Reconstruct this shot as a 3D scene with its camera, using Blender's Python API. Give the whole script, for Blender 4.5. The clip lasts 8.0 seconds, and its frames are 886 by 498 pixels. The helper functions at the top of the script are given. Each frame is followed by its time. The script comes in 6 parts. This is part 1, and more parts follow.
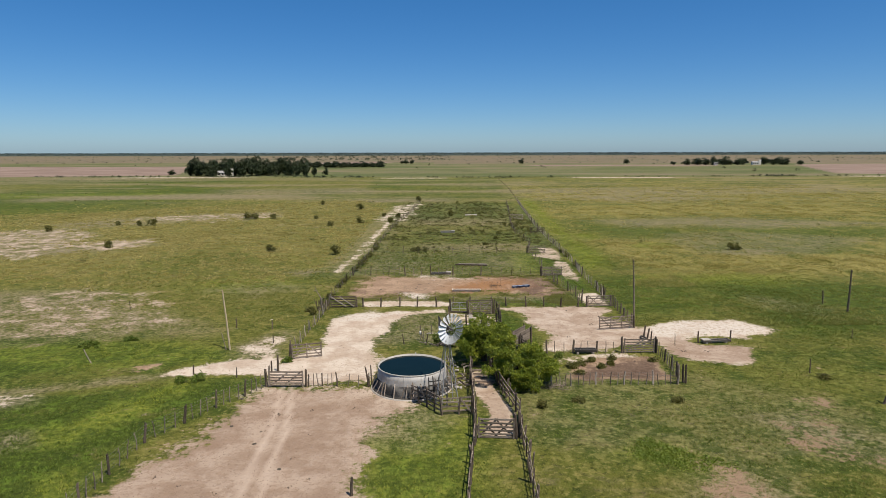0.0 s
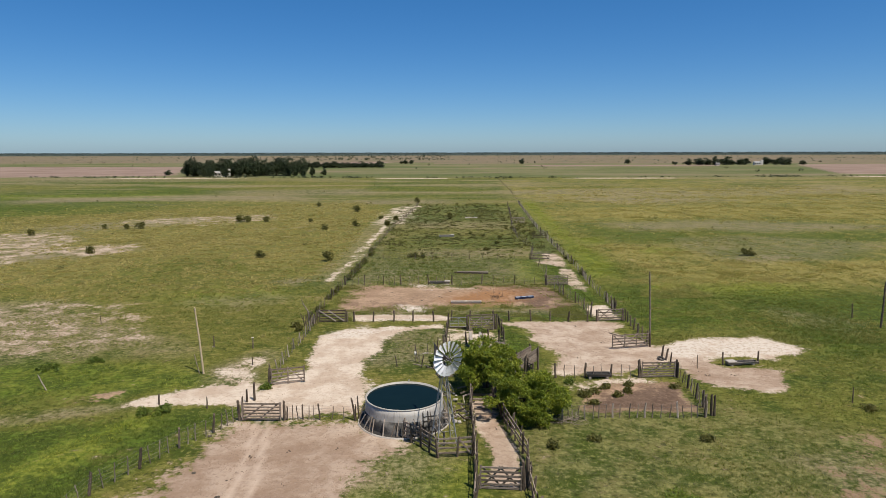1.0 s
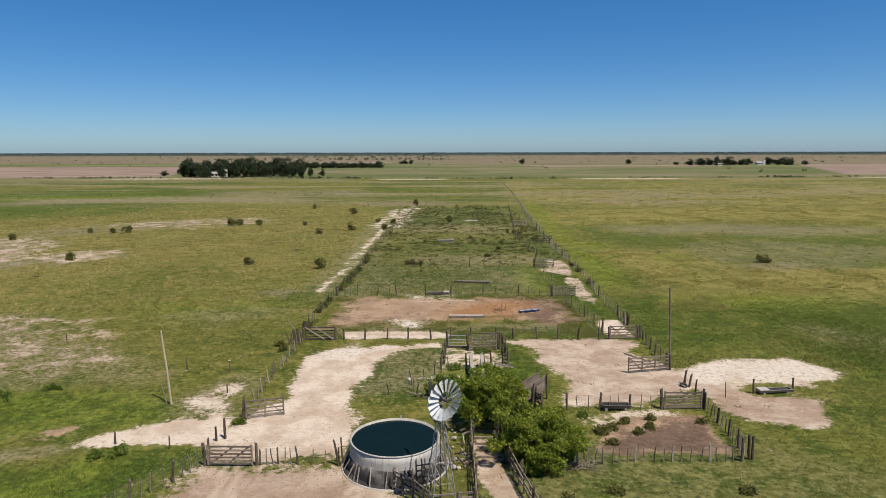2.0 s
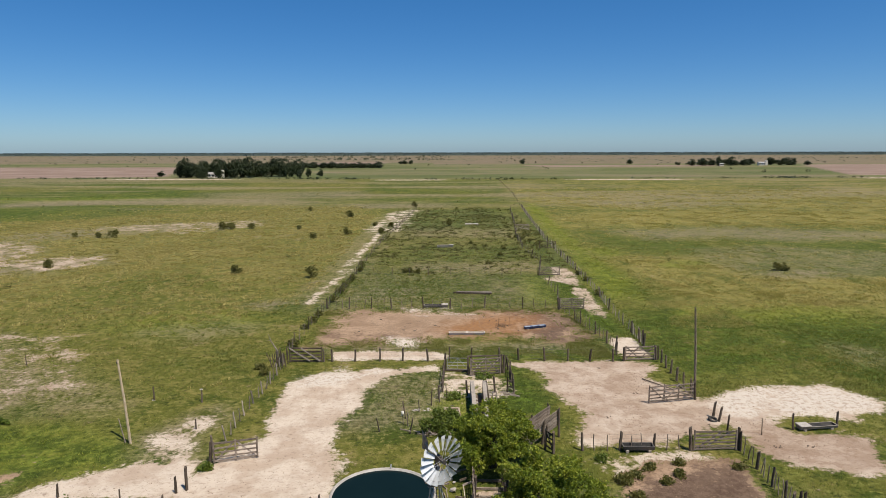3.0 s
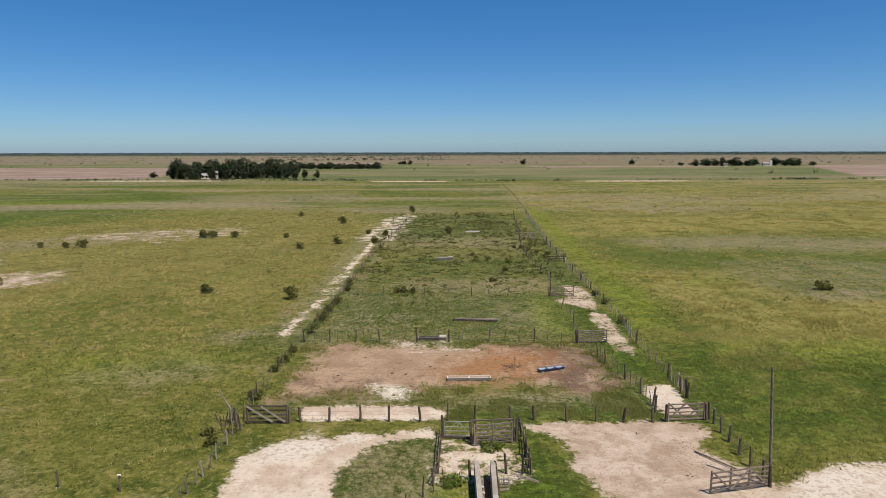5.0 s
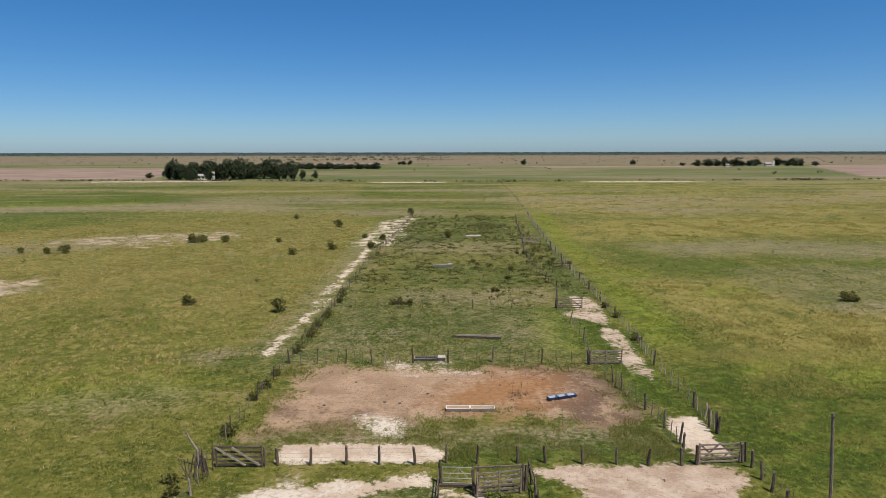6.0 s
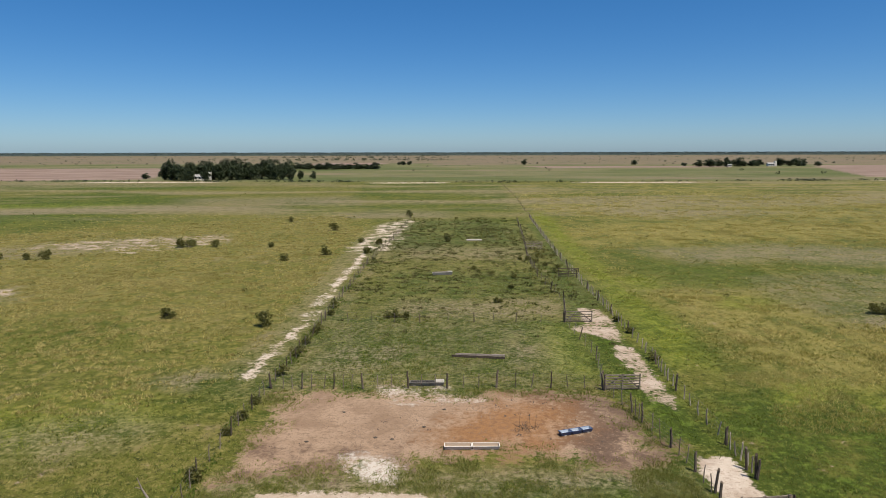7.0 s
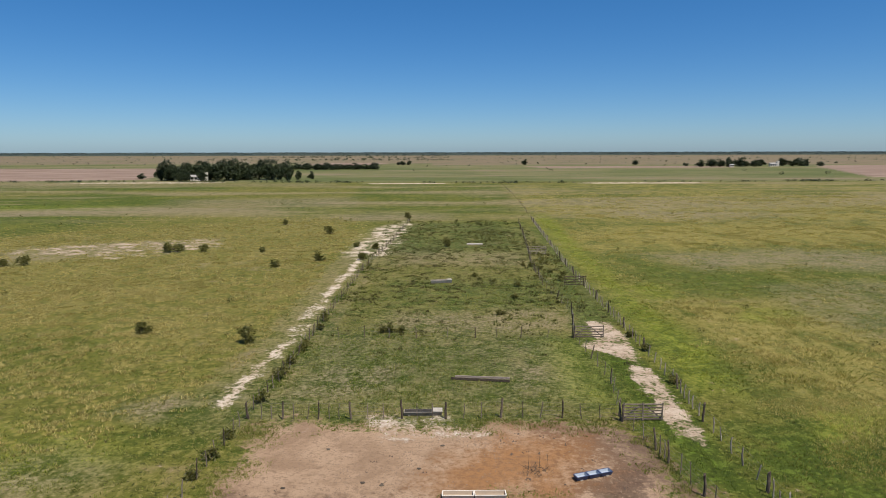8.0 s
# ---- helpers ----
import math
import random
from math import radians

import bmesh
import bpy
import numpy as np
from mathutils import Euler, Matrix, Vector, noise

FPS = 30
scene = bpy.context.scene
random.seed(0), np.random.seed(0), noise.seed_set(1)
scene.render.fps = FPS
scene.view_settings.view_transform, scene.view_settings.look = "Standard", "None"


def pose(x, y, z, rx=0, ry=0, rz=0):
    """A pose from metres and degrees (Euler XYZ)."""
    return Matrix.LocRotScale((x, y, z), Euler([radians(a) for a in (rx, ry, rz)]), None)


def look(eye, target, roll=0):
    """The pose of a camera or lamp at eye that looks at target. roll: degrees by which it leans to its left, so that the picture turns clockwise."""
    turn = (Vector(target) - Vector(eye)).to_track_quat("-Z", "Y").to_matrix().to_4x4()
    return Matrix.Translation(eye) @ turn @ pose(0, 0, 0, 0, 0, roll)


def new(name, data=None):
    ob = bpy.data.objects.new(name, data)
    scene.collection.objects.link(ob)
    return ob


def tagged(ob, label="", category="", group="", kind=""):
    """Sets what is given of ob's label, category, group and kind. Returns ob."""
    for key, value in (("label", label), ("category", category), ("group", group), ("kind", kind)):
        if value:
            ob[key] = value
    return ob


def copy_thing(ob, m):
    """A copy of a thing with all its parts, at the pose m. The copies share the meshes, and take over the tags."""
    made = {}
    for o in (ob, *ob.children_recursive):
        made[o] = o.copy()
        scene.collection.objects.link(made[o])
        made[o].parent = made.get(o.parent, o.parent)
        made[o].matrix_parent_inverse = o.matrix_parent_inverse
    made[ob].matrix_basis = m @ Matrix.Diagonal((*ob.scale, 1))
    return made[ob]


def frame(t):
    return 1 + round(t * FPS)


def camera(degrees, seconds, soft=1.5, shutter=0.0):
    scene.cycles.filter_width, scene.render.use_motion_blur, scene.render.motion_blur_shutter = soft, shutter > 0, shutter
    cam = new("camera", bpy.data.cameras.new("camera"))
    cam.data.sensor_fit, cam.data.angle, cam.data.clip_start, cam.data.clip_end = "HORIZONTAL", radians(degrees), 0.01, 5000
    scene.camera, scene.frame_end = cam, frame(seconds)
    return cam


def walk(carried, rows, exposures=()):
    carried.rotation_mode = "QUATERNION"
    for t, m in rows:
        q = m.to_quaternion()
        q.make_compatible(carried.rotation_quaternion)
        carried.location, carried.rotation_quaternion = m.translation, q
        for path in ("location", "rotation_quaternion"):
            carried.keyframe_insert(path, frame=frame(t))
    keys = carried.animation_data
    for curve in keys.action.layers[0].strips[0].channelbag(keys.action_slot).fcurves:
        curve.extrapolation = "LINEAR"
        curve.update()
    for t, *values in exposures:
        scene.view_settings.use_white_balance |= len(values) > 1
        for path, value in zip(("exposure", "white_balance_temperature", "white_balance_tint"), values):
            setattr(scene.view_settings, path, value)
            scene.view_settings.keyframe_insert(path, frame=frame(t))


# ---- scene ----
cam = camera(69.0, 8.0, 0.4)
# seconds, eye x y z, yaw, pitch, roll
ROWS = [
    (0.0, 0.376, 0.261, 17.205, -0.729, -8.659, -0.111),
    (1.0, 0.675, 5.959, 17.348, -0.732, -8.666, -0.111),
    (2.0, 0.934, 11.651, 17.547, -0.735, -8.672, -0.111),
    (3.0, 1.161, 17.338, 17.779, -0.738, -8.679, -0.111),
    (4.0, 1.367, 23.020, 18.025, -0.740, -8.686, -0.111),
    (5.0, 1.559, 28.697, 18.263, -0.743, -8.692, -0.111),
    (6.0, 1.748, 34.368, 18.472, -0.746, -8.699, -0.111),
    (7.0, 1.944, 40.034, 18.629, -0.749, -8.706, -0.111),
    (8.0, 2.155, 45.695, 18.715, -0.752, -8.712, -0.111),
]
walk(cam, [(t, pose(x, y, z, 90 + pitch, 0, yaw) @ pose(0, 0, 0, 0, 0, roll)) for t, x, y, z, yaw, pitch, roll in ROWS])

# ---- world, sun and exposure ----
SUN_ELEVATION, SUN_AZIMUTH = radians(65), math.atan2(0.68, -0.73)   # azimuth clockwise from +y
world = bpy.data.worlds.new("sky")
scene.world = world
world.use_nodes = True
wn, wl = world.node_tree.nodes, world.node_tree.links
sky = wn.new("ShaderNodeTexSky")
sky.sky_type, sky.sun_disc = "NISHITA", False
sky.sun_elevation, sky.sun_rotation = SUN_ELEVATION, SUN_AZIMUTH
sky.air_density, sky.dust_density, sky.ozone_density, sky.altitude = 0.7, 0.5, 4.0, 80
deep = wn.new("ShaderNodeHueSaturation")
deep.inputs["Saturation"].default_value = 1.3
wl.new(sky.outputs[0], deep.inputs["Color"])
even = wn.new("ShaderNodeMix")
even.data_type = "RGBA"
even.inputs["Factor"].default_value = 0.15
even.inputs[7].default_value = (0.7, 2.8, 6.2, 1)
wl.new(deep.outputs[0], even.inputs[6])
tint = wn.new("ShaderNodeMix")
tint.data_type, tint.blend_type = "RGBA", "MULTIPLY"
tint.inputs["Factor"].default_value = 1.0
tint.inputs[7].default_value = (0.91, 1.0, 1.06, 1)
wl.new(even.outputs[2], tint.inputs[6])
wl.new(tint.outputs[2], wn["Background"].inputs[0])
wn["Background"].inputs[1].default_value = 0.079
sun = new("sun", bpy.data.lights.new("sun", "SUN"))
sun.data.energy, sun.data.angle, sun.data.color = 5.0, radians(0.6), (1.0, 0.935, 0.83)
to_sun = Vector((math.sin(SUN_AZIMUTH) * math.cos(SUN_ELEVATION), math.cos(SUN_AZIMUTH) * math.cos(SUN_ELEVATION), math.sin(SUN_ELEVATION)))
sun.matrix_world = look(to_sun * 100, (0, 0, 0))
scene.view_settings.exposure = 0.31


# ---- materials ----
class Nodes:
    """A small builder for one node material."""

    def __init__(self, name, rough=0.9, metal=0.0, specular=0.3):
        self.mat = bpy.data.materials.new(name)
        self.mat.use_nodes = True
        self.tree = self.mat.node_tree
        self.bsdf = self.tree.nodes["Principled BSDF"]
        self.bsdf.inputs["Roughness"].default_value = rough
        self.bsdf.inputs["Metallic"].default_value = metal
        self.bsdf.inputs["Specular IOR Level"].default_value = specular
        self.place = self.tree.nodes.new("ShaderNodeNewGeometry").outputs["Position"]

    def node(self, kind):
        return self.tree.nodes.new(kind)

    def put(self, socket, value):
        if isinstance(value, bpy.types.NodeSocket):
            self.tree.links.new(value, socket)
        elif isinstance(value, tuple) and len(value) == 3 and socket.type == "RGBA":
            socket.default_value = (*value, 1)
        else:
            socket.default_value = value

    def noise(self, scale, detail=4, rough=0.6, stretch=None, where=None, distort=0.0):
        n = self.node("ShaderNodeTexNoise")
        self.put(n.inputs["Scale"], scale), self.put(n.inputs["Detail"], detail), self.put(n.inputs["Roughness"], rough)
        self.put(n.inputs["Distortion"], distort)
        where = where or self.place
        if stretch:
            m = self.node("ShaderNodeMapping")
            self.put(m.inputs["Vector"], where)
            m.inputs["Scale"].default_value = stretch
            where = m.outputs[0]
        self.put(n.inputs["Vector"], where)
        return n.outputs["Fac"]

    def cells(self, scale, feature="F1", output="Distance", stretch=None):
        n = self.node("ShaderNodeTexVoronoi")
        n.feature = feature
        self.put(n.inputs["Scale"], scale)
        where = self.place
        if stretch:
            m = self.node("ShaderNodeMapping")
            self.put(m.inputs["Vector"], where)
            m.inputs["Scale"].default_value = stretch
            where = m.outputs[0]
        self.put(n.inputs["Vector"], where)
        return n.outputs[output]

    def math(self, how, a, b=0.0, clamp=False):
        n = self.node("ShaderNodeMath")
        n.operation, n.use_clamp = how, clamp
        self.put(n.inputs[0], a), self.put(n.inputs[1], b)
        return n.outputs[0]

    def ramp(self, value, low, high, a=0.0, b=1.0):
        n = self.node("ShaderNodeMapRange")
        n.interpolation_type = "SMOOTHSTEP"
        for k, v in enumerate((value, low, high, a, b)):
            self.put(n.inputs[k], v)
        return n.outputs[0]

    def mix(self, factor, a, b, how="MIX"):
        n = self.node("ShaderNodeMix")
        n.data_type, n.blend_type = "RGBA", how
        self.put(n.inputs["Factor"], factor), self.put(n.inputs[6], a), self.put(n.inputs[7], b)
        return n.outputs[2]

    def attribute(self, name):
        n = self.node("ShaderNodeAttribute")
        n.attribute_name = name
        return n.outputs["Fac"]

    def random_object(self):
        return self.node("ShaderNodeObjectInfo").outputs["Random"]

    def random_island(self):
        return self.node("ShaderNodeNewGeometry").outputs["Random Per Island"]

    def local(self):
        return self.node("ShaderNodeTexCoord").outputs["Object"]

    def bump(self, height, strength=0.5, distance=0.02):
        n = self.node("ShaderNodeBump")
        self.put(n.inputs["Height"], height)
        n.inputs["Strength"].default_value, n.inputs["Distance"].default_value = strength, distance
        self.put(self.bsdf.inputs["Normal"], n.outputs[0])

    def done(self, colour, rough=None):
        self.put(self.bsdf.inputs["Base Color"], colour)
        if rough is not None:
            self.put(self.bsdf.inputs["Roughness"], rough)
        return self.mat


def wood_material(name, dark, light, tint):
    """Weathered timber: grain along the piece, cracks, a colour of its own for each piece."""
    n = Nodes(name, 0.9, 0, 0.2)
    at = n.local()
    grain = n.noise(6, 6, 0.65, (7, 7, 0.6), at)
    fine = n.noise(30, 5, 0.7, (3, 3, 0.25), at)
    blotch = n.noise(1.7, 3, 0.6)
    c = n.mix(n.ramp(grain, 0.35, 0.68), dark, light)
    c = n.mix(n.math("MULTIPLY", n.ramp(blotch, 0.4, 0.7), 0.55), c, tint)
    c = n.mix(n.ramp(fine, 0.3, 0.42, 0.7, 0.0), c, tuple(v * 0.35 for v in dark))
    c = n.mix(0.8, c, n.mix(n.random_object(), (0.55, 0.52, 0.5), (1.25, 1.22, 1.2)), "MULTIPLY")
    n.bump(n.math("ADD", grain, fine), 0.7, 0.012)
    return n.done(c)


def leaf_material(name, dark, mid, light, translucent=0.25):
    n = Nodes(name, 0.55, 0, 0.35)
    r, big = n.random_island(), n.noise(0.9, 3, 0.6)
    c = n.mix(n.ramp(r, 0.0, 0.6), dark, mid)
    c = n.mix(n.ramp(n.math("ADD", n.math("MULTIPLY", r, 0.5), big), 0.72, 1.05), c, light)
    n.done(c)
    t = n.node("ShaderNodeBsdfTranslucent")
    n.put(t.inputs["Color"], n.mix(0.5, c, light))
    m = n.node("ShaderNodeMixShader")
    m.inputs[0].default_value = translucent
    n.tree.links.new(n.bsdf.outputs[0], m.inputs[1]), n.tree.links.new(t.outputs[0], m.inputs[2])
    n.tree.links.new(m.outputs[0], n.tree.nodes["Material Output"].inputs["Surface"])
    return n.mat


def plain_material(name, colour, rough=0.7, metal=0.0, wear=(0.400, 0.400, 0.400), scale=8.0, amount=0.4, bump=0.2):
    """Paint, metal or concrete with stains at two scales."""
    n = Nodes(name, rough, metal, 0.4)
    big, small = n.noise(scale * 0.25, 4, 0.65), n.noise(scale * 3, 5, 0.7)
    c = n.mix(n.math("MULTIPLY", n.ramp(big, 0.42, 0.66), amount), colour, wear)
    c = n.mix(n.math("MULTIPLY", n.ramp(small, 0.45, 0.7), amount * 0.7), c, tuple(v * 0.45 for v in wear))
    n.bump(small, bump, 0.01)
    return n.done(c, n.math("ADD", rough - 0.1, n.math("MULTIPLY", small, 0.2)))


def ground_material():
    n = Nodes("pasture_ground", 0.97, 0, 0.1)
    huge, large = n.noise(0.011, 4, 0.6), n.noise(0.05, 5, 0.62)
    mid, fine = n.noise(0.35, 6, 0.65), n.noise(2.4, 6, 0.7)
    grit = n.noise(11, 4, 0.75)
    lush, straw = n.attribute("lush"), n.attribute("straw")
    # short turf, from fresh green through olive to straw
    vivid = n.attribute("vivid")
    m1, m2 = n.noise(0.8, 5, 0.68, None, None, 0.4), n.noise(2.6, 5, 0.7)
    dry = n.math("ADD", n.math("MULTIPLY", large, 0.45), n.math("MULTIPLY", mid, 0.55))
    dry = n.math("ADD", dry, n.math("SUBTRACT", n.math("MULTIPLY", straw, 0.07), n.math("MULTIPLY", lush, 0.13)))
    turf = n.mix(n.ramp(dry, 0.39, 0.50), (0.047, 0.064, 0.009), (0.097, 0.098, 0.018))
    turf = n.mix(n.ramp(dry, 0.51, 0.62), turf, (0.164, 0.138, 0.041))
    turf = n.mix(n.ramp(m1, 0.52, 0.61, 0.0, 0.6), turf, n.mix(lush, (0.186, 0.158, 0.047), (0.092, 0.140, 0.017)))
    turf = n.mix(n.ramp(m1, 0.38, 0.46, 0.45, 0.0), turf, n.mix(lush, (0.043, 0.047, 0.010), (0.022, 0.040, 0.006)))
    turf = n.mix(n.ramp(m2, 0.55, 0.61, 0.0, 0.6), turf, n.mix(lush, (0.228, 0.193, 0.062), (0.130, 0.176, 0.024)))
    turf = n.mix(n.ramp(m2, 0.39, 0.44, 0.75, 0.0), turf, n.mix(lush, (0.030, 0.035, 0.007), (0.017, 0.029, 0.005)))
    weedy = n.noise(1.7, 3, 0.6, None, None, 0.5)
    turf = n.mix(n.ramp(weedy, 0.63, 0.67, 0.0, 0.8), turf, (0.024, 0.033, 0.006))
    bright = n.math("MULTIPLY", vivid, n.ramp(n.math("ADD", mid, n.math("MULTIPLY", m1, 0.6)), 0.66, 0.90, 0.2, 1.0))
    turf = n.mix(n.math("MULTIPLY", bright, 0.95), turf, n.mix(n.ramp(m2, 0.40, 0.60), (0.089, 0.116, 0.014), (0.201, 0.207, 0.032)))
    # tussocks: pale heads over dark gaps, gathered in clusters
    tuft, herd = n.cells(1.5), n.noise(0.30, 4, 0.65)
    heads = n.mix(n.ramp(n.math("ADD", tuft, n.math("MULTIPLY", m2, 0.5)), 0.48, 0.86), (0.244, 0.197, 0.058), (0.067, 0.071, 0.014))
    heads = n.mix(n.ramp(herd, 0.42, 0.54, 0.8, 0.0), heads, turf)
    turf = n.mix(n.ramp(n.math("ADD", straw, n.math("SUBTRACT", mid, 0.5)), 0.25, 0.7, 0.0, n.math("SUBTRACT", 0.5, n.math("MULTIPLY", n.attribute("drift"), 0.5))), turf, heads)
    streak = n.noise(0.045, 6, 0.62, (0.45, 1.0, 1.0))
    # tall grass: drifts of straw and green, combed by the wind
    drift = n.attribute("drift")
    sway = n.noise(0.22, 6, 0.66, (0.8, 0.5, 1.0), None, 0.8)
    mane = n.noise(1.1, 5, 0.7, (0.8, 0.5, 1.0), None, 0.6)
    ripe = n.math("ADD", n.math("ADD", n.math("MULTIPLY", sway, 0.6), n.math("MULTIPLY", streak, 0.4)), n.math("SUBTRACT", n.math("MULTIPLY", straw, 0.07), 0.015))
    tall = n.mix(n.ramp(ripe, 0.43, 0.56), (0.055, 0.071, 0.010), (0.195, 0.162, 0.045))
    tall = n.mix(n.ramp(mane, 0.36, 0.48, 0.7, 0.0), tall, (0.042, 0.046, 0.008))
    tall = n.mix(n.ramp(mane, 0.54, 0.66, 0.0, 0.6), tall, (0.275, 0.226, 0.082))
    tall = n.mix(n.ramp(m2, 0.38, 0.46, 0.65, 0.0), tall, (0.060, 0.066, 0.013))
    tall = n.mix(n.ramp(m1, 0.36, 0.47, 0.5, 0.0), tall, (0.078, 0.090, 0.016))
    tall = n.mix(n.ramp(m2, 0.54, 0.62, 0.0, 0.55), tall, (0.300, 0.248, 0.094))
    turf = n.mix(n.math("MULTIPLY", n.math("MULTIPLY", drift, n.math("SUBTRACT", 0.85, n.math("MULTIPLY", lush, 0.6))), n.math("SUBTRACT", 1.0, n.math("MULTIPLY", vivid, 0.85))), turf, tall)
    # thin cover where the soil shows through
    thin = n.ramp(n.math("ADD", n.math("MULTIPLY", mid, 0.5), n.math("MULTIPLY", streak, 0.5)), 0.555, 0.64)
    soil = n.mix(fine, (0.112, 0.086, 0.049), (0.246, 0.197, 0.122))
    turf = n.mix(n.math("MULTIPLY", thin, 0.32), turf, soil)
    # far pasture: long dry bands
    band = n.ramp(n.noise(0.028, 6, 0.68, (0.22, 1.0, 1.0)), 0.47, 0.60, 0.0, 0.7)
    turf = n.mix(n.math("MULTIPLY", n.attribute("back"), band), turf, n.mix(n.ramp(mid, 0.4, 0.6), (0.150, 0.122, 0.062), (0.230, 0.186, 0.104)))
    # worn ground: dull soil between the blades
    worn = n.math("MULTIPLY", n.attribute("worn"), n.ramp(n.math("ADD", n.math("MULTIPLY", mid, 0.4), n.math("ADD", n.math("MULTIPLY", m1, 0.35), n.math("MULTIPLY", m2, 0.25))), 0.40, 0.55))
    turf = n.mix(n.math("MULTIPLY", worn, 0.85), turf, n.mix(n.ramp(m2, 0.40, 0.60), (0.106, 0.086, 0.050), (0.250, 0.202, 0.130)))
    speck = n.noise(6.0, 5, 0.78)
    # fields far away: strips of plough, fallow and pasture
    far = n.attribute("far")
    strip = n.cells(0.0021, "F1", "Color", (0.35, 1.0, 1.0))
    sep = n.node("ShaderNodeSeparateColor")
    n.put(sep.inputs[0], strip)
    grazed = n.noise(0.012, 6, 0.7, (0.35, 1.0, 1.0))
    field = n.mix(n.ramp(grazed, 0.40, 0.58), (0.078, 0.094, 0.032), (0.142, 0.130, 0.062))
    field = n.mix(n.ramp(n.math("ADD", grazed, n.math("MULTIPLY", sep.outputs[1], 0.25)), 0.66, 0.76, 0.0, 0.8), field, (0.180, 0.136, 0.096))
    field = n.mix(n.math("MULTIPLY", n.attribute("brush"), n.ramp(n.noise(0.02, 5, 0.7, (0.3, 1.0, 1.0)), 0.36, 0.52, 0.3, 1.0)), field, (0.164, 0.124, 0.086))
    field = n.mix(n.ramp(n.noise(0.08, 5, 0.7, (0.3, 1.0, 1.0)), 0.53, 0.62, 0.0, 0.6), field, (0.050, 0.062, 0.026))
    field = n.mix(n.attribute("wood"), field, (0.040, 0.056, 0.048))
    turf = n.mix(n.math("MULTIPLY", far, 0.9), turf, field)
    # bare ground
    ragged = n.math("ADD", n.math("MULTIPLY", n.math("SUBTRACT", mid, 0.5), 1.5), n.math("MULTIPLY", n.math("SUBTRACT", fine, 0.5), 1.35))
    def edge(name, soft=0.13):
        return n.ramp(n.math("ADD", n.attribute(name), ragged), 0.5 - soft, 0.5 + soft)
    dust = n.mix(n.ramp(mid, 0.40, 0.60), (0.405, 0.312, 0.232), (0.520, 0.432, 0.342))
    dust = n.mix(n.ramp(m1, 0.49, 0.59, 0.0, n.math("ADD", 0.16, n.math("MULTIPLY", n.attribute("brown"), 0.9))), dust, (0.268, 0.186, 0.130))
    dust = n.mix(n.math("MULTIPLY", n.attribute("brown"), 0.9), dust, n.mix(n.ramp(mid, 0.40, 0.62), (0.235, 0.158, 0.108), (0.325, 0.236, 0.170)))
    dust = n.mix(n.ramp(m2, 0.55, 0.62, 0.0, n.math("ADD", 0.15, n.math("MULTIPLY", n.attribute("brown"), 0.5))), dust, (0.240, 0.164, 0.112))
    dust = n.mix(n.ramp(grit, 0.58, 0.72, 0.0, 0.55), dust, (0.416, 0.360, 0.296))
    hoof = n.noise(2.4, 4, 0.65, (1.0, 1.7, 1.0))
    dust = n.mix(n.ramp(hoof, 0.56, 0.66, 0.0, 0.40), dust, (0.172, 0.112, 0.075))
    dust = n.mix(n.ramp(speck, 0.585, 0.65, 0.0, 0.62), dust, (0.132, 0.088, 0.061))
    red = n.mix(n.ramp(mid, 0.4, 0.62), (0.330, 0.226, 0.148), (0.240, 0.158, 0.100))
    red = n.mix(n.ramp(hoof, 0.55, 0.62, 0.0, 0.5), red, (0.164, 0.104, 0.066))
    red = n.mix(n.ramp(speck, 0.575, 0.64, 0.0, 0.75), red, (0.096, 0.062, 0.042))
    red = n.mix(n.ramp(fine, 0.52, 0.66, 0.0, 0.5), red, (0.132, 0.086, 0.054))
    red = n.mix(n.ramp(grit, 0.6, 0.75, 0.0, 0.5), red, (0.288, 0.208, 0.148))
    orange = n.mix(n.ramp(fine, 0.42, 0.62), (0.264, 0.128, 0.050), (0.188, 0.096, 0.044))
    pale = n.mix(n.ramp(m2, 0.49, 0.60), (0.510, 0.442, 0.364), (0.360, 0.284, 0.222))
    dung = n.mix(n.ramp(fine, 0.42, 0.62), (0.074, 0.046, 0.032), (0.134, 0.088, 0.062))
    rut = n.attribute("rut")
    c = n.mix(edge("bare"), turf, dust)
    c = n.mix(edge("red"), c, red)
    c = n.mix(n.math("MULTIPLY", edge("dung", 0.2), 0.9), c, dung)
    c = n.mix(n.math("MULTIPLY", edge("orange", 0.35), 0.85), c, orange)
    c = n.mix(edge("plough", 0.05), c, n.mix(n.ramp(n.noise(0.06, 5, 0.6, (0.3, 1.0, 1.0)), 0.4, 0.6), (0.176, 0.122, 0.094), (0.238, 0.172, 0.134)))
    c = n.mix(edge("pale", 0.25), c, pale)
    c = n.mix(n.math("MULTIPLY", rut, 0.55), c, (0.470, 0.366, 0.282))
    n.bump(n.math("ADD", n.math("MULTIPLY", fine, 0.6), n.math("ADD", n.math("MULTIPLY", grit, 0.3), mid)), 1.0, 0.16)
    return n.done(c)


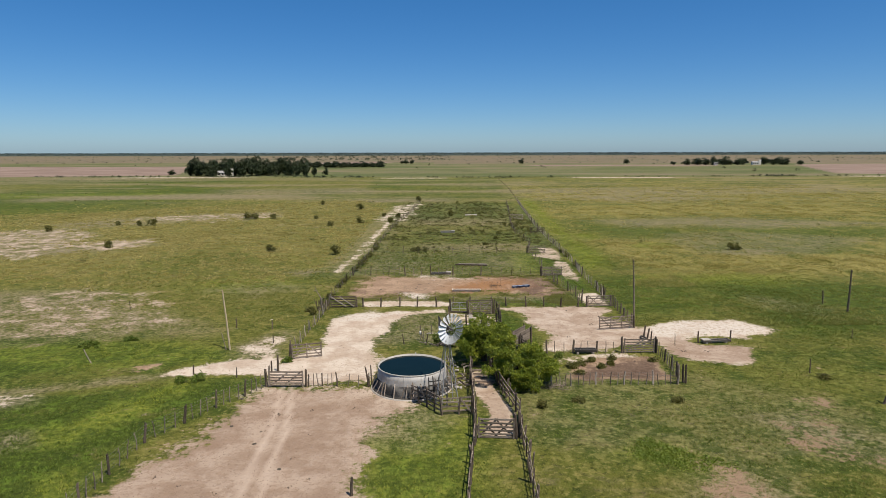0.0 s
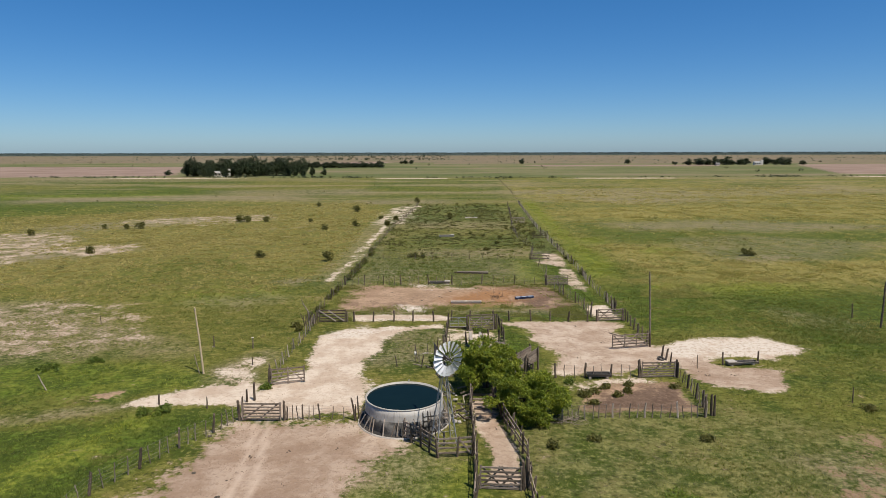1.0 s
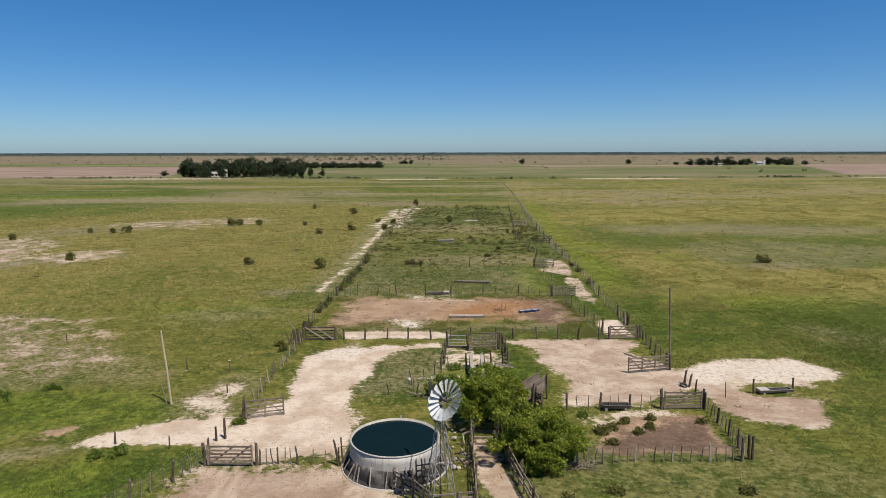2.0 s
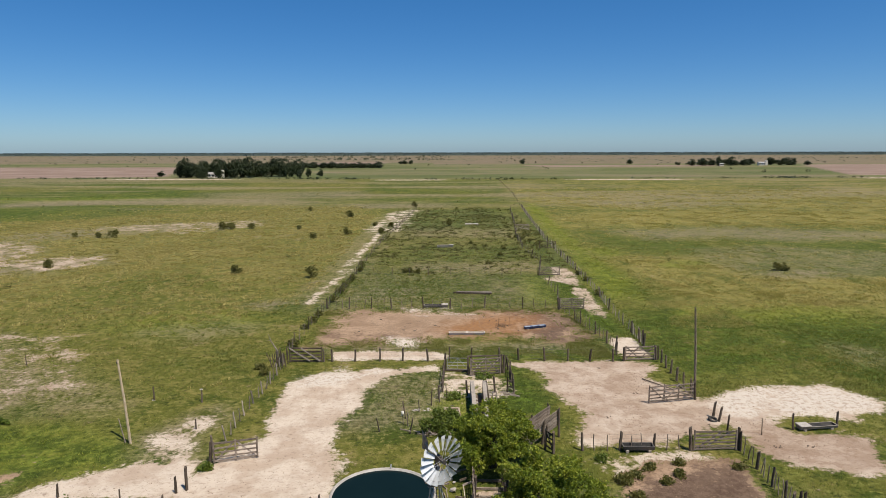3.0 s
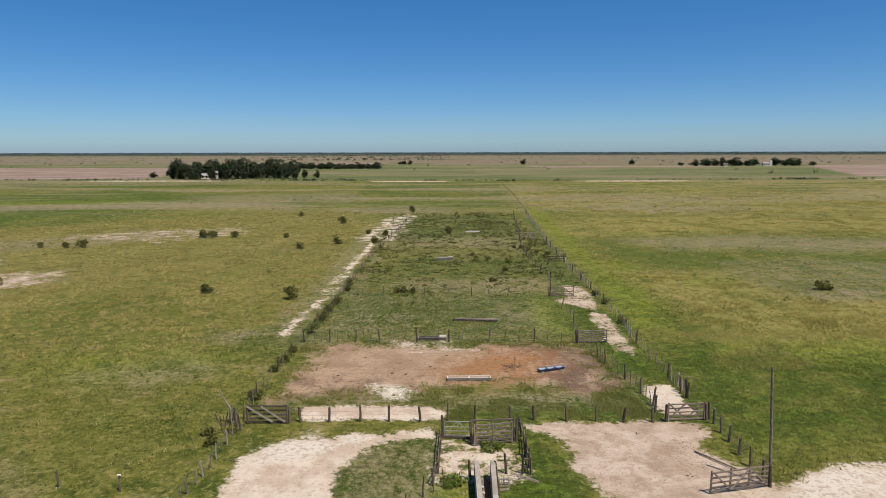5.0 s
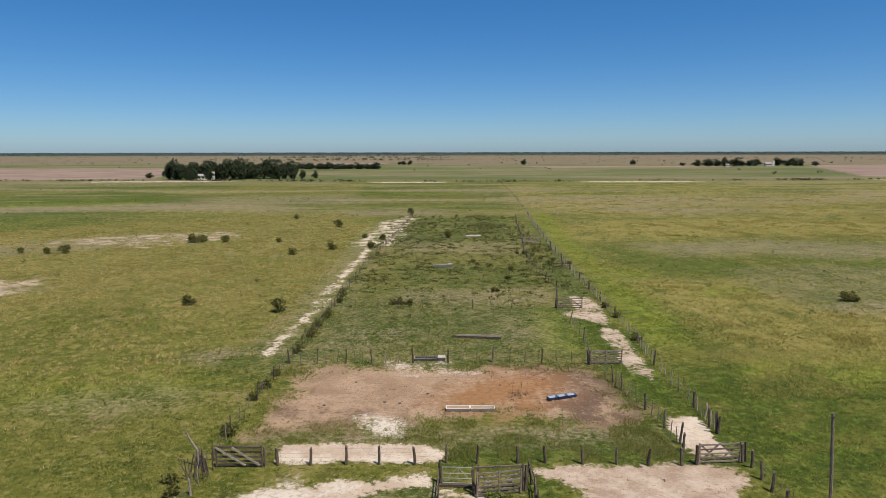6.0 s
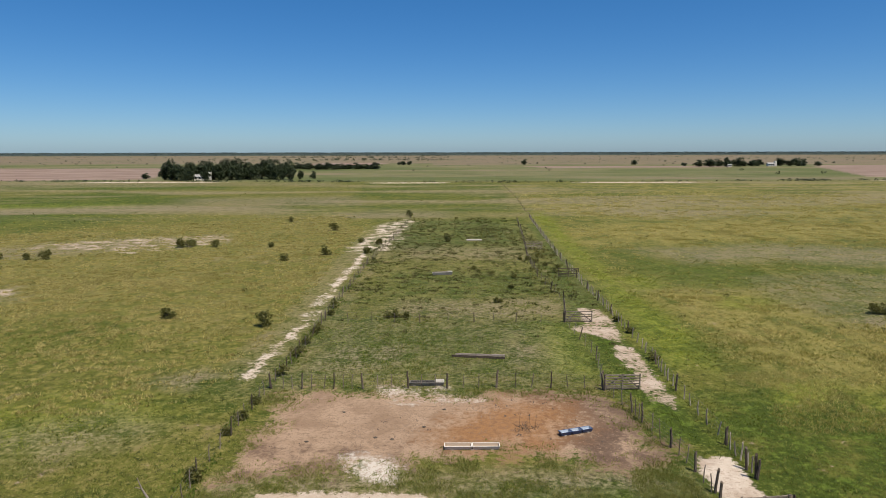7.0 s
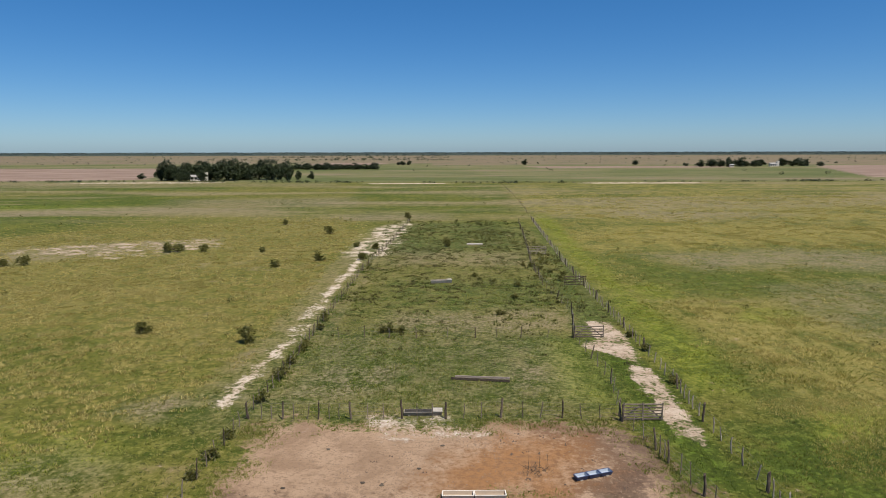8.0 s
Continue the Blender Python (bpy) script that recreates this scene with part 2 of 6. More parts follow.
def grass_material(name, root, green, straw):
    n = Nodes(name, 0.8, 0, 0.15)
    r, patch = n.random_island(), n.noise(0.12, 4, 0.6)
    c = n.mix(n.ramp(n.math("ADD", n.math("MULTIPLY", r, 0.6), patch), 0.50, 0.98), green, straw)
    c = n.mix(n.ramp(r, 0.75, 1.0, 0.0, 0.7), c, root)
    n.done(c)
    t = n.node("ShaderNodeBsdfTranslucent")
    n.put(t.inputs["Color"], c)
    m = n.node("ShaderNodeMixShader")
    m.inputs[0].default_value = 0.4
    n.tree.links.new(n.bsdf.outputs[0], m.inputs[1]), n.tree.links.new(t.outputs[0], m.inputs[2])
    n.tree.links.new(m.outputs[0], n.tree.nodes["Material Output"].inputs["Surface"])
    return n.mat


GREY_WOOD = wood_material("weathered_grey_timber", (0.088, 0.068, 0.052), (0.350, 0.292, 0.236), (0.225, 0.178, 0.138))
DARK_WOOD = wood_material("dark_post_timber", (0.050, 0.038, 0.028), (0.190, 0.152, 0.114), (0.118, 0.090, 0.066))
PALE_WOOD = wood_material("sun_bleached_timber", (0.215, 0.178, 0.145), (0.500, 0.432, 0.365), (0.390, 0.322, 0.265))
POLE_WOOD = wood_material("barked_pole_timber", (0.27, 0.21, 0.135), (0.52, 0.43, 0.295), (0.40, 0.32, 0.21))
BARK = wood_material("bark", (0.040, 0.032, 0.024), (0.120, 0.098, 0.076), (0.072, 0.060, 0.046))
WIRE = plain_material("galvanised_wire", (0.264, 0.256, 0.248), 0.55, 0.7, (0.160, 0.120, 0.096))
GALV = plain_material("galvanised_steel", (0.320, 0.320, 0.320), 0.75, 0.25, (0.288, 0.272, 0.264), 6, 0.5)
BLADE = plain_material("galvanised_blade_sheet", (0.66, 0.66, 0.66), 0.5, 0.2, (0.52, 0.51, 0.50), 5, 0.45)
DARK_METAL = plain_material("greasy_gearbox_iron", (0.080, 0.076, 0.072), 0.6, 0.5, (0.128, 0.080, 0.056))
CONCRETE = plain_material("weathered_concrete", (0.320, 0.276, 0.228), 0.92, 0, (0.176, 0.144, 0.120), 5, 0.7, 0.5)
PALE_CONCRETE = plain_material("limewashed_concrete", (0.376, 0.340, 0.296), 0.9, 0, (0.256, 0.216, 0.180), 5, 0.6, 0.5)
WHITE = plain_material("white_weathered_paint", (0.66, 0.61, 0.53), 0.6, 0, (0.45, 0.39, 0.32), 6, 0.4)
BLUE = plain_material("faded_blue_plastic", (0.032, 0.050, 0.112), 0.5, 0, (0.096, 0.120, 0.176), 6, 0.5)
PALE_BLUE = plain_material("pale_blue_feed_lining", (0.288, 0.336, 0.400), 0.6, 0, (0.416, 0.416, 0.400), 6, 0.4)
TYRE_RUBBER = plain_material("dusty_black_rubber", (0.018, 0.017, 0.016), 0.8, 0, (0.080, 0.068, 0.056), 6, 0.5)
BRICK = plain_material("old_brick_render", (0.336, 0.256, 0.184), 0.9, 0, (0.288, 0.232, 0.176), 6, 0.5, 0.5)
CLOD = plain_material("dry_earth_clods", (0.216, 0.148, 0.104), 0.95, 0, (0.136, 0.092, 0.064), 4, 0.6)
DUNG = plain_material("dried_dung", (0.068, 0.046, 0.034), 0.95, 0, (0.120, 0.084, 0.060), 9, 0.6, 0.5)
ROOF = plain_material("dull_roof_sheet", (0.336, 0.320, 0.304), 0.6, 0.3, (0.240, 0.192, 0.160))
GROUND = ground_material()
TREE_LEAF = leaf_material("fresh_tree_leaf", (0.050, 0.086, 0.009), (0.156, 0.212, 0.018), (0.370, 0.390, 0.042), 0.45)
FAR_LEAF = leaf_material("dark_grove_leaf", (0.014, 0.024, 0.008), (0.029, 0.043, 0.014), (0.056, 0.070, 0.024), 0.1)
SHRUB_LEAF = leaf_material("dull_shrub_leaf", (0.076, 0.078, 0.014), (0.132, 0.130, 0.029), (0.204, 0.184, 0.052), 0.45)
LUSH_WEED = leaf_material("bright_weed_leaf", (0.064, 0.100, 0.012), (0.116, 0.164, 0.019), (0.184, 0.216, 0.036), 0.35)
CREEPER_LEAF = leaf_material("bright_creeper_leaf", (0.104, 0.148, 0.016), (0.160, 0.220, 0.024), (0.232, 0.272, 0.040), 0.4)
# the blue of distance haze is mixed into this woodland leaf colour
HAZY_HORIZON_LEAF = leaf_material("haze_tinted_woodland_leaf", (0.052, 0.074, 0.066), (0.058, 0.080, 0.072), (0.066, 0.088, 0.078), 0.05)
TURF_BLADE = grass_material("green_turf_blades", (0.080, 0.104, 0.018), (0.140, 0.172, 0.027), (0.265, 0.246, 0.074))
LUSH_BLADE = grass_material("lush_green_blades", (0.050, 0.080, 0.013), (0.094, 0.142, 0.022), (0.155, 0.188, 0.036))
TUSSOCK_BLADE = grass_material("tussock_blades", (0.110, 0.106, 0.026), (0.272, 0.242, 0.062), (0.560, 0.462, 0.180))
TALL_BLADE = grass_material("tall_straw_blades", (0.105, 0.108, 0.020), (0.230, 0.212, 0.040), (0.540, 0.445, 0.168))
VIVID_BLADE = grass_material("yellow_green_weed_blades", (0.110, 0.150, 0.016), (0.185, 0.228, 0.024), (0.310, 0.315, 0.055))
WEED_BLADE = grass_material("dark_weed_blades", (0.038, 0.045, 0.013), (0.064, 0.078, 0.019), (0.136, 0.118, 0.050))


def tank_material():
    """Grey sheet with rust and lime running down from the rim."""
    n = Nodes("stained_tank_sheet", 0.7, 0.15, 0.35)
    runs = n.noise(5, 5, 0.7, (2.2, 2.2, 0.12))
    blot = n.noise(1.1, 4, 0.6)
    c = n.mix(n.ramp(blot, 0.38, 0.66), (0.430, 0.405, 0.370), (0.320, 0.298, 0.270))
    c = n.mix(n.ramp(runs, 0.52, 0.68, 0.0, 0.65), c, (0.170, 0.158, 0.145))
    n.bump(runs, 0.3, 0.01)
    return n.done(c)


def water_material():
    n = Nodes("tank_water", 0.05, 0, 0.03)
    n.bump(n.noise(5, 3, 0.5), 0.06, 0.02)
    return n.done(n.mix(n.noise(0.8, 3), (0.003, 0.009, 0.010), (0.005, 0.013, 0.014)))


TANK_SHEET, WATER = tank_material(), water_material()
WET_SKIRT = plain_material("damp_black_algae_sheet", (0.036, 0.033, 0.030), 0.8, 0, (0.20, 0.185, 0.165), 6, 0.75, 0.4)


# ---- mesh helpers ----
def mesh_of(name, verts, faces, material=None, smooth=False):
    me = bpy.data.meshes.new(name)
    me.from_pydata([tuple(v) for v in verts], [], faces)
    if material:
        me.materials.append(material)
    if smooth:
        me.polygons.foreach_set("use_smooth", [True] * len(me.polygons))
    me.update()
    return me


def thing(name, x, y, z, rz, label, category, group="", kind=""):
    ob = new(name)
    ob.empty_display_size = 0.2
    ob.matrix_basis = pose(x, y, z, 0, 0, rz)
    return tagged(ob, label, category, group, kind)


def part(name, data, material, parent, label="", m=None):
    """Links a bmesh or a mesh as one mesh object under a thing or a part."""
    if isinstance(data, bmesh.types.BMesh):
        me = bpy.data.meshes.new(name)
        data.to_mesh(me)
        data.free()
    else:
        me = data
    if material and not me.materials:
        me.materials.append(material)
    ob = new(name, me)
    ob.parent = parent
    if m is not None:
        ob.matrix_basis = m
    return tagged(ob, label)


def box(bm, x0, x1, y0, y1, z0, z1, m=None):
    made = bmesh.ops.create_cube(bm, size=1)["verts"]
    for v in made:
        v.co = Vector((x0 + (v.co.x + 0.5) * (x1 - x0), y0 + (v.co.y + 0.5) * (y1 - y0), z0 + (v.co.z + 0.5) * (z1 - z0)))
        if m is not None:
            v.co = m @ v.co
    return made


def bevelled(bm, width):
    bmesh.ops.bevel(bm, geom=list(bm.edges), offset=width, segments=1, affect="EDGES")
    return bm


def board(length, width, thick, seed=0, wear=0.012):
    """A plank along z from 0, y its thickness, x its width, with slightly uneven edges."""
    rnd = random.Random(seed)
    n = max(2, int(length / 0.5))
    verts, faces = [], []
    for i in range(n + 1):
        x = length * i / n
        a, b, o = rnd.uniform(-wear, wear), rnd.uniform(-wear, wear), rnd.uniform(-wear, wear)
        verts += [(width / 2 - a, -thick / 2 + o, x), (width / 2 - a, thick / 2 + o, x), (-width / 2 - b, thick / 2 + o, x), (-width / 2 - b, -thick / 2 + o, x)]
    for i in range(n):
        k = 4 * i
        for j in range(4):
            faces.append((k + j, k + 4 + j, k + 4 + (j + 1) % 4, k + (j + 1) % 4))
    faces += [(0, 1, 2, 3), (4 * n + 3, 4 * n + 2, 4 * n + 1, 4 * n)]
    return mesh_of("board", verts, faces)


def along(p, q, up=(0, 0, 1)):
    """A pose at p whose x axis points to q and whose z axis leans to up."""
    x = (Vector(q) - Vector(p)).normalized()
    y = Vector(up).cross(x)
    y = y.normalized() if y.length > 1e-4 else Vector((0, 1, 0))
    z = x.cross(y)
    m = Matrix((x, y, z)).transposed().to_4x4()
    m.translation = p
    return m


def plank(parent, p, q, width, thick, material, name="rail", label="", up=(0, 0, 1)):
    d = (Vector(q) - Vector(p)).length
    return part(name, board(d, width, thick, int(d * 977 + width * 31 + p[2] * 71)), material, parent, label, along(p, q, up) @ pose(0, 0, 0, 0, 90, 0))


def rod(bm, p, q, r0, r1=None, sides=6):
    """A round bar between two points, in a bmesh."""
    r1 = r0 if r1 is None else r1
    p, q = Vector(p), Vector(q)
    m = along(p, q)
    rings = []
    for at, r in ((p, r0), (q, r1)):
        rings.append([bm.verts.new(at + m.to_3x3() @ Vector((0, r * math.cos(k * math.tau / sides), r * math.sin(k * math.tau / sides)))) for k in range(sides)])
    for k in range(sides):
        bm.faces.new((rings[0][k], rings[0][(k + 1) % sides], rings[1][(k + 1) % sides], rings[1][k]))
    bm.faces.new(rings[0][::-1]), bm.faces.new(rings[1])


def post_mesh(seed, radius, sides=7, levels=5, crook=0.02, height=1.0):
    """An upright of split timber, a unit high, with a crooked axis and a slanting top."""
    rnd = random.Random(seed)
    verts, faces, cx, cy = [], [], 0.0, 0.0
    shape = [rnd.uniform(0.78, 1.15) for _ in range(sides)]
    for i in range(levels + 1):
        z = -0.15 + (height + 0.15) * i / levels
        taper = 1.08 - 0.22 * i / levels
        for k in range(sides):
            a = k * math.tau / sides
            r = radius * shape[k] * taper * rnd.uniform(0.93, 1.07)
            slant = 0.05 * math.cos(a + seed) * height if i == levels else 0
            verts.append((cx + r * math.cos(a), cy + r * math.sin(a), z + slant))
        cx += rnd.uniform(-crook, crook)
        cy += rnd.uniform(-crook, crook)
    for i in range(levels):
        for k in range(sides):
            a, b = i * sides + k, i * sides + (k + 1) % sides
            faces.append((a, b, b + sides, a + sides))
    faces.append(tuple(range(levels * sides, (levels + 1) * sides)))
    return mesh_of("post", verts, faces)


POSTS = [post_mesh(s, 0.074) for s in range(7)]
SLIM_POSTS = [post_mesh(s + 20, 0.055) for s in range(5)]
DROPPERS = [post_mesh(s + 40, 0.026, 5, 3, 0.03) for s in range(5)]
for group_of, wood in ((POSTS, DARK_WOOD), (SLIM_POSTS, DARK_WOOD), (DROPPERS, GREY_WOOD)):
    for me in group_of:
        me.materials.append(wood)
PALE_DROPPERS = [me.copy() for me in DROPPERS]
PALE_POSTS = [me.copy() for me in SLIM_POSTS]
for me in PALE_DROPPERS + PALE_POSTS:
    me.materials.clear()
    me.materials.append(PALE_WOOD)
fence_rnd = random.Random(5)


def stick(parent, x, y, height, family, name="post", lean=3.0, girth=1.0, label="", tilt=None):
    rx, ry = tilt or (fence_rnd.gauss(0, lean), fence_rnd.gauss(0, lean))
    m = pose(x, y, 0, rx, ry, fence_rnd.uniform(0, 360)) if not tilt else pose(x, y, 0, rx, ry, 0)
    return part(name, fence_rnd.choice(family), None, parent, label, m @ Matrix.Diagonal((girth, girth, height, 1)))


def wire_fence(points, label, height=1.25, droppers=3, family=POSTS, sticks=DROPPERS, wires=5, girth=1.0, skip=(), lean=3.0, thick=1.35):
    """Posts at the points, droppers between them, wires through all of them. skip: the bays that have no wire."""
    ob = thing("wire_fence", 0, 0, 0, 0, label, "fence", "wire fences of the farm")
    strands = bmesh.new()
    for k, (x, y) in enumerate(points):
        stick(ob, x, y, height * fence_rnd.uniform(0.93, 1.1), family, "post", lean, girth * fence_rnd.uniform(0.85, 1.2))
        if k + 1 == len(points) or k in skip:
            continue
        u, v = points[k + 1]
        for j in range(1, droppers + 1):
            s = j / (droppers + 1) + fence_rnd.uniform(-0.03, 0.03)
            stick(ob, x + (u - x) * s, y + (v - y) * s, height * fence_rnd.uniform(0.82, 0.98), sticks, "dropper", 3.5, thick)
        for w in range(wires):
            z = height * (0.2 + 0.72 * w / max(1, wires - 1))
            rod(strands, (x, y, z), ((x + u) / 2, (y + v) / 2, z - 0.02), 0.004, sides=3)
            rod(strands, ((x + u) / 2, (y + v) / 2, z - 0.02), (u, v, z), 0.004, sides=3)
    part("wire", strands, WIRE, ob)
    return ob


def between(points, spacing):
    """The points of a line, with more between them at about that spacing."""
    out = []
    for (x, y), (u, v) in zip(points, points[1:]):
        n = max(1, round(math.hypot(u - x, v - y) / spacing))
        out += [(x + (u - x) * k / n, y + (v - y) * k / n) for k in range(n)]
    return out + [points[-1]]


def farm_gate(p, q, label, height=1.15, rails=5, wood=GREY_WOOD, crosses=((0, 1),), stiles=(0, 1), foot=0.14, brace_wood=None, width=0.10, sag=0.0):
    """A timber field gate from p to q: rails, stiles and braces. crosses: braces as pairs of shares of its length, low end first."""
    x, y = p
    d = math.hypot(q[0] - x, q[1] - y)
    ob = thing("field_gate", x, y, 0, math.degrees(math.atan2(q[1] - y, q[0] - x)), label, "gate", "timber field gates")
    for k in range(rails):
        z = foot + (height - foot - width / 2) * (k / (rails - 1)) ** 1.1
        plank(ob, (0, 0, z), (d, 0, z - sag), width, 0.03, wood)
    for s in stiles:
        plank(ob, (0.03 + s * (d - 0.06), -0.035, foot - 0.08), (0.03 + s * (d - 0.06), -0.035, height + 0.08), 0.10, 0.045, wood, "stile", "", (1, 0, 0))
    for a, b in crosses:
        plank(ob, (0.05 + a * (d - 0.1), 0.036, foot), (0.05 + b * (d - 0.1), 0.036, height), 0.09, 0.03, brace_wood or wood, "brace", "", (0, 0.001, 1))
    return ob


# ---- ground ----
def inside_by(points, poly):
    """Signed distance of points (n, 2) from a polygon's outline, positive inside."""
    poly = np.asarray(poly, float)
    best = np.full(len(points), 1e9)
    odd = np.zeros(len(points), bool)
    for a, b in zip(poly, np.roll(poly, -1, 0)):
        ab, ap = b - a, points - a
        t = np.clip((ap @ ab) / max(ab @ ab, 1e-9), 0, 1)
        best = np.minimum(best, np.hypot(*(ap - t[:, None] * ab).T))
        crosses = ((a[1] > points[:, 1]) != (b[1] > points[:, 1]))
        with np.errstate(divide="ignore", invalid="ignore"):
            odd ^= crosses & (points[:, 0] < a[0] + (points[:, 1] - a[1]) / (b[1] - a[1]) * ab[0])
    return np.where(odd, best, -best)


def near_line(points, line, width):
    """Positive within width of a polyline."""
    line = np.asarray(line, float)
    best = np.full(len(points), 1e9)
    for a, b in zip(line, line[1:]):
        ab, ap = b - a, points - a
        t = np.clip((ap @ ab) / max(ab @ ab, 1e-9), 0, 1)
        best = np.minimum(best, np.hypot(*(ap - t[:, None] * ab).T))
    return width - best


BARE = [
    ([(-11.9, 45.8), (-4.4, 45.6), (-1.2, 43.2), (-0.9, 41.4), (-2.6, 40.4), (-4.2, 38.6), (-3.7, 35.4), (-4.1, 32.8), (-3.1, 28), (-17, 28), (-15.8, 33.6), (-14.3, 36.3), (-13.4, 40.8), (-12.8, 43.8)], 1.5),
    ([(-12.9, 48.3), (-12.3, 50.8), (-11.7, 53.0), (-9.4, 55.5), (-10.3, 61.0), (-10.0, 65.4), (-8.2, 67.5), (-5.6, 68.2), (1.3, 69.0), (1.3, 67.9), (-2.4, 66.6), (-4.2, 63.9), (-4.0, 60.8), (-5.2, 57.4), (-5.3, 54.4), (-4.2, 52.0), (-4.5, 46.9), (-7.3, 46.9), (-9.1, 46.2), (-12.0, 46.2)], 0.7),
    ([(-12.5, 48.4), (-15.8, 48.8), (-19.9, 48.4), (-20.4, 49.2), (-17.8, 51.4), (-15.4, 52.7), (-12.3, 52.6)], 0.7),
    ([(7.0, 69.6), (15.7, 70.2), (19.7, 70.0), (19.2, 67.7), (18.2, 67.2), (18.0, 65.5), (19.6, 63.4), (20.1, 61.5), (21.4, 61.5), (23.0, 63.1), (27.9, 64.1), (31.1, 64.4), (32.4, 61.8), (33.6, 60.6), (32.0, 58.8), (30.0, 58.8), (29.5, 57.3),
      (28.2, 57.7), (27.3, 58.5), (25.4, 58.6), (23.8, 58.0), (23.4, 56.5), (24.2, 55.7), (26.8, 55.8), (28.2, 54.6), (27.3, 52.1), (26.1, 50.4), (24.2, 50.4), (21.1, 52.0), (20.2, 52.9), (20.7, 55.4), (20.2, 57.4), (18.9, 56.0), (14.6, 54.2), (10.1, 54.2), (10.1, 56.1), (11.5, 59.0), (9.6, 63.7), (9.9, 67.1)], 0.75),
    ([(-8.3, 73.3), (0.9, 73.1), (2.5, 71.6), (2.2, 70.7), (-7.7, 70.8)], 0.5),
    ([(3.2, 49.0), (4.6, 49.0), (4.9, 45.0), (5.5, 41.5), (5.2, 37.2), (3.4, 37.2), (3.9, 41.0), (3.2, 45.0)], 0.35),
    ([(18.9, 114.6), (21.2, 114.2), (21.4, 107.3), (20.0, 100.4), (18.8, 102.6), (16.4, 105.6), (18.5, 108.4)], 0.7, 0.62),
    ([(19.3, 100.2), (20.4, 98.9), (20.8, 96.3), (20.3, 93.6), (19.9, 90.5), (20.2, 88.1), (19.4, 83.9), (19.1, 85.5), (18.0, 85.7), (18.3, 89.7), (18.9, 93.4), (18.4, 96.4)], 0.7, 0.60),
    ([(-48, 70), (-44, 79), (-34, 76), (-28, 65), (-34, 60.5), (-44, 61)], 4.0, 0.40),
    ([(-76, 168), (-61, 177), (-45, 181), (-43, 172), (-54, 160)], 6.0, 0.43),
    ([(-93.8, 139), (-83.8, 145), (-73, 136.6), (-68, 121), (-67.6, 106), (-80, 108)], 4.0, 0.44),
    ([(-66.4, 122.8), (-57.1, 127), (-53, 120.2), (-56.4, 114.4), (-63.8, 115)], 2.5, 0.50),
    ([(-30.6, 44), (-28.6, 44.2), (-27.8, 43.2), (-29.6, 42.6)], 0.8, 0.36),
    ([(-12.9, 161), (-8.0, 161), (-5.2, 212), (-11.6, 201)], 4.0, 0.47),
    ([(17.5, 76.6), (19.9, 77.0), (19.8, 71.0), (17.5, 71.0)], 0.5),
    ([(1.8, 67.0), (6.2, 66.4), (6.6, 63.0), (5.2, 62.0), (1.9, 62.8)], 1.2, 0.56),
    ([(-16.2, 55.6), (-14.8, 58.8), (-13.8, 59.4), (-13.6, 57.5), (-14.4, 55.4), (-13.0, 52.4), (-15.2, 51.8)], 1.2, 0.56),
    ([(10.6, 52.2), (12.6, 53.0), (16.5, 52.7), (17.4, 51.8), (15.2, 50.8), (11.6, 50.8)], 1.0, 0.50),
]
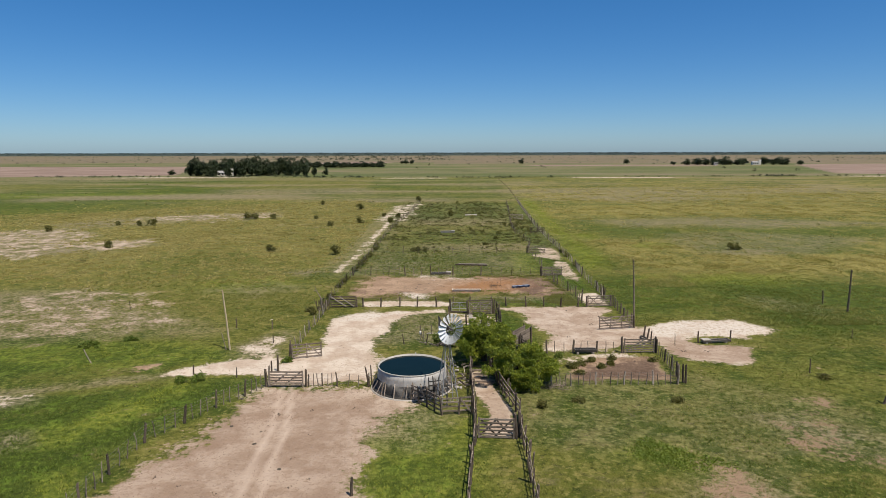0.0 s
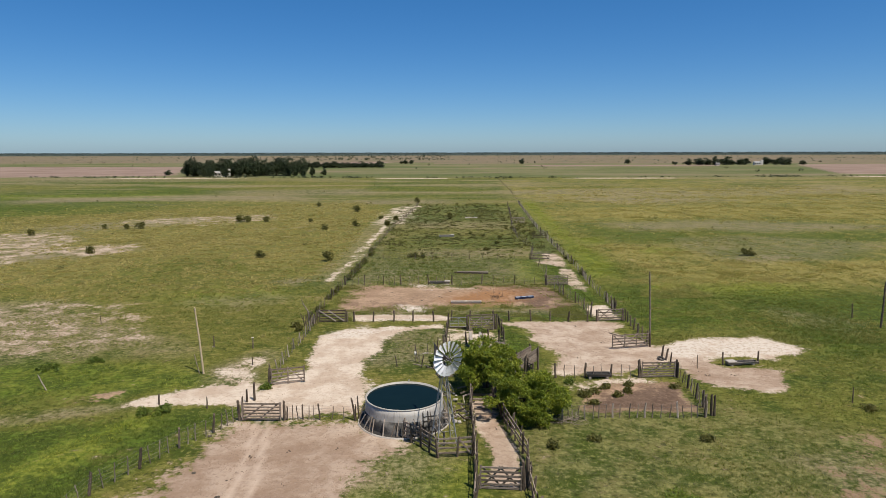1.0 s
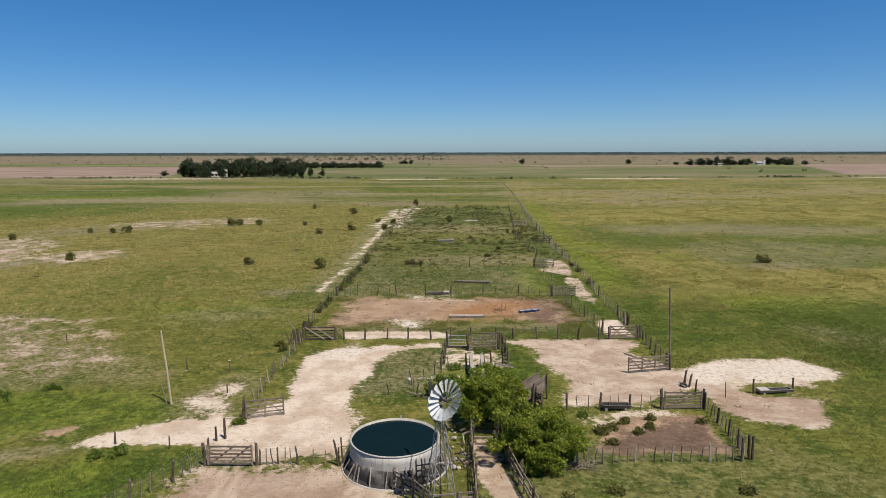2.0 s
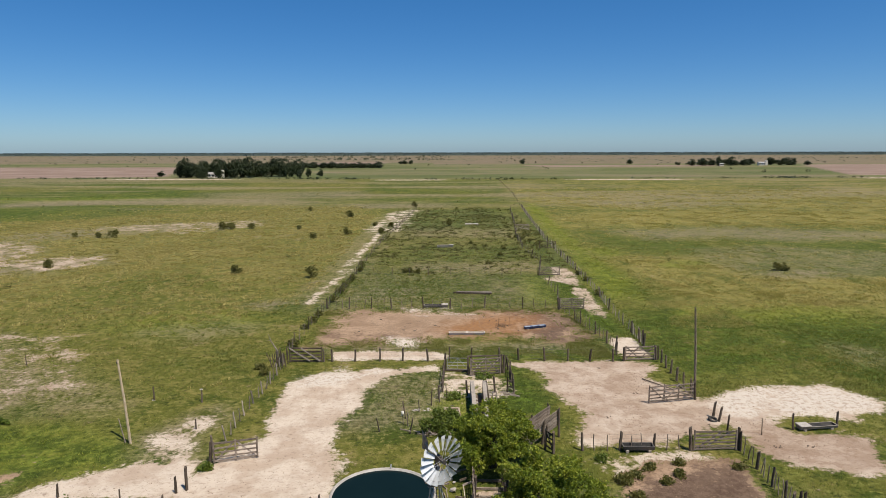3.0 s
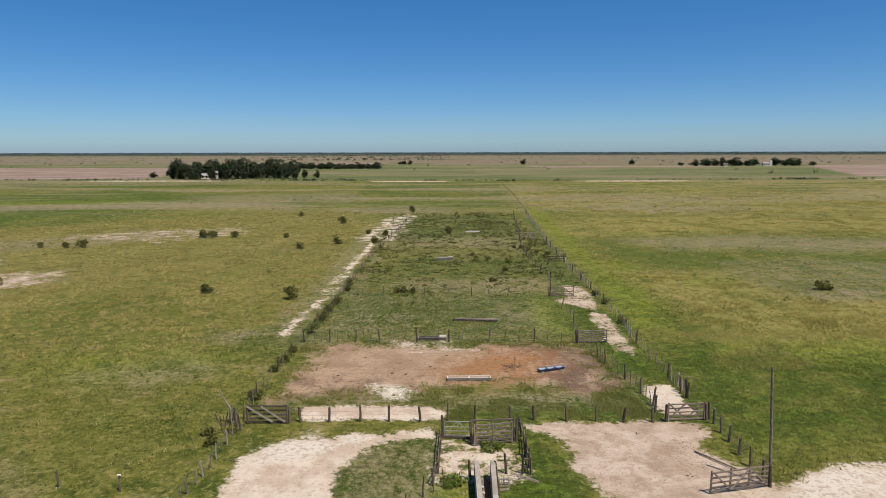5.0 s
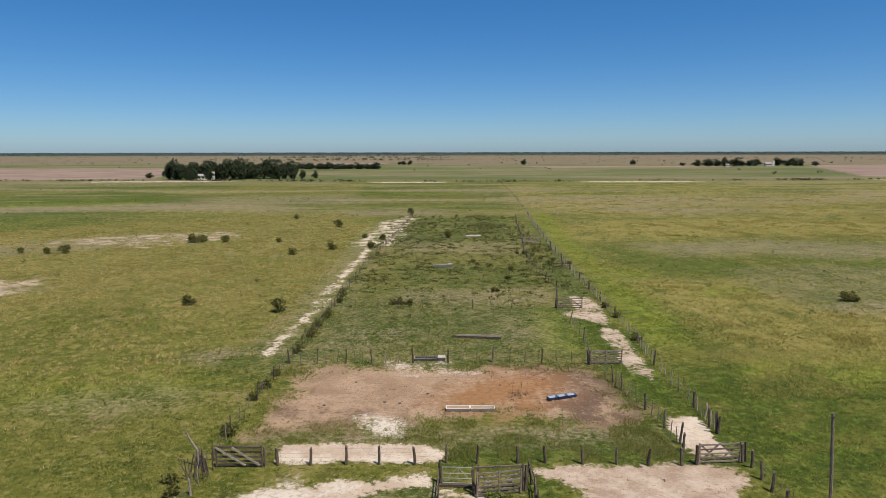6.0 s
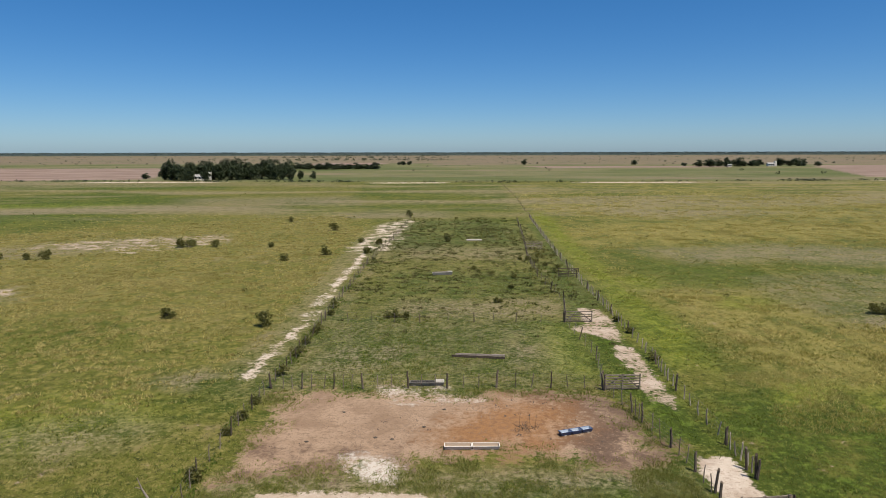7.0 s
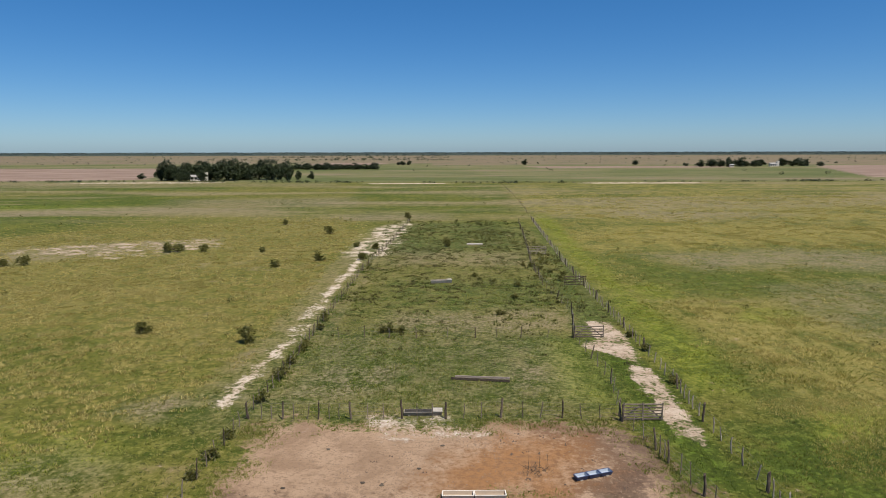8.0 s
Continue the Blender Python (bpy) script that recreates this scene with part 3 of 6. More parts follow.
WORN = [
    ([(-17.4, 55.4), (-15.2, 59.4), (-13.9, 60.6), (-13.0, 58.5), (-14.0, 56), (-12.8, 53), (-12.2, 52.2), (-15.8, 51.4)], 1.0),
    ([(-56.0, 78.3), (-44.3, 80.0), (-29.8, 68.0), (-22.0, 61.0), (-28.1, 60.6), (-33.0, 59.6), (-43.6, 58.1), (-60, 64)], 2.5, 0.8),
    ([(-93.8, 140.1), (-83.8, 145.9), (-71.9, 136.6), (-67.4, 121), (-57.1, 127.4), (-52.4, 120.2), (-56.4, 113.4), (-67.6, 104.6), (-80, 104)], 3.0),
    ([(-93.1, 155.3), (-67.4, 176.5), (-46, 182), (-43, 172), (-55.1, 168), (-63.2, 158.1), (-80.0, 146)], 3.5, 0.85),
    ([(-21.5, 90.5), (-18.5, 93.5), (-15.6, 92.6), (-17.6, 89.0)], 1.2, 0.9),
    ([(8.2, 114.0), (15, 113.5), (16, 120), (10, 121)], 3.0),
    ([(8.0, 94.5), (11.0, 94.0), (11.0, 98.6), (8.2, 99.0)], 1.6),
    ([(13.5, 30), (16, 33.5), (18.5, 31.5), (17.5, 28), (14, 28)], 1.5),
    ([(20.5, 40), (24, 40.5), (27.5, 36.5), (25.5, 34.5), (22.5, 37)], 2.0),
    ([(-9.5, 92.0), (-6.5, 91.5), (-6.8, 96), (-9.4, 97)], 2.0),
    ([(-150, 236), (-118.2, 252), (-60, 262), (-50, 250), (-109.7, 239.1), (-140, 224)], 5, 0.9),
    ([(-95.6, 292), (-34.0, 303), (-26, 272), (-78.5, 263)], 7, 0.75),
    ([(-330, 425), (-60, 415), (-60, 392), (-330, 385)], 10, 0.6),
    ([(-26, 232), (4, 234), (6, 222), (-22, 219)], 3, 0.7),
    ([(59.3, 247.5), (86, 240), (110, 232), (86.1, 221), (64.6, 217.4), (53.6, 233.2)], 5, 0.8),
    ([(59.7, 262), (179.5, 296.6), (240, 290), (157.6, 262), (85.7, 248)], 6, 0.7),
    ([(40.8, 159.5), (56.1, 162), (69.2, 165), (90, 158), (110, 150), (72.4, 143.4), (60.4, 148.7), (45.5, 146.5)], 4, 0.85),
    ([(50, 131), (64, 134), (84, 124), (62, 108), (48.6, 109.4), (46.2, 113.9), (46.9, 121.7)], 3.5, 0.5),
    ([(46, 108), (56, 113), (60, 107), (50, 104)], 2),
    ([(-27, 80), (-22, 83), (-18, 81), (-22, 78)], 2.5),
    ([(-11, 91), (11, 91), (12, 107), (-10, 108)], 5, 0.45),
    ([(-9.9, 94.6), (-7.7, 100.0), (-0.4, 101.3), (-1.0, 94.4), (-6.6, 91.1)], 2, 0.8),
    ([(8.4, 100.2), (12.4, 100.8), (12.4, 96.0), (9.0, 94.5)], 1.6, 0.95),
    ([(-4.4, 111.8), (-2.4, 118.6), (17.0, 119.6), (17.0, 112.6), (11, 109.6)], 2.5, 0.85),
    ([(-5.2, 165), (17.6, 163), (17.4, 149.6), (-5, 151)], 5, 0.75),
    ([(-19.6, 49.4), (-25.4, 47.5), (-32, 45.2), (-31.6, 44.2), (-25.2, 46.2), (-19.8, 48.2)], 0.5, 0.7),
    ([(-31, 44.1), (-28.3, 44.6), (-27.3, 43.0), (-30, 42.0)], 0.8, 0.8),
    ([(-26.4, 38.1), (-25.0, 38.4), (-23.6, 36.6), (-24.9, 35.4)], 0.6, 0.8),
    ([(38, 74), (42.5, 69), (41, 66.4), (37.5, 70)], 2, 0.5),
    ([(-15.6, 92), (-9.6, 92), (-7.6, 160), (-5, 205), (-11, 205), (-14.4, 150), (-14.6, 112)], 1.4, 0.45),
    ([(-4.6, 66), (1.5, 67), (1.5, 57), (-4.8, 57)], 1.5, 0.6),
    ([(-4.5, 42.5), (1, 41), (-1, 36.5), (-4.5, 37)], 1.5, 0.7),
    ([(6.5, 45), (19, 45), (26, 40), (18, 36), (8, 40)], 4, 0.28),
    ([(-8, 112), (16, 112), (18, 130), (20, 200), (-4, 210)], 6, 0.22),
    ([(-10.5, 74.8), (16, 75.6), (16, 73), (-10.5, 72.6)], 1.0, 0.9),
]
RED = [
    ([(22.6, 38.6), (24.6, 38.2), (25.4, 34.6), (23.4, 34.0), (22.2, 36.4)], 1.8, 0.40),
    ([(24.4, 40.6), (25.4, 42.6), (27.2, 42.6), (26.0, 40.8)], 1.4, 0.42),
    ([(14.4, 33.4), (15.4, 33.9), (16.6, 33.0), (17.2, 29.5), (14.4, 29.5)], 1.2, 0.50),
    ([(-9.4, 88.0), (-1.7, 88.2), (3.3, 87.6), (14.9, 88.0), (16.5, 76.0), (12.8, 75.8), (6.5, 77.9), (1.6, 76.4), (-6.3, 75.6), (-10.6, 74.4)], 2.0),
    ([(10.4, 47.1), (11.6, 50.6), (13.4, 52.0), (18.7, 52.2), (18.5, 46.7)], 0.6),
    ([(-24.0, 50.6), (-22.0, 51.5), (-21.5, 49.7), (-23.2, 49.5)], 0.9, 0.8),
]
DUNG_FLOOR = [([(10.6, 47.1), (12.4, 49.8), (15.6, 51.2), (18.6, 51.6), (18.5, 46.7)], 1.2, 0.8), ([(-9, 74.8), (2, 75.8), (2, 78.5), (-9, 78)], 2, 0.35), ([(9, 87), (15, 87.6), (16.4, 76.5), (11, 77)], 2.5, 0.56)]
ORANGE = [([(1.6, 79.4), (3.6, 83.5), (6.6, 86.0), (11.5, 85.7), (12.0, 82.4), (8.8, 78.4), (5.0, 78.2)], 2.4)]
PALE = [
    ([(21.6, 60.9), (23.0, 62.8), (27.9, 63.8), (31.0, 64.1), (32.2, 61.7), (33.2, 60.7), (31.8, 59.3), (27.6, 59.2), (25.0, 59.2), (22.6, 58.6), (21.2, 59.2)], 1.2, 0.66),
    ([(-3.4, 76.9), (-2.2, 77.6), (-1.0, 76.8), (-0.4, 75.4), (-1.0, 74.2), (-2.4, 75.0)], 1.0, 0.85),
    ([(-2.2, 88.4), (3.2, 88.4), (5.3, 86.4), (-1.0, 85.9)], 1.2, 0.43),
    ([(-9.6, 66.4), (-6.0, 67.9), (-3.0, 67.6), (-5.0, 66.0), (-8.6, 64.6)], 1.4),
]
LUSH = [
    ([(-60, 55.5), (-29.6, 59.6), (-14.3, 53.6), (-21, 49.9), (-34, 47), (-60, 42)], 2.5),
    ([(-60, 24), (-18, 24), (-17.8, 36), (-14.2, 43.2), (-13.2, 47.4), (-18.6, 47.2), (-30, 44), (-60, 41)], 1.2),
    ([(-2.2, 41), (2.6, 40), (2.6, 28), (-3, 28), (-3.4, 34)], 1.4),
    ([(4.6, 55), (9.6, 57.5), (9.2, 65), (7.4, 69), (6.8, 66.6), (4.8, 61)], 1.0),
    ([(-4.8, 58), (2.2, 56), (3, 62), (1.4, 67.2), (-3.6, 65)], 1.2, 0.5),
    ([(22, 78), (44, 72), (46, 60), (34, 58), (33, 67), (21, 66), (20.8, 78)], 3.0),
    ([(11.0, 91.6), (16.0, 90.6), (16.0, 107.5), (12.8, 108.0)], 1.8),
    ([(-9.6, 92), (10.6, 92), (12.0, 106), (-9.5, 107)], 5.0, 0.8),
    ([(11.9, 91.5), (10.8, 94), (12.8, 101), (8, 103), (9, 109), (15.2, 110), (17.5, 106), (17.5, 92)], 1.6),
    ([(34.1, 160), (43.8, 149.1), (56, 137), (50, 126), (40, 123), (33.5, 126.6), (31.3, 144.4)], 3, 0.9),
    ([(60, 142), (88, 148), (120, 140), (92, 126), (66, 132)], 4, 0.7),
    ([(46, 132), (64, 136), (86, 126), (62, 106), (47, 110)], 4, 0.8),
    ([(42, 160), (70, 166), (108, 152), (72, 142), (46, 146)], 4, 0.5),
    ([(19.5, 86), (26.2, 87.0), (40, 84.0), (70, 80), (70, 62), (34, 66), (20.4, 70)], 3.0, 0.85),
    ([(6, 55), (10, 45), (20, 45), (22, 50), (36, 56), (40, 40), (20, 36), (8, 38)], 4.0, 0.4),
    ([(-32, 98), (-22, 101), (-15, 92), (-18, 86), (-30, 84)], 5, 0.25),
    ([(-46, 100), (-36, 112), (-30, 104), (-40, 92)], 5, 0.5),
    ([(16.8, 79), (20.4, 78), (21.4, 104), (22.6, 140), (21.0, 140), (19.0, 150), (17.8, 134), (18.0, 118), (16.6, 108)], 1.2),
    ([(-4.4, 122), (17, 122), (17.4, 136), (-4.5, 137)], 4, 0.7),
    ([(-9, 166), (18, 165), (22, 212), (-4, 212)], 6, 0.7),
    ([(20.4, 114), (23.0, 114), (24.6, 145), (28.2, 205), (25.4, 205), (22.4, 150)], 0.8, 0.8),
    ([(16.4, 71), (7.2, 70.8), (2.6, 70.9), (3, 72.6), (12, 74), (16.2, 75.0)], 1.2, 0.85),
    ([(22.2, 98), (27, 92), (31, 96), (29, 112), (24, 124)], 3.0),
    ([(-35, 410), (39.5, 406), (29.5, 298), (-30, 300)], 3.0, 0.55),
    ([(-190, 282.1), (-143.4, 345), (-92, 296), (-88.6, 240), (-104.2, 200), (-120, 152), (-200, 150)], 14, 0.8),
    ([(-330, 392), (-120, 392), (-100, 360), (-330, 330)], 12, 0.9),
    ([(-50, 280), (20, 284), (24, 240), (-40, 240)], 10, 0.5),
]
STRAW = [
    ([(-66, 96), (-50.6, 92), (-31.9, 83), (-21.4, 85), (-17.0, 93), (-15.8, 105), (-14.4, 149.4), (-11.6, 184.5), (-24, 226), (-61.4, 212), (-92, 186), (-130, 176), (-130, 130), (-100, 100)], 4),
    ([(-64, 112), (-52, 112), (-30, 84), (-44, 84), (-70, 92)], 6, 0.8),
    ([(36, 192), (72, 206), (130, 200), (150, 180), (88, 167), (59.6, 167), (36, 168)], 6),
    ([(29, 124), (38.7, 121), (50, 108), (66, 104), (90, 112), (80, 92), (50, 86), (34, 89), (28.5, 95), (27.8, 102)], 3.5),
    ([(25.5, 79.4), (31.5, 77.8), (36, 73), (45, 69), (42, 65.4), (34, 66), (26.5, 72.0)], 2, 0.35),
    ([(34, 240), (60, 262), (200, 320), (260, 300), (180, 215), (70, 212)], 10, 0.55),
]
DRIFT = [([(22.6, 100), (23.0, 125), (24.3, 150), (28.8, 218), (34.2, 292), (39, 400), (260, 410), (300, 200), (160, 88), (66, 83), (40, 86), (28, 92)], 2.5)]
VIVID = [
    ([(-24.8, 38.8), (-22.3, 40.1), (-21.0, 44.4), (-18.5, 47.2), (-16.5, 47.6), (-18.4, 43.9), (-20.0, 39.2), (-22.0, 36.4), (-23.4, 36.5)], 0.8, 0.8),
    ([(-20.6, 32.8), (-19.5, 33.6), (-18.6, 31), (-19.6, 30)], 0.8, 0.6),
    ([(-40, 55), (-24, 57), (-14.5, 52.6), (-18.5, 52.2), (-30, 51)], 1.5, 0.45),
    ([(23.3, 97), (26, 93), (28.4, 104), (29.0, 130), (31.5, 175), (36, 235), (30.4, 235), (26.4, 170), (24.0, 124)], 1.4),
    ([(28, 134), (33.7, 135.6), (34, 126), (27.4, 122)], 1.5),
    ([(38.7, 121.5), (45.4, 118.5), (41, 112.5), (35.4, 114.5)], 1.5, 0.8),
    ([(23.2, 109.9), (27.4, 110.5), (27.2, 100.8), (25.4, 95.2), (22.8, 93.5), (22.6, 100.9)], 1.4, 0.9),
    ([(29.1, 89.0), (36, 91), (33, 86.1), (27.7, 85.3)], 1.2, 0.8),
    ([(-190, 262), (-110, 268), (-92, 252), (-180, 246)], 6, 0.55),
    ([(1.9, 64.2), (3.4, 62.8), (3.4, 57.5), (1.0, 57.0), (0.6, 59.6)], 0.7),
    ([(-2.0, 40.4), (2.4, 39.6), (2.4, 30), (-2.6, 30), (-3, 36)], 1.5, 0.55),
    ([(33, 84), (44, 82), (52, 88), (40, 92)], 3.0, 0.8),
    ([(10.8, 34.8), (13.4, 36.4), (16.2, 33.6), (15.4, 31.8), (12.6, 33.4)], 0.8),
    ([(12.0, 92.5), (15.6, 91.5), (15.6, 107.0), (13.4, 107.5)], 1.5, 0.7),
    ([(-32, 84), (-24, 88), (-19, 83), (-24, 79)], 3.0, 0.6),
]
BROWN = [([(15.5, 104), (18, 115), (22.5, 115), (21.5, 83), (17.5, 83)], 2, 0.45), ([(-52, 56), (-26, 56), (-26, 83), (-52, 83)], 4, 0.7), ([(-95, 110), (-40, 110), (-40, 186), (-95, 186)], 5, 0.55), ([(-11.9, 46.2), (-4.4, 45.8), (-1, 41), (-2, 28), (-20, 28), (-17, 38), (-13.2, 44)], 2.0, 0.95), ([(3, 49), (5, 49), (6, 37), (3, 37)], 1, 0.5), ([(9, 70), (20, 70), (20, 62), (10, 58)], 3, 0.5), ([(20.3, 57.6), (24.0, 57.4), (29, 55.8), (29, 50), (20, 52)], 1.0, 0.8), ([(14, 60), (19.6, 60), (19, 55), (13, 54.4)], 2.0, 0.5)]
PLOUGH = [
    ([(-330, 442), (-186, 470), (-268, 735), (-620, 760), (-620, 450)], 6),
    ([(300, 480), (420, 440), (760, 560), (640, 840), (452, 812)], 8),
    ([(-160, 1050), (-60, 1000), (-90, 860), (-190, 880)], 10),
    ([(100, 800), (330, 790), (330, 730), (120, 725)], 6),
]
LEFT_TRACK = [(-13.7, 91.6), (-13.1, 101.6), (-12.1, 109.6), (-12.1, 117.5), (-11.9, 126.0), (-11.4, 136.6), (-10.8, 162.1), (-9.0, 195), (-6.0, 215.4)]
LEFT_ROAD = [(-12, 50.4), (-16, 50.4), (-20.4, 48.7)]
RUTS = [[(-10.9, 46.0), (-9.9, 38.6), (-9.5, 28)], [(-10.2, 46.0), (-9.0, 38.6), (-8.4, 28)]]
FIELD_ROAD = [(-700, 452), (-289, 436), (-98.9, 424.6), (39.8, 409), (301.0, 428.1), (900, 470)]


def surfaces(points):
    """How much of each kind of surface lies at each point (n, 2)."""
    def most(polys):
        best = np.zeros(len(points))
        for poly, w, *most_at in polys:
            xs, ys = [p[0] for p in poly], [p[1] for p in poly]
            m = 1.4 * w
            at = np.flatnonzero((points[:, 0] > min(xs) - m) & (points[:, 0] < max(xs) + m) & (points[:, 1] > min(ys) - m) & (points[:, 1] < max(ys) + m))
            if len(at):
                best[at] = np.maximum(best[at], np.clip(0.5 + inside_by(points[at], poly) / (2.6 * w), 0, most_at[0] if most_at else 1))
        return best
    out = {"bare": most(BARE), "red": most(RED), "orange": most(ORANGE), "pale": most(PALE), "lush": most(LUSH), "straw": most(STRAW), "plough": most(PLOUGH), "drift": most(DRIFT), "vivid": most(VIVID), "brown": most(BROWN), "worn": most(WORN), "dung": most(DUNG_FLOOR)}
    faded = np.interp(points[:, 1], [90, 106, 110, 123, 127, 165, 200], [0.60, 0.60, 0.34, 0.38, 0.58, 0.58, 0.50])
    track = np.minimum(np.clip(0.5 + near_line(points, LEFT_TRACK, 0.30) / 2.6, 0, 1), faded)
    road = np.clip(0.5 + near_line(points, LEFT_ROAD, 0.5) / 2.0, 0, 0.62)
    far_road = np.clip(0.5 + near_line(points, FIELD_ROAD, 2.5) / 3.0, 0, 0.72)
    out["bare"] = np.maximum.reduce([out["bare"], track, road, far_road])
    out["pale"] = np.maximum(out["pale"], np.clip(0.5 + near_line(points, LEFT_TRACK, 0.15) / 3.0, 0, 0.25))
    out["rut"] = np.max([np.clip(near_line(points, r, 0.28) / 0.15, 0, 1) for r in RUTS], axis=0)
    out["back"] = np.clip((points[:, 1] - 205) / 40, 0, 1)
    out["far"] = np.clip((points[:, 1] - 425) / 12, 0, 1)
    out["brush"] = np.clip((points[:, 1] - np.where(points[:, 0] > 0, 840, 930)) / 60, 0, 1)
    out["wood"] = np.clip((points[:, 1] - 2350) / 120, 0, 1)
    return out


def spread(low, high, fine, reach, grow):
    """Grid lines: even between low and high, ever wider out to reach on both sides."""
    mid = list(np.arange(low, high + 1e-6, fine))
    step, a = fine, high
    up = []
    while a < reach[1]:
        step *= grow
        a += step
        up.append(min(a, reach[1]))
    step, a, down = fine, low, []
    while a > reach[0]:
        step *= grow
        a -= step
        down.append(max(a, reach[0]))
    return np.array(down[::-1] + mid + up)


def soft_noise(p, scale, seed=0):
    """Smooth noise from -0.6 to 0.6 at points (n, 2)."""
    grid = np.random.default_rng(900 + seed).uniform(-0.62, 0.62, (128, 128))
    q = p * scale
    cell = np.floor(q).astype(int)
    f = q - cell
    f = f * f * (3 - 2 * f)
    a, b = cell[:, 0] % 128, cell[:, 1] % 128
    a1, b1 = (a + 1) % 128, (b + 1) % 128
    return (grid[a, b] * (1 - f[:, 0]) + grid[a1, b] * f[:, 0]) * (1 - f[:, 1]) + (grid[a, b1] * (1 - f[:, 0]) + grid[a1, b1] * f[:, 0]) * f[:, 1]


gx = spread(-34, 38, 0.34, (-4900, 4900), 1.055)
gy = spread(26, 118, 0.34, (-400, 4900), 1.045)
GX, GY = np.meshgrid(gx, gy)
flat = np.stack([GX.ravel(), GY.ravel()], 1)
cover = surfaces(flat)
swell = (0.05 * soft_noise(flat, 0.11) + 0.025 * soft_noise(flat, 0.6, 4)) * ((np.abs(flat[:, 0]) < 60) & (flat[:, 1] < 150))
nx, ny = len(gx), len(gy)
quads = (np.arange(ny - 1)[:, None] * nx + np.arange(nx - 1)[None]).ravel()
ground_mesh = bpy.data.meshes.new("ground")
ground_mesh.vertices.add(nx * ny)
ground_mesh.vertices.foreach_set("co", np.column_stack([flat, swell]).ravel())
ground_mesh.loops.add(4 * len(quads))
ground_mesh.loops.foreach_set("vertex_index", np.column_stack([quads, quads + 1, quads + nx + 1, quads + nx]).ravel())
ground_mesh.polygons.add(len(quads))
ground_mesh.polygons.foreach_set("loop_start", np.arange(len(quads)) * 4)
ground_mesh.polygons.foreach_set("use_smooth", np.ones(len(quads), bool))
for name, values in cover.items():
    ground_mesh.attributes.new(name, "FLOAT", "POINT").data.foreach_set("value", values.astype(np.float32))
ground_mesh.materials.append(GROUND)
ground_mesh.update(calc_edges=True)
tagged(new("ground", ground_mesh), "flat green and straw pasture with worn dusty yards", "ground", "", "structure")


# ---- grass, in one mesh for each kind ----
def blades(name, material, label, places, heights, width, count, spread_out, lean, seed):
    """Tufts of pointed blades at places (n, 2)."""
    rnd = np.random.default_rng(seed)
    n = len(places) * count
    at = np.repeat(places, count, 0) + rnd.normal(0, 1, (n, 2)) * np.repeat(spread_out * np.ones(len(places)), count)[:, None]
    h = np.repeat(heights, count) * rnd.uniform(0.6, 1.15, n)
    a, b = rnd.uniform(0, math.tau, n), rnd.uniform(0, math.tau, n)
    w = width * rnd.uniform(0.6, 1.3, n)
    out = h * lean * rnd.uniform(0.2, 1.0, n)
    co = np.zeros((n, 3, 3))
    co[:, 0, 0], co[:, 0, 1] = at[:, 0] - w * np.cos(a), at[:, 1] - w * np.sin(a)
    co[:, 1, 0], co[:, 1, 1] = at[:, 0] + w * np.cos(a), at[:, 1] + w * np.sin(a)
    co[:, 2, 0], co[:, 2, 1], co[:, 2, 2] = at[:, 0] + out * np.cos(b), at[:, 1] + out * np.sin(b), h
    co[:, :2, 2] = -0.04
    me = bpy.data.meshes.new(name)
    me.vertices.add(3 * n)
    me.vertices.foreach_set("co", co.ravel())
    me.loops.add(3 * n)
    me.loops.foreach_set("vertex_index", np.arange(3 * n))
    me.polygons.add(n)
    me.polygons.foreach_set("loop_start", np.arange(n) * 3)
    me.materials.append(material)
    me.update(calc_edges=True)
    return tagged(new(name, me), label, "grass", "", "stuff")


def scatter(count, x0, x1, y0, y1, keep, seed, ramp=0.0):
    """Random places in a rectangle, kept with the chance keep(places, surfaces). ramp: how far they crowd towards y0."""
    rnd = np.random.default_rng(seed)
    v = rnd.uniform(0, 1, count) ** (1 + ramp)
    p = np.column_stack([rnd.uniform(x0, x1, count), y0 + (y1 - y0) * v])
    chance = keep(p, surfaces(p))
    return p[rnd.uniform(0, 1, count) < chance]


def patchy(p, scale, low, high, seed=0):
    v = soft_noise(p, scale, seed)
    return np.clip((v - low) / (high - low), 0, 1)


def open_turf(p, s):
    return np.clip(1.25 - 1.9 * np.maximum.reduce([s["bare"], s["red"], s["pale"]]), 0, 1)


turf = scatter(85000, -42, 46, 28, 78, lambda p, s: open_turf(p, s) * (1 - 0.85 * s["lush"]) * (0.35 + 0.65 * patchy(p, 0.25, -0.25, 0.3)), 1, 0.3)
blades("short_grass", TURF_BLADE, "short grazed pasture grass", turf, np.random.default_rng(41).uniform(0.05, 0.11, len(turf)), 0.024, 6, 0.10, 1.5, 2)
lushes = scatter(75000, -40, 44, 28, 112, lambda p, s: open_turf(p, s) * np.clip(s["lush"] * 1.4 - 0.3, 0, 1) * (1 - 0.9 * s["vivid"]), 3, 0.4)
blades("lush_grass", LUSH_BLADE, "lush bright green grass and low weeds", lushes, np.random.default_rng(42).uniform(0.06, 0.14, len(lushes)), 0.026, 7, 0.11, 1.5, 4)
tuss = scatter(210000, -120, -14.6, 64, 235, lambda p, s: open_turf(p, s) * np.clip(s["straw"] * 1.5 - 0.25, 0.03, 1) * (1 - 0.93 * s["worn"]) * (1 - 0.8 * s["lush"]) * (0.3 + 0.7 * patchy(p, 0.09, -0.3, 0.2, 3)) * (0.02 + 0.98 * patchy(p, 0.95, -0.06, 0.14, 4)), 5, 0.3)
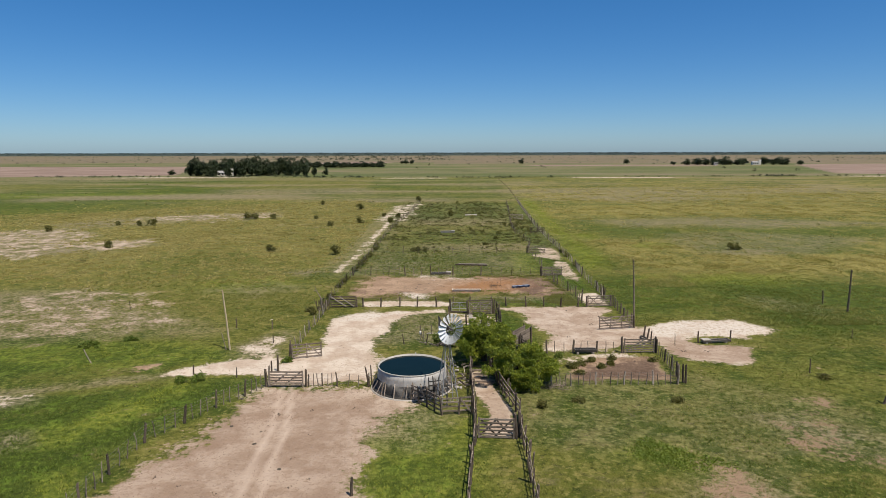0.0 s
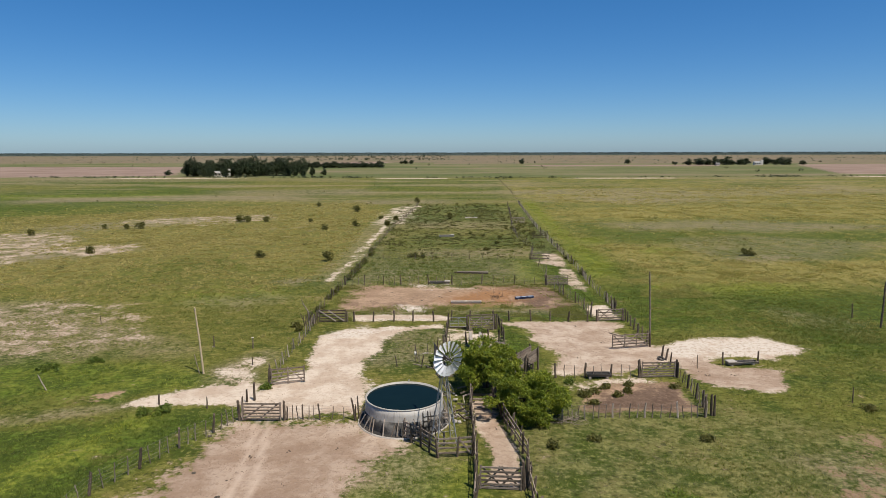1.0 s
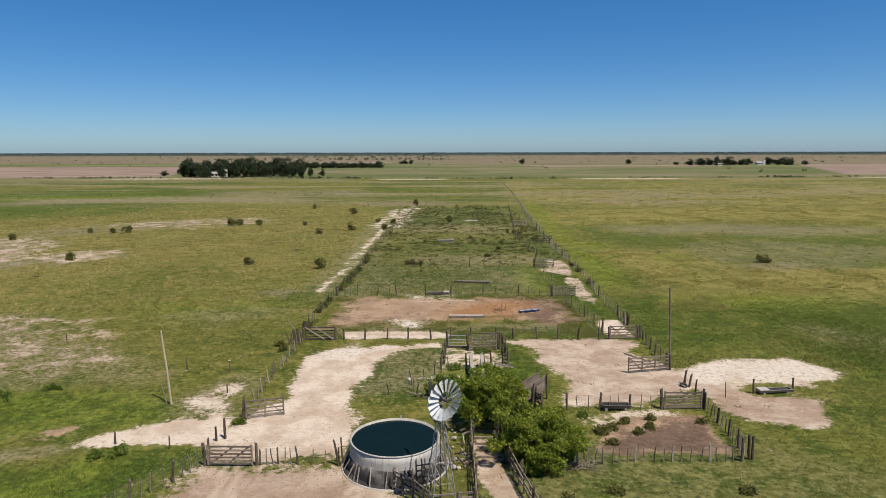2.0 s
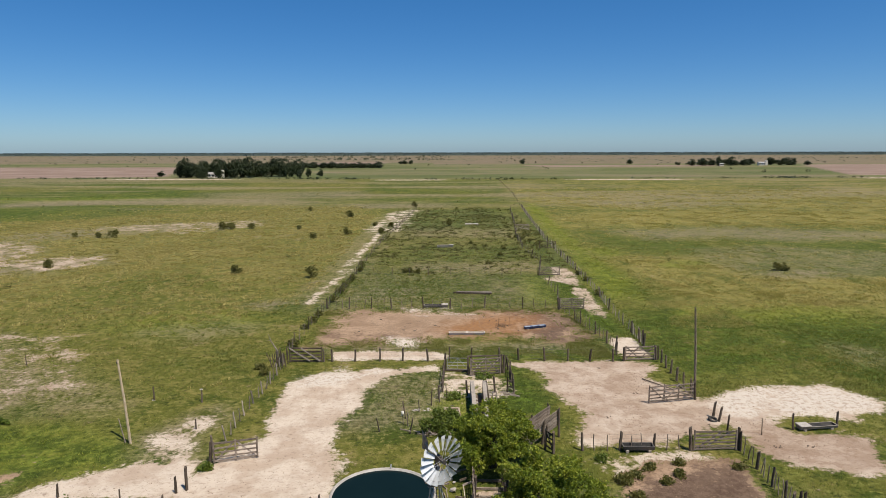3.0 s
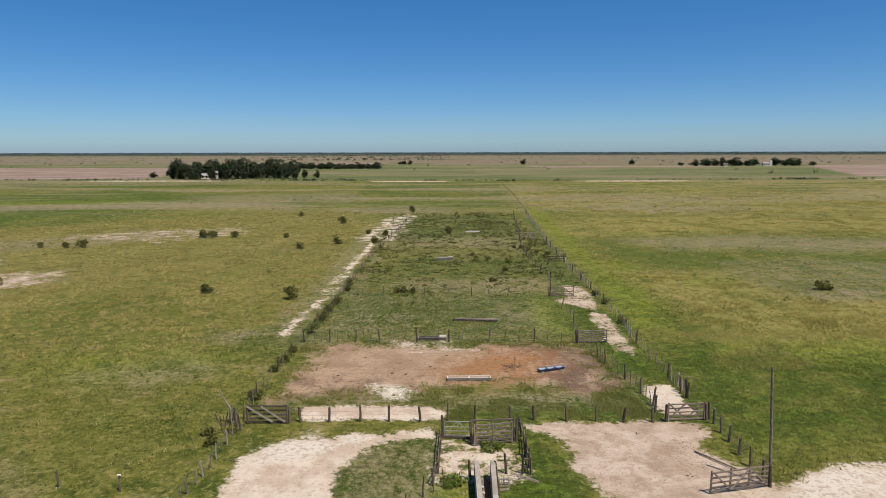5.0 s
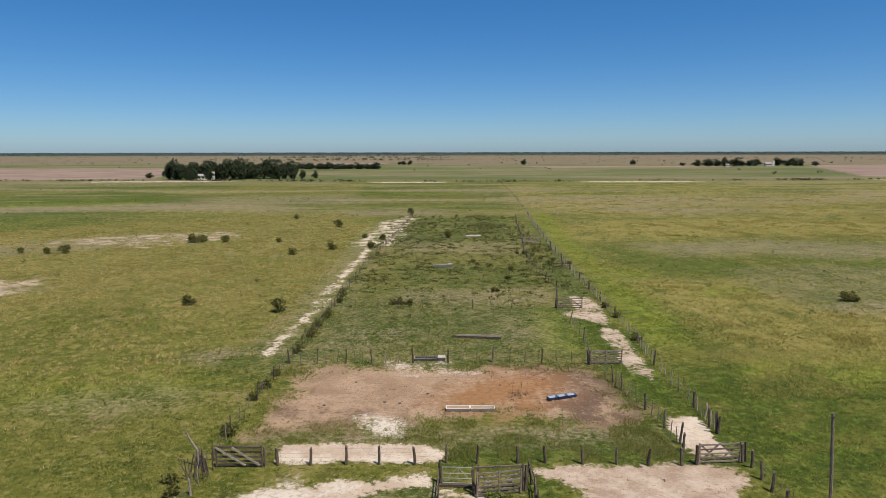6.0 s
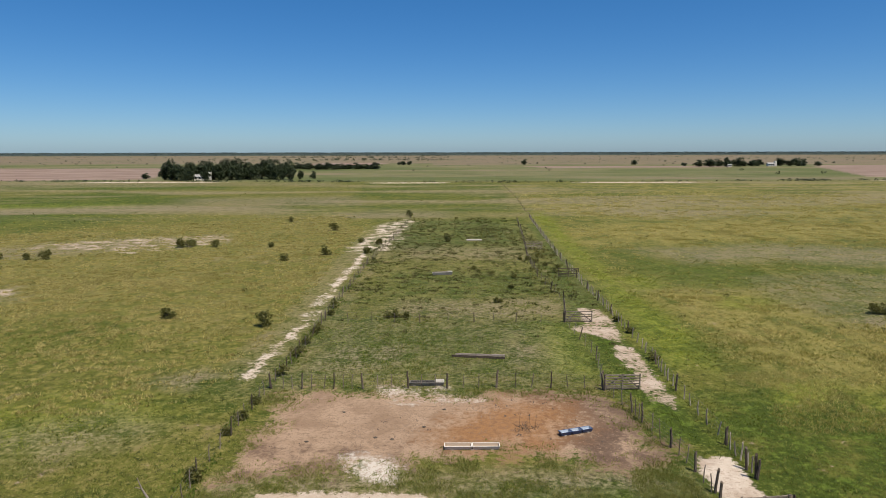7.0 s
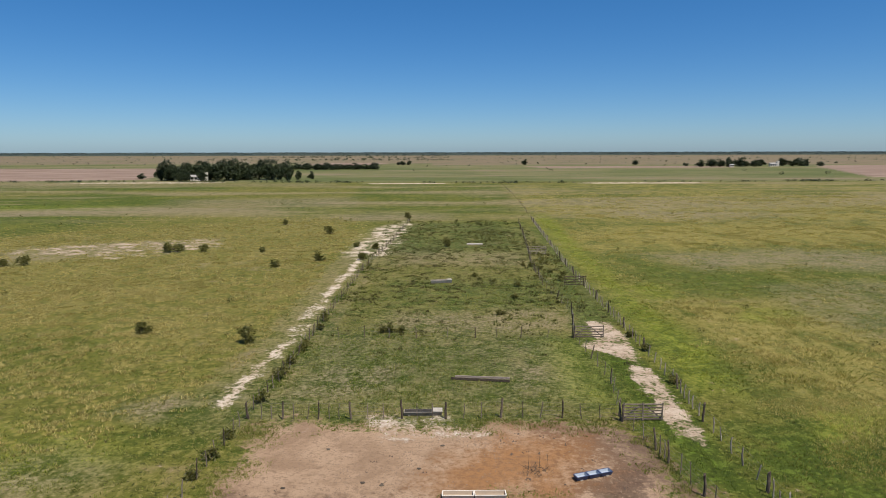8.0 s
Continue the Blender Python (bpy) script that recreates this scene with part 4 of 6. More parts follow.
blades("tussock_grass", TUSSOCK_BLADE, "straw-tipped tussock grass of the grazed field", tuss, np.random.default_rng(6).uniform(0.12, 0.26, len(tuss)), 0.042, 16, 0.14, 1.3, 7)
tall = scatter(260000, 23.2, 180, 62, 330, lambda p, s: open_turf(p, s) * np.clip(s["drift"] * 1.5 - 0.5, 0, 1) * (1 - 0.9 * s["worn"]) * (0.18 + 0.82 * s["straw"]) * (1 - 0.8 * s["lush"]) * (1 - 0.7 * s["vivid"]) * (0.14 + 0.86 * patchy(p, 0.55, -0.12, 0.16, 9)) * (0.3 + 0.7 * patchy(p, 0.13, -0.2, 0.2, 19)), 8, 0.45)
blades("tall_grass", TALL_BLADE, "tall straw-coloured seeding grass", tall, np.random.default_rng(9).uniform(0.14, 0.32, len(tall)) * (0.6 + 0.6 * patchy(tall, 0.55, -0.05, 0.4, 9)), 0.042, 14, 0.24, 1.7, 10)
bright = scatter(120000, -30, 46, 28, 235, lambda p, s: open_turf(p, s) * np.clip(s["vivid"] * 1.5 - 0.4, 0, 1) * (0.25 + 0.75 * patchy(p, 0.5, -0.3, 0.2, 51)), 52, 0.5)
blades("weedy_grass", VIVID_BLADE, "bright yellow-green weedy grass", bright, np.random.default_rng(53).uniform(0.05, 0.13, len(bright)), 0.028, 9, 0.14, 1.9, 54)
meadow = scatter(62000, -45, 62, 62, 150, lambda p, s: open_turf(p, s) * np.where(p[:, 0] > 20, 1 - 0.5 * np.clip((p[:, 1] - 80) / 30, 0, 1), np.where(p[:, 0] > -11, (p[:, 1] > 88) * 0.9, (p[:, 1] < 110) * 0.45)) * (0.3 + 0.7 * patchy(p, 0.3, -0.25, 0.3, 23)), 24, 0.4)
blades("meadow_grass", TURF_BLADE, "ankle-high grass of the paddock and the field edge", meadow, np.random.default_rng(25).uniform(0.08, 0.20, len(meadow)), 0.038, 6, 0.12, 1.5, 26)
weeds = scatter(5000, -10, 24, 100, 216, lambda p, s: open_turf(p, s) * (0.15 + 0.85 * patchy(p, 0.28, -0.1, 0.4, 11)) * np.clip((p[:, 1] - 96) / 40, 0.12, 1), 11)
blades("dark_weeds", WEED_BLADE, "dark dry weeds in the long paddock", weeds, np.random.default_rng(12).uniform(0.10, 0.34, len(weeds)), 0.06, 14, 0.22, 1.5, 13)
fence_line = [(-12.0, 71.0), (-12.1, 75.0), (-11.9, 80.5), (-11.5, 89.2), (-10.8, 98.0), (-10.6, 108.2), (-10.3, 116.2), (-10.0, 126.0), (-9.4, 145.3)]
fringe = scatter(8000, -15, -8, 70, 145, lambda p, s: np.clip(near_line(p, fence_line, 0.9) / 0.5, 0, 1) * patchy(p, 0.4, -0.1, 0.35, 71), 72, 0.5)
blades("fence_weeds", LUSH_BLADE, "rank green weeds along the paddock fence", fringe, np.random.default_rng(73).uniform(0.06, 0.22, len(fringe)), 0.045, 9, 0.14, 1.0, 74)
straw_tufts = scatter(16000, 24, 62, 62, 92, lambda p, s: open_turf(p, s) * np.clip(patchy(p, 0.22, 0.12, 0.3, 75) * 1.2, 0, 1) * np.clip((p[:, 1] - 62) / 14, 0.1, 1), 76)
blades("straw_tufts", TALL_BLADE, "pale dry grass patches in the green field", straw_tufts, np.random.default_rng(77).uniform(0.08, 0.18, len(straw_tufts)), 0.03, 9, 0.2, 1.5, 78)
lot_tufts = scatter(60000, -11, 16.6, 70.7, 88.6, lambda p, s: (np.clip(1 - np.abs(s["red"] - 0.30) * 1.6, 0, 1) * 0.5 + np.clip((76.4 - p[:, 1]) / 3, 0, 1) * (p[:, 0] > 1.5) * 0.9 + np.clip((75.0 - p[:, 1]) / 3, 0, 1) * 0.5) * patchy(p, 0.8, -0.2, 0.3, 14) * np.clip(1.2 - 2 * s["bare"] - 1.5 * s["pale"], 0, 1), 15)
blades("lot_grass", TURF_BLADE, "clumpy green grass at the edges of the feed lot", lot_tufts, np.random.default_rng(17).uniform(0.06, 0.15, len(lot_tufts)), 0.03, 7, 0.12, 1.3, 16)


def clods(name, label, places, sizes, material, seed):
    """Crumbs of earth, each an uneven flattened pyramid, in one mesh."""
    rnd = np.random.default_rng(seed)
    n = len(places)
    turn = rnd.uniform(0, math.tau, n)
    co = np.zeros((n, 4, 3))
    for k in range(3):
        a = turn + k * math.tau / 3 + rnd.uniform(-0.4, 0.4, n)
        co[:, k, 0], co[:, k, 1] = places[:, 0] + sizes * np.cos(a), places[:, 1] + sizes * np.sin(a)
        co[:, k, 2] = -0.05
    co[:, 3, :2] = places + rnd.normal(0, 0.2, (n, 2)) * sizes[:, None]
    co[:, 3, 2] = sizes * rnd.uniform(0.25, 0.6, n) + 0.02
    first = (np.arange(n) * 4)[:, None]
    loops = np.concatenate([first + (0, 1, 3), first + (1, 2, 3), first + (2, 0, 3)], 1)
    me = bpy.data.meshes.new(name)
    me.vertices.add(4 * n)
    me.vertices.foreach_set("co", co.ravel())
    me.loops.add(9 * n)
    me.loops.foreach_set("vertex_index", loops.ravel())
    me.polygons.add(3 * n)
    me.polygons.foreach_set("loop_start", np.arange(3 * n) * 3)
    me.materials.append(material)
    me.update(calc_edges=True)
    tagged(new(name, me), label, "earth", "", "stuff")


crumbs = scatter(110000, -18, 34, 28, 89, lambda p, s: (0.12 + 0.88 * np.maximum(s["brown"], s["red"])) * np.clip(np.maximum(s["bare"], s["red"]) * 2 - 1, 0, 1) * (0.1 + 0.9 * patchy(p, 0.35, 0.0, 0.4, 17)), 18)
clods("earth_clods", "trampled clods of dry earth on bare ground", crumbs, np.random.default_rng(19).uniform(0.02, 0.085, len(crumbs)), CLOD, 20)
pats = scatter(1100, -18, 34, 28, 108, lambda p, s: np.clip(np.maximum(s["bare"] * (0.15 + 0.85 * s["brown"]), s["red"]) * 1.6 - 0.6, 0, 1) * (0.25 + 0.75 * patchy(p, 0.3, 0.0, 0.4, 61)), 62)
pat_rnd = np.random.default_rng(63)
heaps = np.concatenate([pats + pat_rnd.normal(0, 0.10, pats.shape) for _ in range(4)])
clods("dung_pats", "dark dried cattle dung on the trampled ground", heaps, pat_rnd.uniform(0.04, 0.15, len(heaps)), DUNG, 64)


# ---- trees and shrubs ----
def leaves(blobs, count, size, seed, floor=0.05):
    """A crown: leaves scattered over and inside rounded clumps (x, y, z, radius across, radius up)."""
    rnd = np.random.default_rng(seed)
    blobs = np.asarray(blobs, float)
    pick = rnd.choice(len(blobs), count, p=blobs[:, 3] ** 2 / (blobs[:, 3] ** 2).sum())
    d = rnd.normal(0, 1, (count, 3))
    d /= np.linalg.norm(d, axis=1)[:, None]
    reach = rnd.uniform(0.35, 1.0, count) ** 0.45 * rnd.uniform(0.85, 1.18, count)
    b = blobs[pick]
    at = b[:, :3] + d * reach[:, None] * b[:, [3, 3, 4]]
    # shoots that stand out of the clumps
    shoot = rnd.normal(0, 1, (len(blobs) * 14, 3)) + (0, 0, 0.6)
    shoot /= np.linalg.norm(shoot, axis=1)[:, None]
    on = rnd.uniform(0, 1, count) < 0.5
    ray = shoot[pick * 14 + rnd.integers(0, 14, count)]
    far = rnd.uniform(0.75, 1.0 + 0.55 * rnd.uniform(0, 1, count), count)
    at[on] = (b[:, :3] + ray * far[:, None] * b[:, [3, 3, 4]])[on] + rnd.normal(0, size * 0.55, (int(on.sum()), 3))
    at[:, 2] = np.maximum(at[:, 2], floor)
    u = rnd.normal(0, 1, (count, 3))
    u += 0.5 * d
    u /= np.linalg.norm(u, axis=1)[:, None]
    v = np.cross(u, rnd.normal(0, 1, (count, 3)))
    v /= np.linalg.norm(v, axis=1)[:, None]
    s = (size * rnd.uniform(0.6, 1.4, count))[:, None]
    co = np.stack([at - u * s, at + v * s * 0.45, at + u * s, at - v * s * 0.45], 1)
    me = bpy.data.meshes.new("crown")
    me.vertices.add(4 * count)
    me.vertices.foreach_set("co", co.ravel())
    me.loops.add(4 * count)
    me.loops.foreach_set("vertex_index", np.arange(4 * count))
    me.polygons.add(count)
    me.polygons.foreach_set("loop_start", np.arange(count) * 4)
    me.update(calc_edges=True)
    return me


def clumps(rnd, n, rx, ry, z0, z1, size):
    """Rounded clumps that fill an uneven dome."""
    out = []
    while len(out) < n:
        x, y, z = rnd.uniform(-1, 1), rnd.uniform(-1, 1), rnd.uniform(0, 1)
        if x * x + y * y + (z - 0.35) ** 2 * 1.6 < rnd.uniform(0.5, 1.0):
            r = size * rnd.uniform(0.65, 1.3)
            out.append((x * rx, y * ry, z0 + (z1 - z0) * z, r, r * rnd.uniform(0.6, 0.9)))
    return out


def tree(name, label, category, x, y, rx, ry, z0, z1, seed, count, leaf, material, trunk=0.16, size=0.6, group="", stems=1, n=26):
    rnd = random.Random(seed)
    ob = thing(name, x, y, 0, 0, label, category, group)
    blobs = clumps(rnd, n, rx, ry, z0, z1, size)
    bm = bmesh.new()
    for s in range(stems):
        a = s * math.tau / stems + rnd.uniform(0, 1)
        foot = Vector((0.35 * trunk * stems * math.cos(a), 0.35 * trunk * stems * math.sin(a), -0.1))
        fork = Vector((foot.x * 3, foot.y * 3, z0 + 0.25 * (z1 - z0)))
        mid = (foot + fork) / 2 + Vector((rnd.uniform(-1, 1), rnd.uniform(-1, 1), 0)) * trunk
        rod(bm, foot, mid, trunk, trunk * 0.85, 8), rod(bm, mid, fork, trunk * 0.85, trunk * 0.65, 8)
        for bx, by, bz, *_ in rnd.sample(blobs, min(len(blobs), 7)):
            knee = fork.lerp(Vector((bx, by, bz)), 0.5) + Vector((0, 0, -0.1 * (z1 - z0)))
            rod(bm, fork, knee, trunk * 0.45, trunk * 0.3, 6), rod(bm, knee, (bx, by, bz), trunk * 0.3, trunk * 0.1, 5)
    part("trunk", bm, BARK, ob)
    part("crown", leaves(blobs, count, leaf, seed), material, ob)
    return ob


tree("yard_tree", "leafy bright green tree beside the windmill", "tree", 4.4, 51.6, 2.7, 2.6, 0.7, 3.5, 3, 48000, 0.062, TREE_LEAF, 0.15, 0.44, "yard trees", 2, 60)
tree("yard_tree", "wide low leafy green tree beside the cattle alley", "tree", 6.8, 46.2, 2.8, 2.3, 0.35, 3.3, 4, 54000, 0.062, TREE_LEAF, 0.13, 0.44, "yard trees", 3, 64)
tree("yard_tree", "small pale green bushy tree behind the water tank", "tree", 1.7, 56.2, 1.5, 1.1, 0.3, 1.2, 5, 11000, 0.06, LUSH_WEED, 0.06, 0.36, "yard trees", 3, 22)

# shrubs of the grazed field: place, half width, height
SHRUBS = [(-46.0, 165.6, 3.0, 2.4), (-41.1, 165.5, 1.2, 1.4), (-21.3, 190.4, 1.2, 2.4), (-17.6, 155.0, 1.0, 1.6), (-23.8, 149.1, 0.8, 1.2), (-16.4, 107.3, 0.9, 1.7),
          (-28.0, 110.5, 0.9, 1.3), (-65.9, 151.7, 1.2, 1.7), (-68.8, 151.0, 0.6, 1.1), (52.8, 111.0, 1.7, 1.2), (-10.6, 156.0, 0.8, 1.3), (-9.0, 168.0, 0.9, 1.4),
          (-5.0, 222.0, 1.2, 2.0), (-58.5, 116.5, 1.1, 1.4), (-84, 141, 1.0, 1.3), (-74, 152, 0.7, 1.0), (-36, 210, 0.8, 1.5), (-30, 165, 0.6, 1.0), (-13.0, 171, 0.7, 0.9), (4.4, 171.0, 0.9, 2.0)]
for k, (x, y, r, h) in enumerate(SHRUBS):
    tree("field_shrub", "dull green thorny shrub in the dry pasture", "shrub", x, y, r * 0.8, r * 0.7, 0.15, h * 0.85, 60 + k, int(350 + 260 * r * h), 0.13, SHRUB_LEAF, 0.05, 0.36 * h ** 0.5, "field shrubs", 2, 9)
# shrubs grown through the paddock fences
edge_rnd = random.Random(9)
EDGE = [(-11.9, 74.6), (-12.2, 75.2), (-11.9, 80.6), (-11.6, 83.0), (-11.5, 86.0), (-10.9, 92.2), (-10.8, 97.4), (-10.6, 98.6), (-10.5, 101.0), (-10.3, 104.6), (-10.3, 106.2), (-10.1, 112),
        (-10.0, 115.6), (-3.2, 110.6), (-2.4, 110.9), (-1.5, 110.8), (22.0, 104), (21.9, 108.6), (21.4, 95.4), (20.6, 137), (21.6, 141), (19.8, 143), (18.7, 146), (17.9, 148.6), (16.4, 149), (13.6, 133), (-13.2, 68.4), (-12.6, 67.0),
        (10.4, 135), (8.0, 140), (12.4, 126), (9.8, 117.6)]
for k, (x, y) in enumerate(EDGE):
    r = edge_rnd.uniform(0.24, 0.46) * (1.0 + (y > 92) * 0.5)
    tree("fence_shrub", "small dark shrub grown along a fence", "shrub", x, y, r, r * 0.9, 0.1, r * 1.3, 100 + k, 320, 0.10, SHRUB_LEAF, 0.03, 0.28, "fence shrubs", 1, 6)
# low weeds of the yard
for k, (x, y, r, h, lush) in enumerate([(7.6, 41.6, 0.30, 0.5, 0), (10.3, 42.6, 0.4, 0.22, 0),
                                        (-19.0, 46.9, 0.6, 0.4, 1), (-17.8, 47.4, 0.9, 0.4, 1), (-30.4, 56.2, 1.2, 0.3, 1), (-27.6, 57.8, 0.8, 0.3, 1), (17.2, 42.6, 0.4, 0.2, 0), (30.0, 47.0, 0.5, 0.22, 0),
                                        (11.2, 49.8, 0.6, 0.35, 0), (12.1, 50.4, 0.4, 0.3, 0), (13.2, 51.2, 0.3, 0.3, 0), (13.6, 49.6, 0.25, 0.25, 0), (14.6, 50.4, 0.25, 0.25, 0), (15.0, 51.8, 0.3, 0.25, 0), (18.2, 51.2, 0.3, 0.25, 0), (11.6, 48.2, 0.35, 0.25, 0), (10.8, 52.3, 0.4, 0.25, 1), (1.2, 57.2, 0.8, 0.4, 1), (2.6, 62.2, 0.9, 0.3, 1), (4.9, 66.4, 1.1, 0.3, 1), (-11.8, 51.6, 0.4, 0.4, 1)]):
    tree("yard_weed", "bright low weeds on the grass" if lush else "dull clump of low weeds on the grass", "weed", x, y, r, r * 0.8, 0.03, h, 200 + k, int(300 + 500 * r), 0.075, LUSH_WEED if lush else SHRUB_LEAF, 0.012, 0.16 if h < 0.2 else 0.2, "yard weeds", 1, 14)

# groves far off: a few trees built once, then copied
GROVE = [tree("grove_tree", "tall dark tree of a distant farm grove", "tree", 0, 0, 4.8, 4.5, 1.6, 11.3, 300 + k, 3000, 0.50, FAR_LEAF, 0.45, 2.0, "grove trees", 1, 24) for k in range(3)]
grove_rnd = random.Random(21)


def grove_tree(x, y, height, widen=1.0):
    s = height / 12.5 * grove_rnd.uniform(0.78, 1.12)
    copy_thing(grove_rnd.choice(GROVE), pose(x, y, 0, 0, 0, grove_rnd.uniform(0, 360)) @ Matrix.Diagonal((s * widen, s * widen, s, 1)))


for x, y, h in [(-171, 459, 11), (-169, 466, 12), (-166, 456, 13.5), (-160, 466, 12), (-154, 470, 11), (-147, 472, 11), (-141, 462, 13), (-135, 458, 13.5), (-130, 464, 14), (-125, 458, 13.5), (-121, 468, 13),
                (-117, 462, 14), (-112, 470, 14.5), (-109, 476, 15), (-104, 466, 12), (-98, 462, 12), (-93, 464, 11), (-86, 468, 7), (-79, 474, 5), (-138, 474, 14), (-164, 476, 12), (-151.5, 447, 9), (-141.5, 448, 10), (-157, 452, 11)]:
    grove_tree(x, y, h, 1.05)
for k in range(26):
    grove_tree(-146 + 3.6 * k + grove_rnd.uniform(-2, 2), 690 + grove_rnd.uniform(-6, 10), grove_rnd.uniform(5, 7), 2.0)
for x, y, h in [(300, 770, 9), (311, 765, 11), (322, 768, 11), (331, 764, 10), (343, 768, 11), (352, 772, 10), (361, 770, 9), (371, 776, 9), (398, 780, 11), (408, 776, 11), (417, 780, 11), (426, 785, 9), (444, 783, 8),
                (117, 874, 9), (255, 860, 8), (-193, 480, 4.2), (-38, 880, 7), (-30, 886, 6), (-44, 890, 5), (292, 790, 6)]:
    grove_tree(x, y, h * (1.0 if x < 260 else 0.85), 1.35 if 100 < x < 260 else 1.7)
for ob, (x, y, h) in zip(GROVE, ((-150, 463, 1.0), (-128, 472, 1.05), (335, 776, 0.8))):
    ob.matrix_basis = pose(x, y, 0, 0, 0, 40) @ Matrix.Diagonal((h, h, h, 1))


def distant_clumps(name, label, places, sizes, per, material, seed):
    """Far trees and scrub, each a rounded ragged crown of small leaf masses, in one mesh."""
    rnd = np.random.default_rng(seed)
    n = len(places) * per
    at = rnd.normal(0, 1, (n, 3))
    at /= np.linalg.norm(at, axis=1)[:, None]
    at *= rnd.uniform(0.3, 1.0, n)[:, None] ** 0.5
    size = np.repeat(sizes, per)
    wide = np.repeat(rnd.uniform(0.55, 0.95, len(places)), per)
    at = at * np.column_stack([wide, wide, np.full(n, 0.42)]) * size[:, None]
    at[:, 2] += 0.48 * size
    at[:, :2] += np.repeat(places, per, 0)
    u, v = rnd.normal(0, 1, (n, 3)), rnd.normal(0, 1, (n, 3))
    u /= np.linalg.norm(u, axis=1)[:, None]
    v = np.cross(u, v)
    v /= np.linalg.norm(v, axis=1)[:, None]
    s = (size * rnd.uniform(0.55, 1.1, n) * 0.85 / math.sqrt(per))[:, None]
    co = np.stack([at - u * s, at + v * s * 0.8, at + u * s, at - v * s * 0.8], 1)
    co[:, :, 2] = np.maximum(co[:, :, 2], 0)
    me = bpy.data.meshes.new(name)
    me.vertices.add(4 * n)
    me.vertices.foreach_set("co", co.ravel())
    me.loops.add(4 * n)
    me.loops.foreach_set("vertex_index", np.arange(4 * n))
    me.polygons.add(n)
    me.polygons.foreach_set("loop_start", np.arange(n) * 4)
    me.materials.append(material)
    me.update(calc_edges=True)
    tagged(new(name, me), label, "vegetation", "", "stuff")


rnd = np.random.default_rng(31)
d = 440 + 1900 * rnd.uniform(0, 1, 900) ** 0.75
p = np.column_stack([rnd.uniform(-1, 1, 900) * d * 0.85, d])
p = p[(surfaces(p)["plough"] < 0.3) & ((d > 880) | (rnd.uniform(0, 1, 900) < 0.3))]
distant_clumps("far_scrub", "scattered dark scrub on the distant plain", p, rnd.uniform(0.9, 3.2, len(p)), 26, FAR_LEAF, 32)
knots = rnd.uniform(-330, 420, 36)
row = np.column_stack([knots[rnd.integers(0, 36, 330)] + rnd.normal(0, 7, 330), np.zeros(330)])
row[:, 1] = np.interp(row[:, 0], [p[0] for p in FIELD_ROAD], [p[1] for p in FIELD_ROAD]) + rnd.normal(0, 1.4, 330) + 4
distant_clumps("hedge_scrub", "low scrub along a distant field fence", row, rnd.uniform(0.5, 1.9, 330), 20, FAR_LEAF, 33)
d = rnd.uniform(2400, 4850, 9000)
distant_clumps("horizon_woods", "dark woodland along the horizon", np.column_stack([rnd.uniform(-1, 1, 9000) * d * 0.82, d]), rnd.uniform(5, 8.5, 9000) * (0.6 + 0.4 * (d > 3400)), 8, HAZY_HORIZON_LEAF, 34)
belt = np.column_stack([rnd.uniform(-420, 40, 260), 1250 + 420 * np.floor(rnd.uniform(0, 3, 260)) + rnd.normal(0, 10, 260)])
distant_clumps("far_tree_belt", "dark broken belts of trees on the plain", belt, rnd.uniform(2.5, 5.5, 260), 26, FAR_LEAF, 38)
d = rnd.uniform(70, 400, 420)
p = np.column_stack([rnd.uniform(-1, 1, 420) * (25 + d * 0.75), 30 + d])
p = p[(np.maximum.reduce([surfaces(p)[k] for k in ("bare", "red", "pale")]) < 0.3) & ~((p[:, 0] > -12) & (p[:, 0] < 22) & (p[:, 1] < 110))]
q = scatter(1500, -9, 23, 112, 216, lambda p, s: (0.12 + 0.88 * np.clip((p[:, 1] - 130) / 10, 0, 1)) * patchy(p, 0.2, -0.05, 0.3, 81) * np.clip((p[:, 0] + 12.5 - 0.03 * (p[:, 1] - 110)) / 3, 0, 1) * (0.4 + 0.6 * (p[:, 0] > 10)), 82)
distant_clumps("paddock_weeds", "dark bushy weeds crowding the far paddock", q, np.random.default_rng(83).uniform(0.25, 0.95, len(q)), 30, SHRUB_LEAF, 84)
reeds = scatter(380, 14, 25, 122, 172, lambda p, s: np.clip(near_line(p, [(17.6, 124), (18.4, 140), (20.4, 152), (22.0, 170)], 2.4) / 1.2, 0, 1) * patchy(p, 0.3, -0.3, 0.3, 85), 86)
distant_clumps("corridor_reeds", "rank dark reeds choking the upper corridor", reeds, np.random.default_rng(87).uniform(0.35, 1.0, len(reeds)), 26, SHRUB_LEAF, 88)
distant_clumps("low_scrub", "knee-high dark scrub dotted over the pasture", p, np.random.default_rng(36).uniform(0.25, 0.8, len(p)), 26, SHRUB_LEAF, 35)

# a carpet of creeping weed in the grazed lawn
creep = [(13.2 + 1.7 * math.cos(a) * edge_rnd.uniform(0.2, 1.0), 34.9 + 1.5 * math.sin(a) * edge_rnd.uniform(0.2, 1.0), 0.03, edge_rnd.uniform(0.35, 0.7), 0.10) for a in np.linspace(0, math.tau, 40)]
creep += [(15.2 + edge_rnd.gauss(0, 0.7), 33.4 + edge_rnd.gauss(0, 0.6), 0.03, edge_rnd.uniform(0.3, 0.5), 0.10) for _ in range(14)]
carpet = leaves(creep, 7000, 0.055, 77, 0.01)
carpet.materials.append(CREEPER_LEAF)
tagged(new("creeping_weed", carpet), "bright green creeping weed spread over the lawn", "weed", "", "stuff")


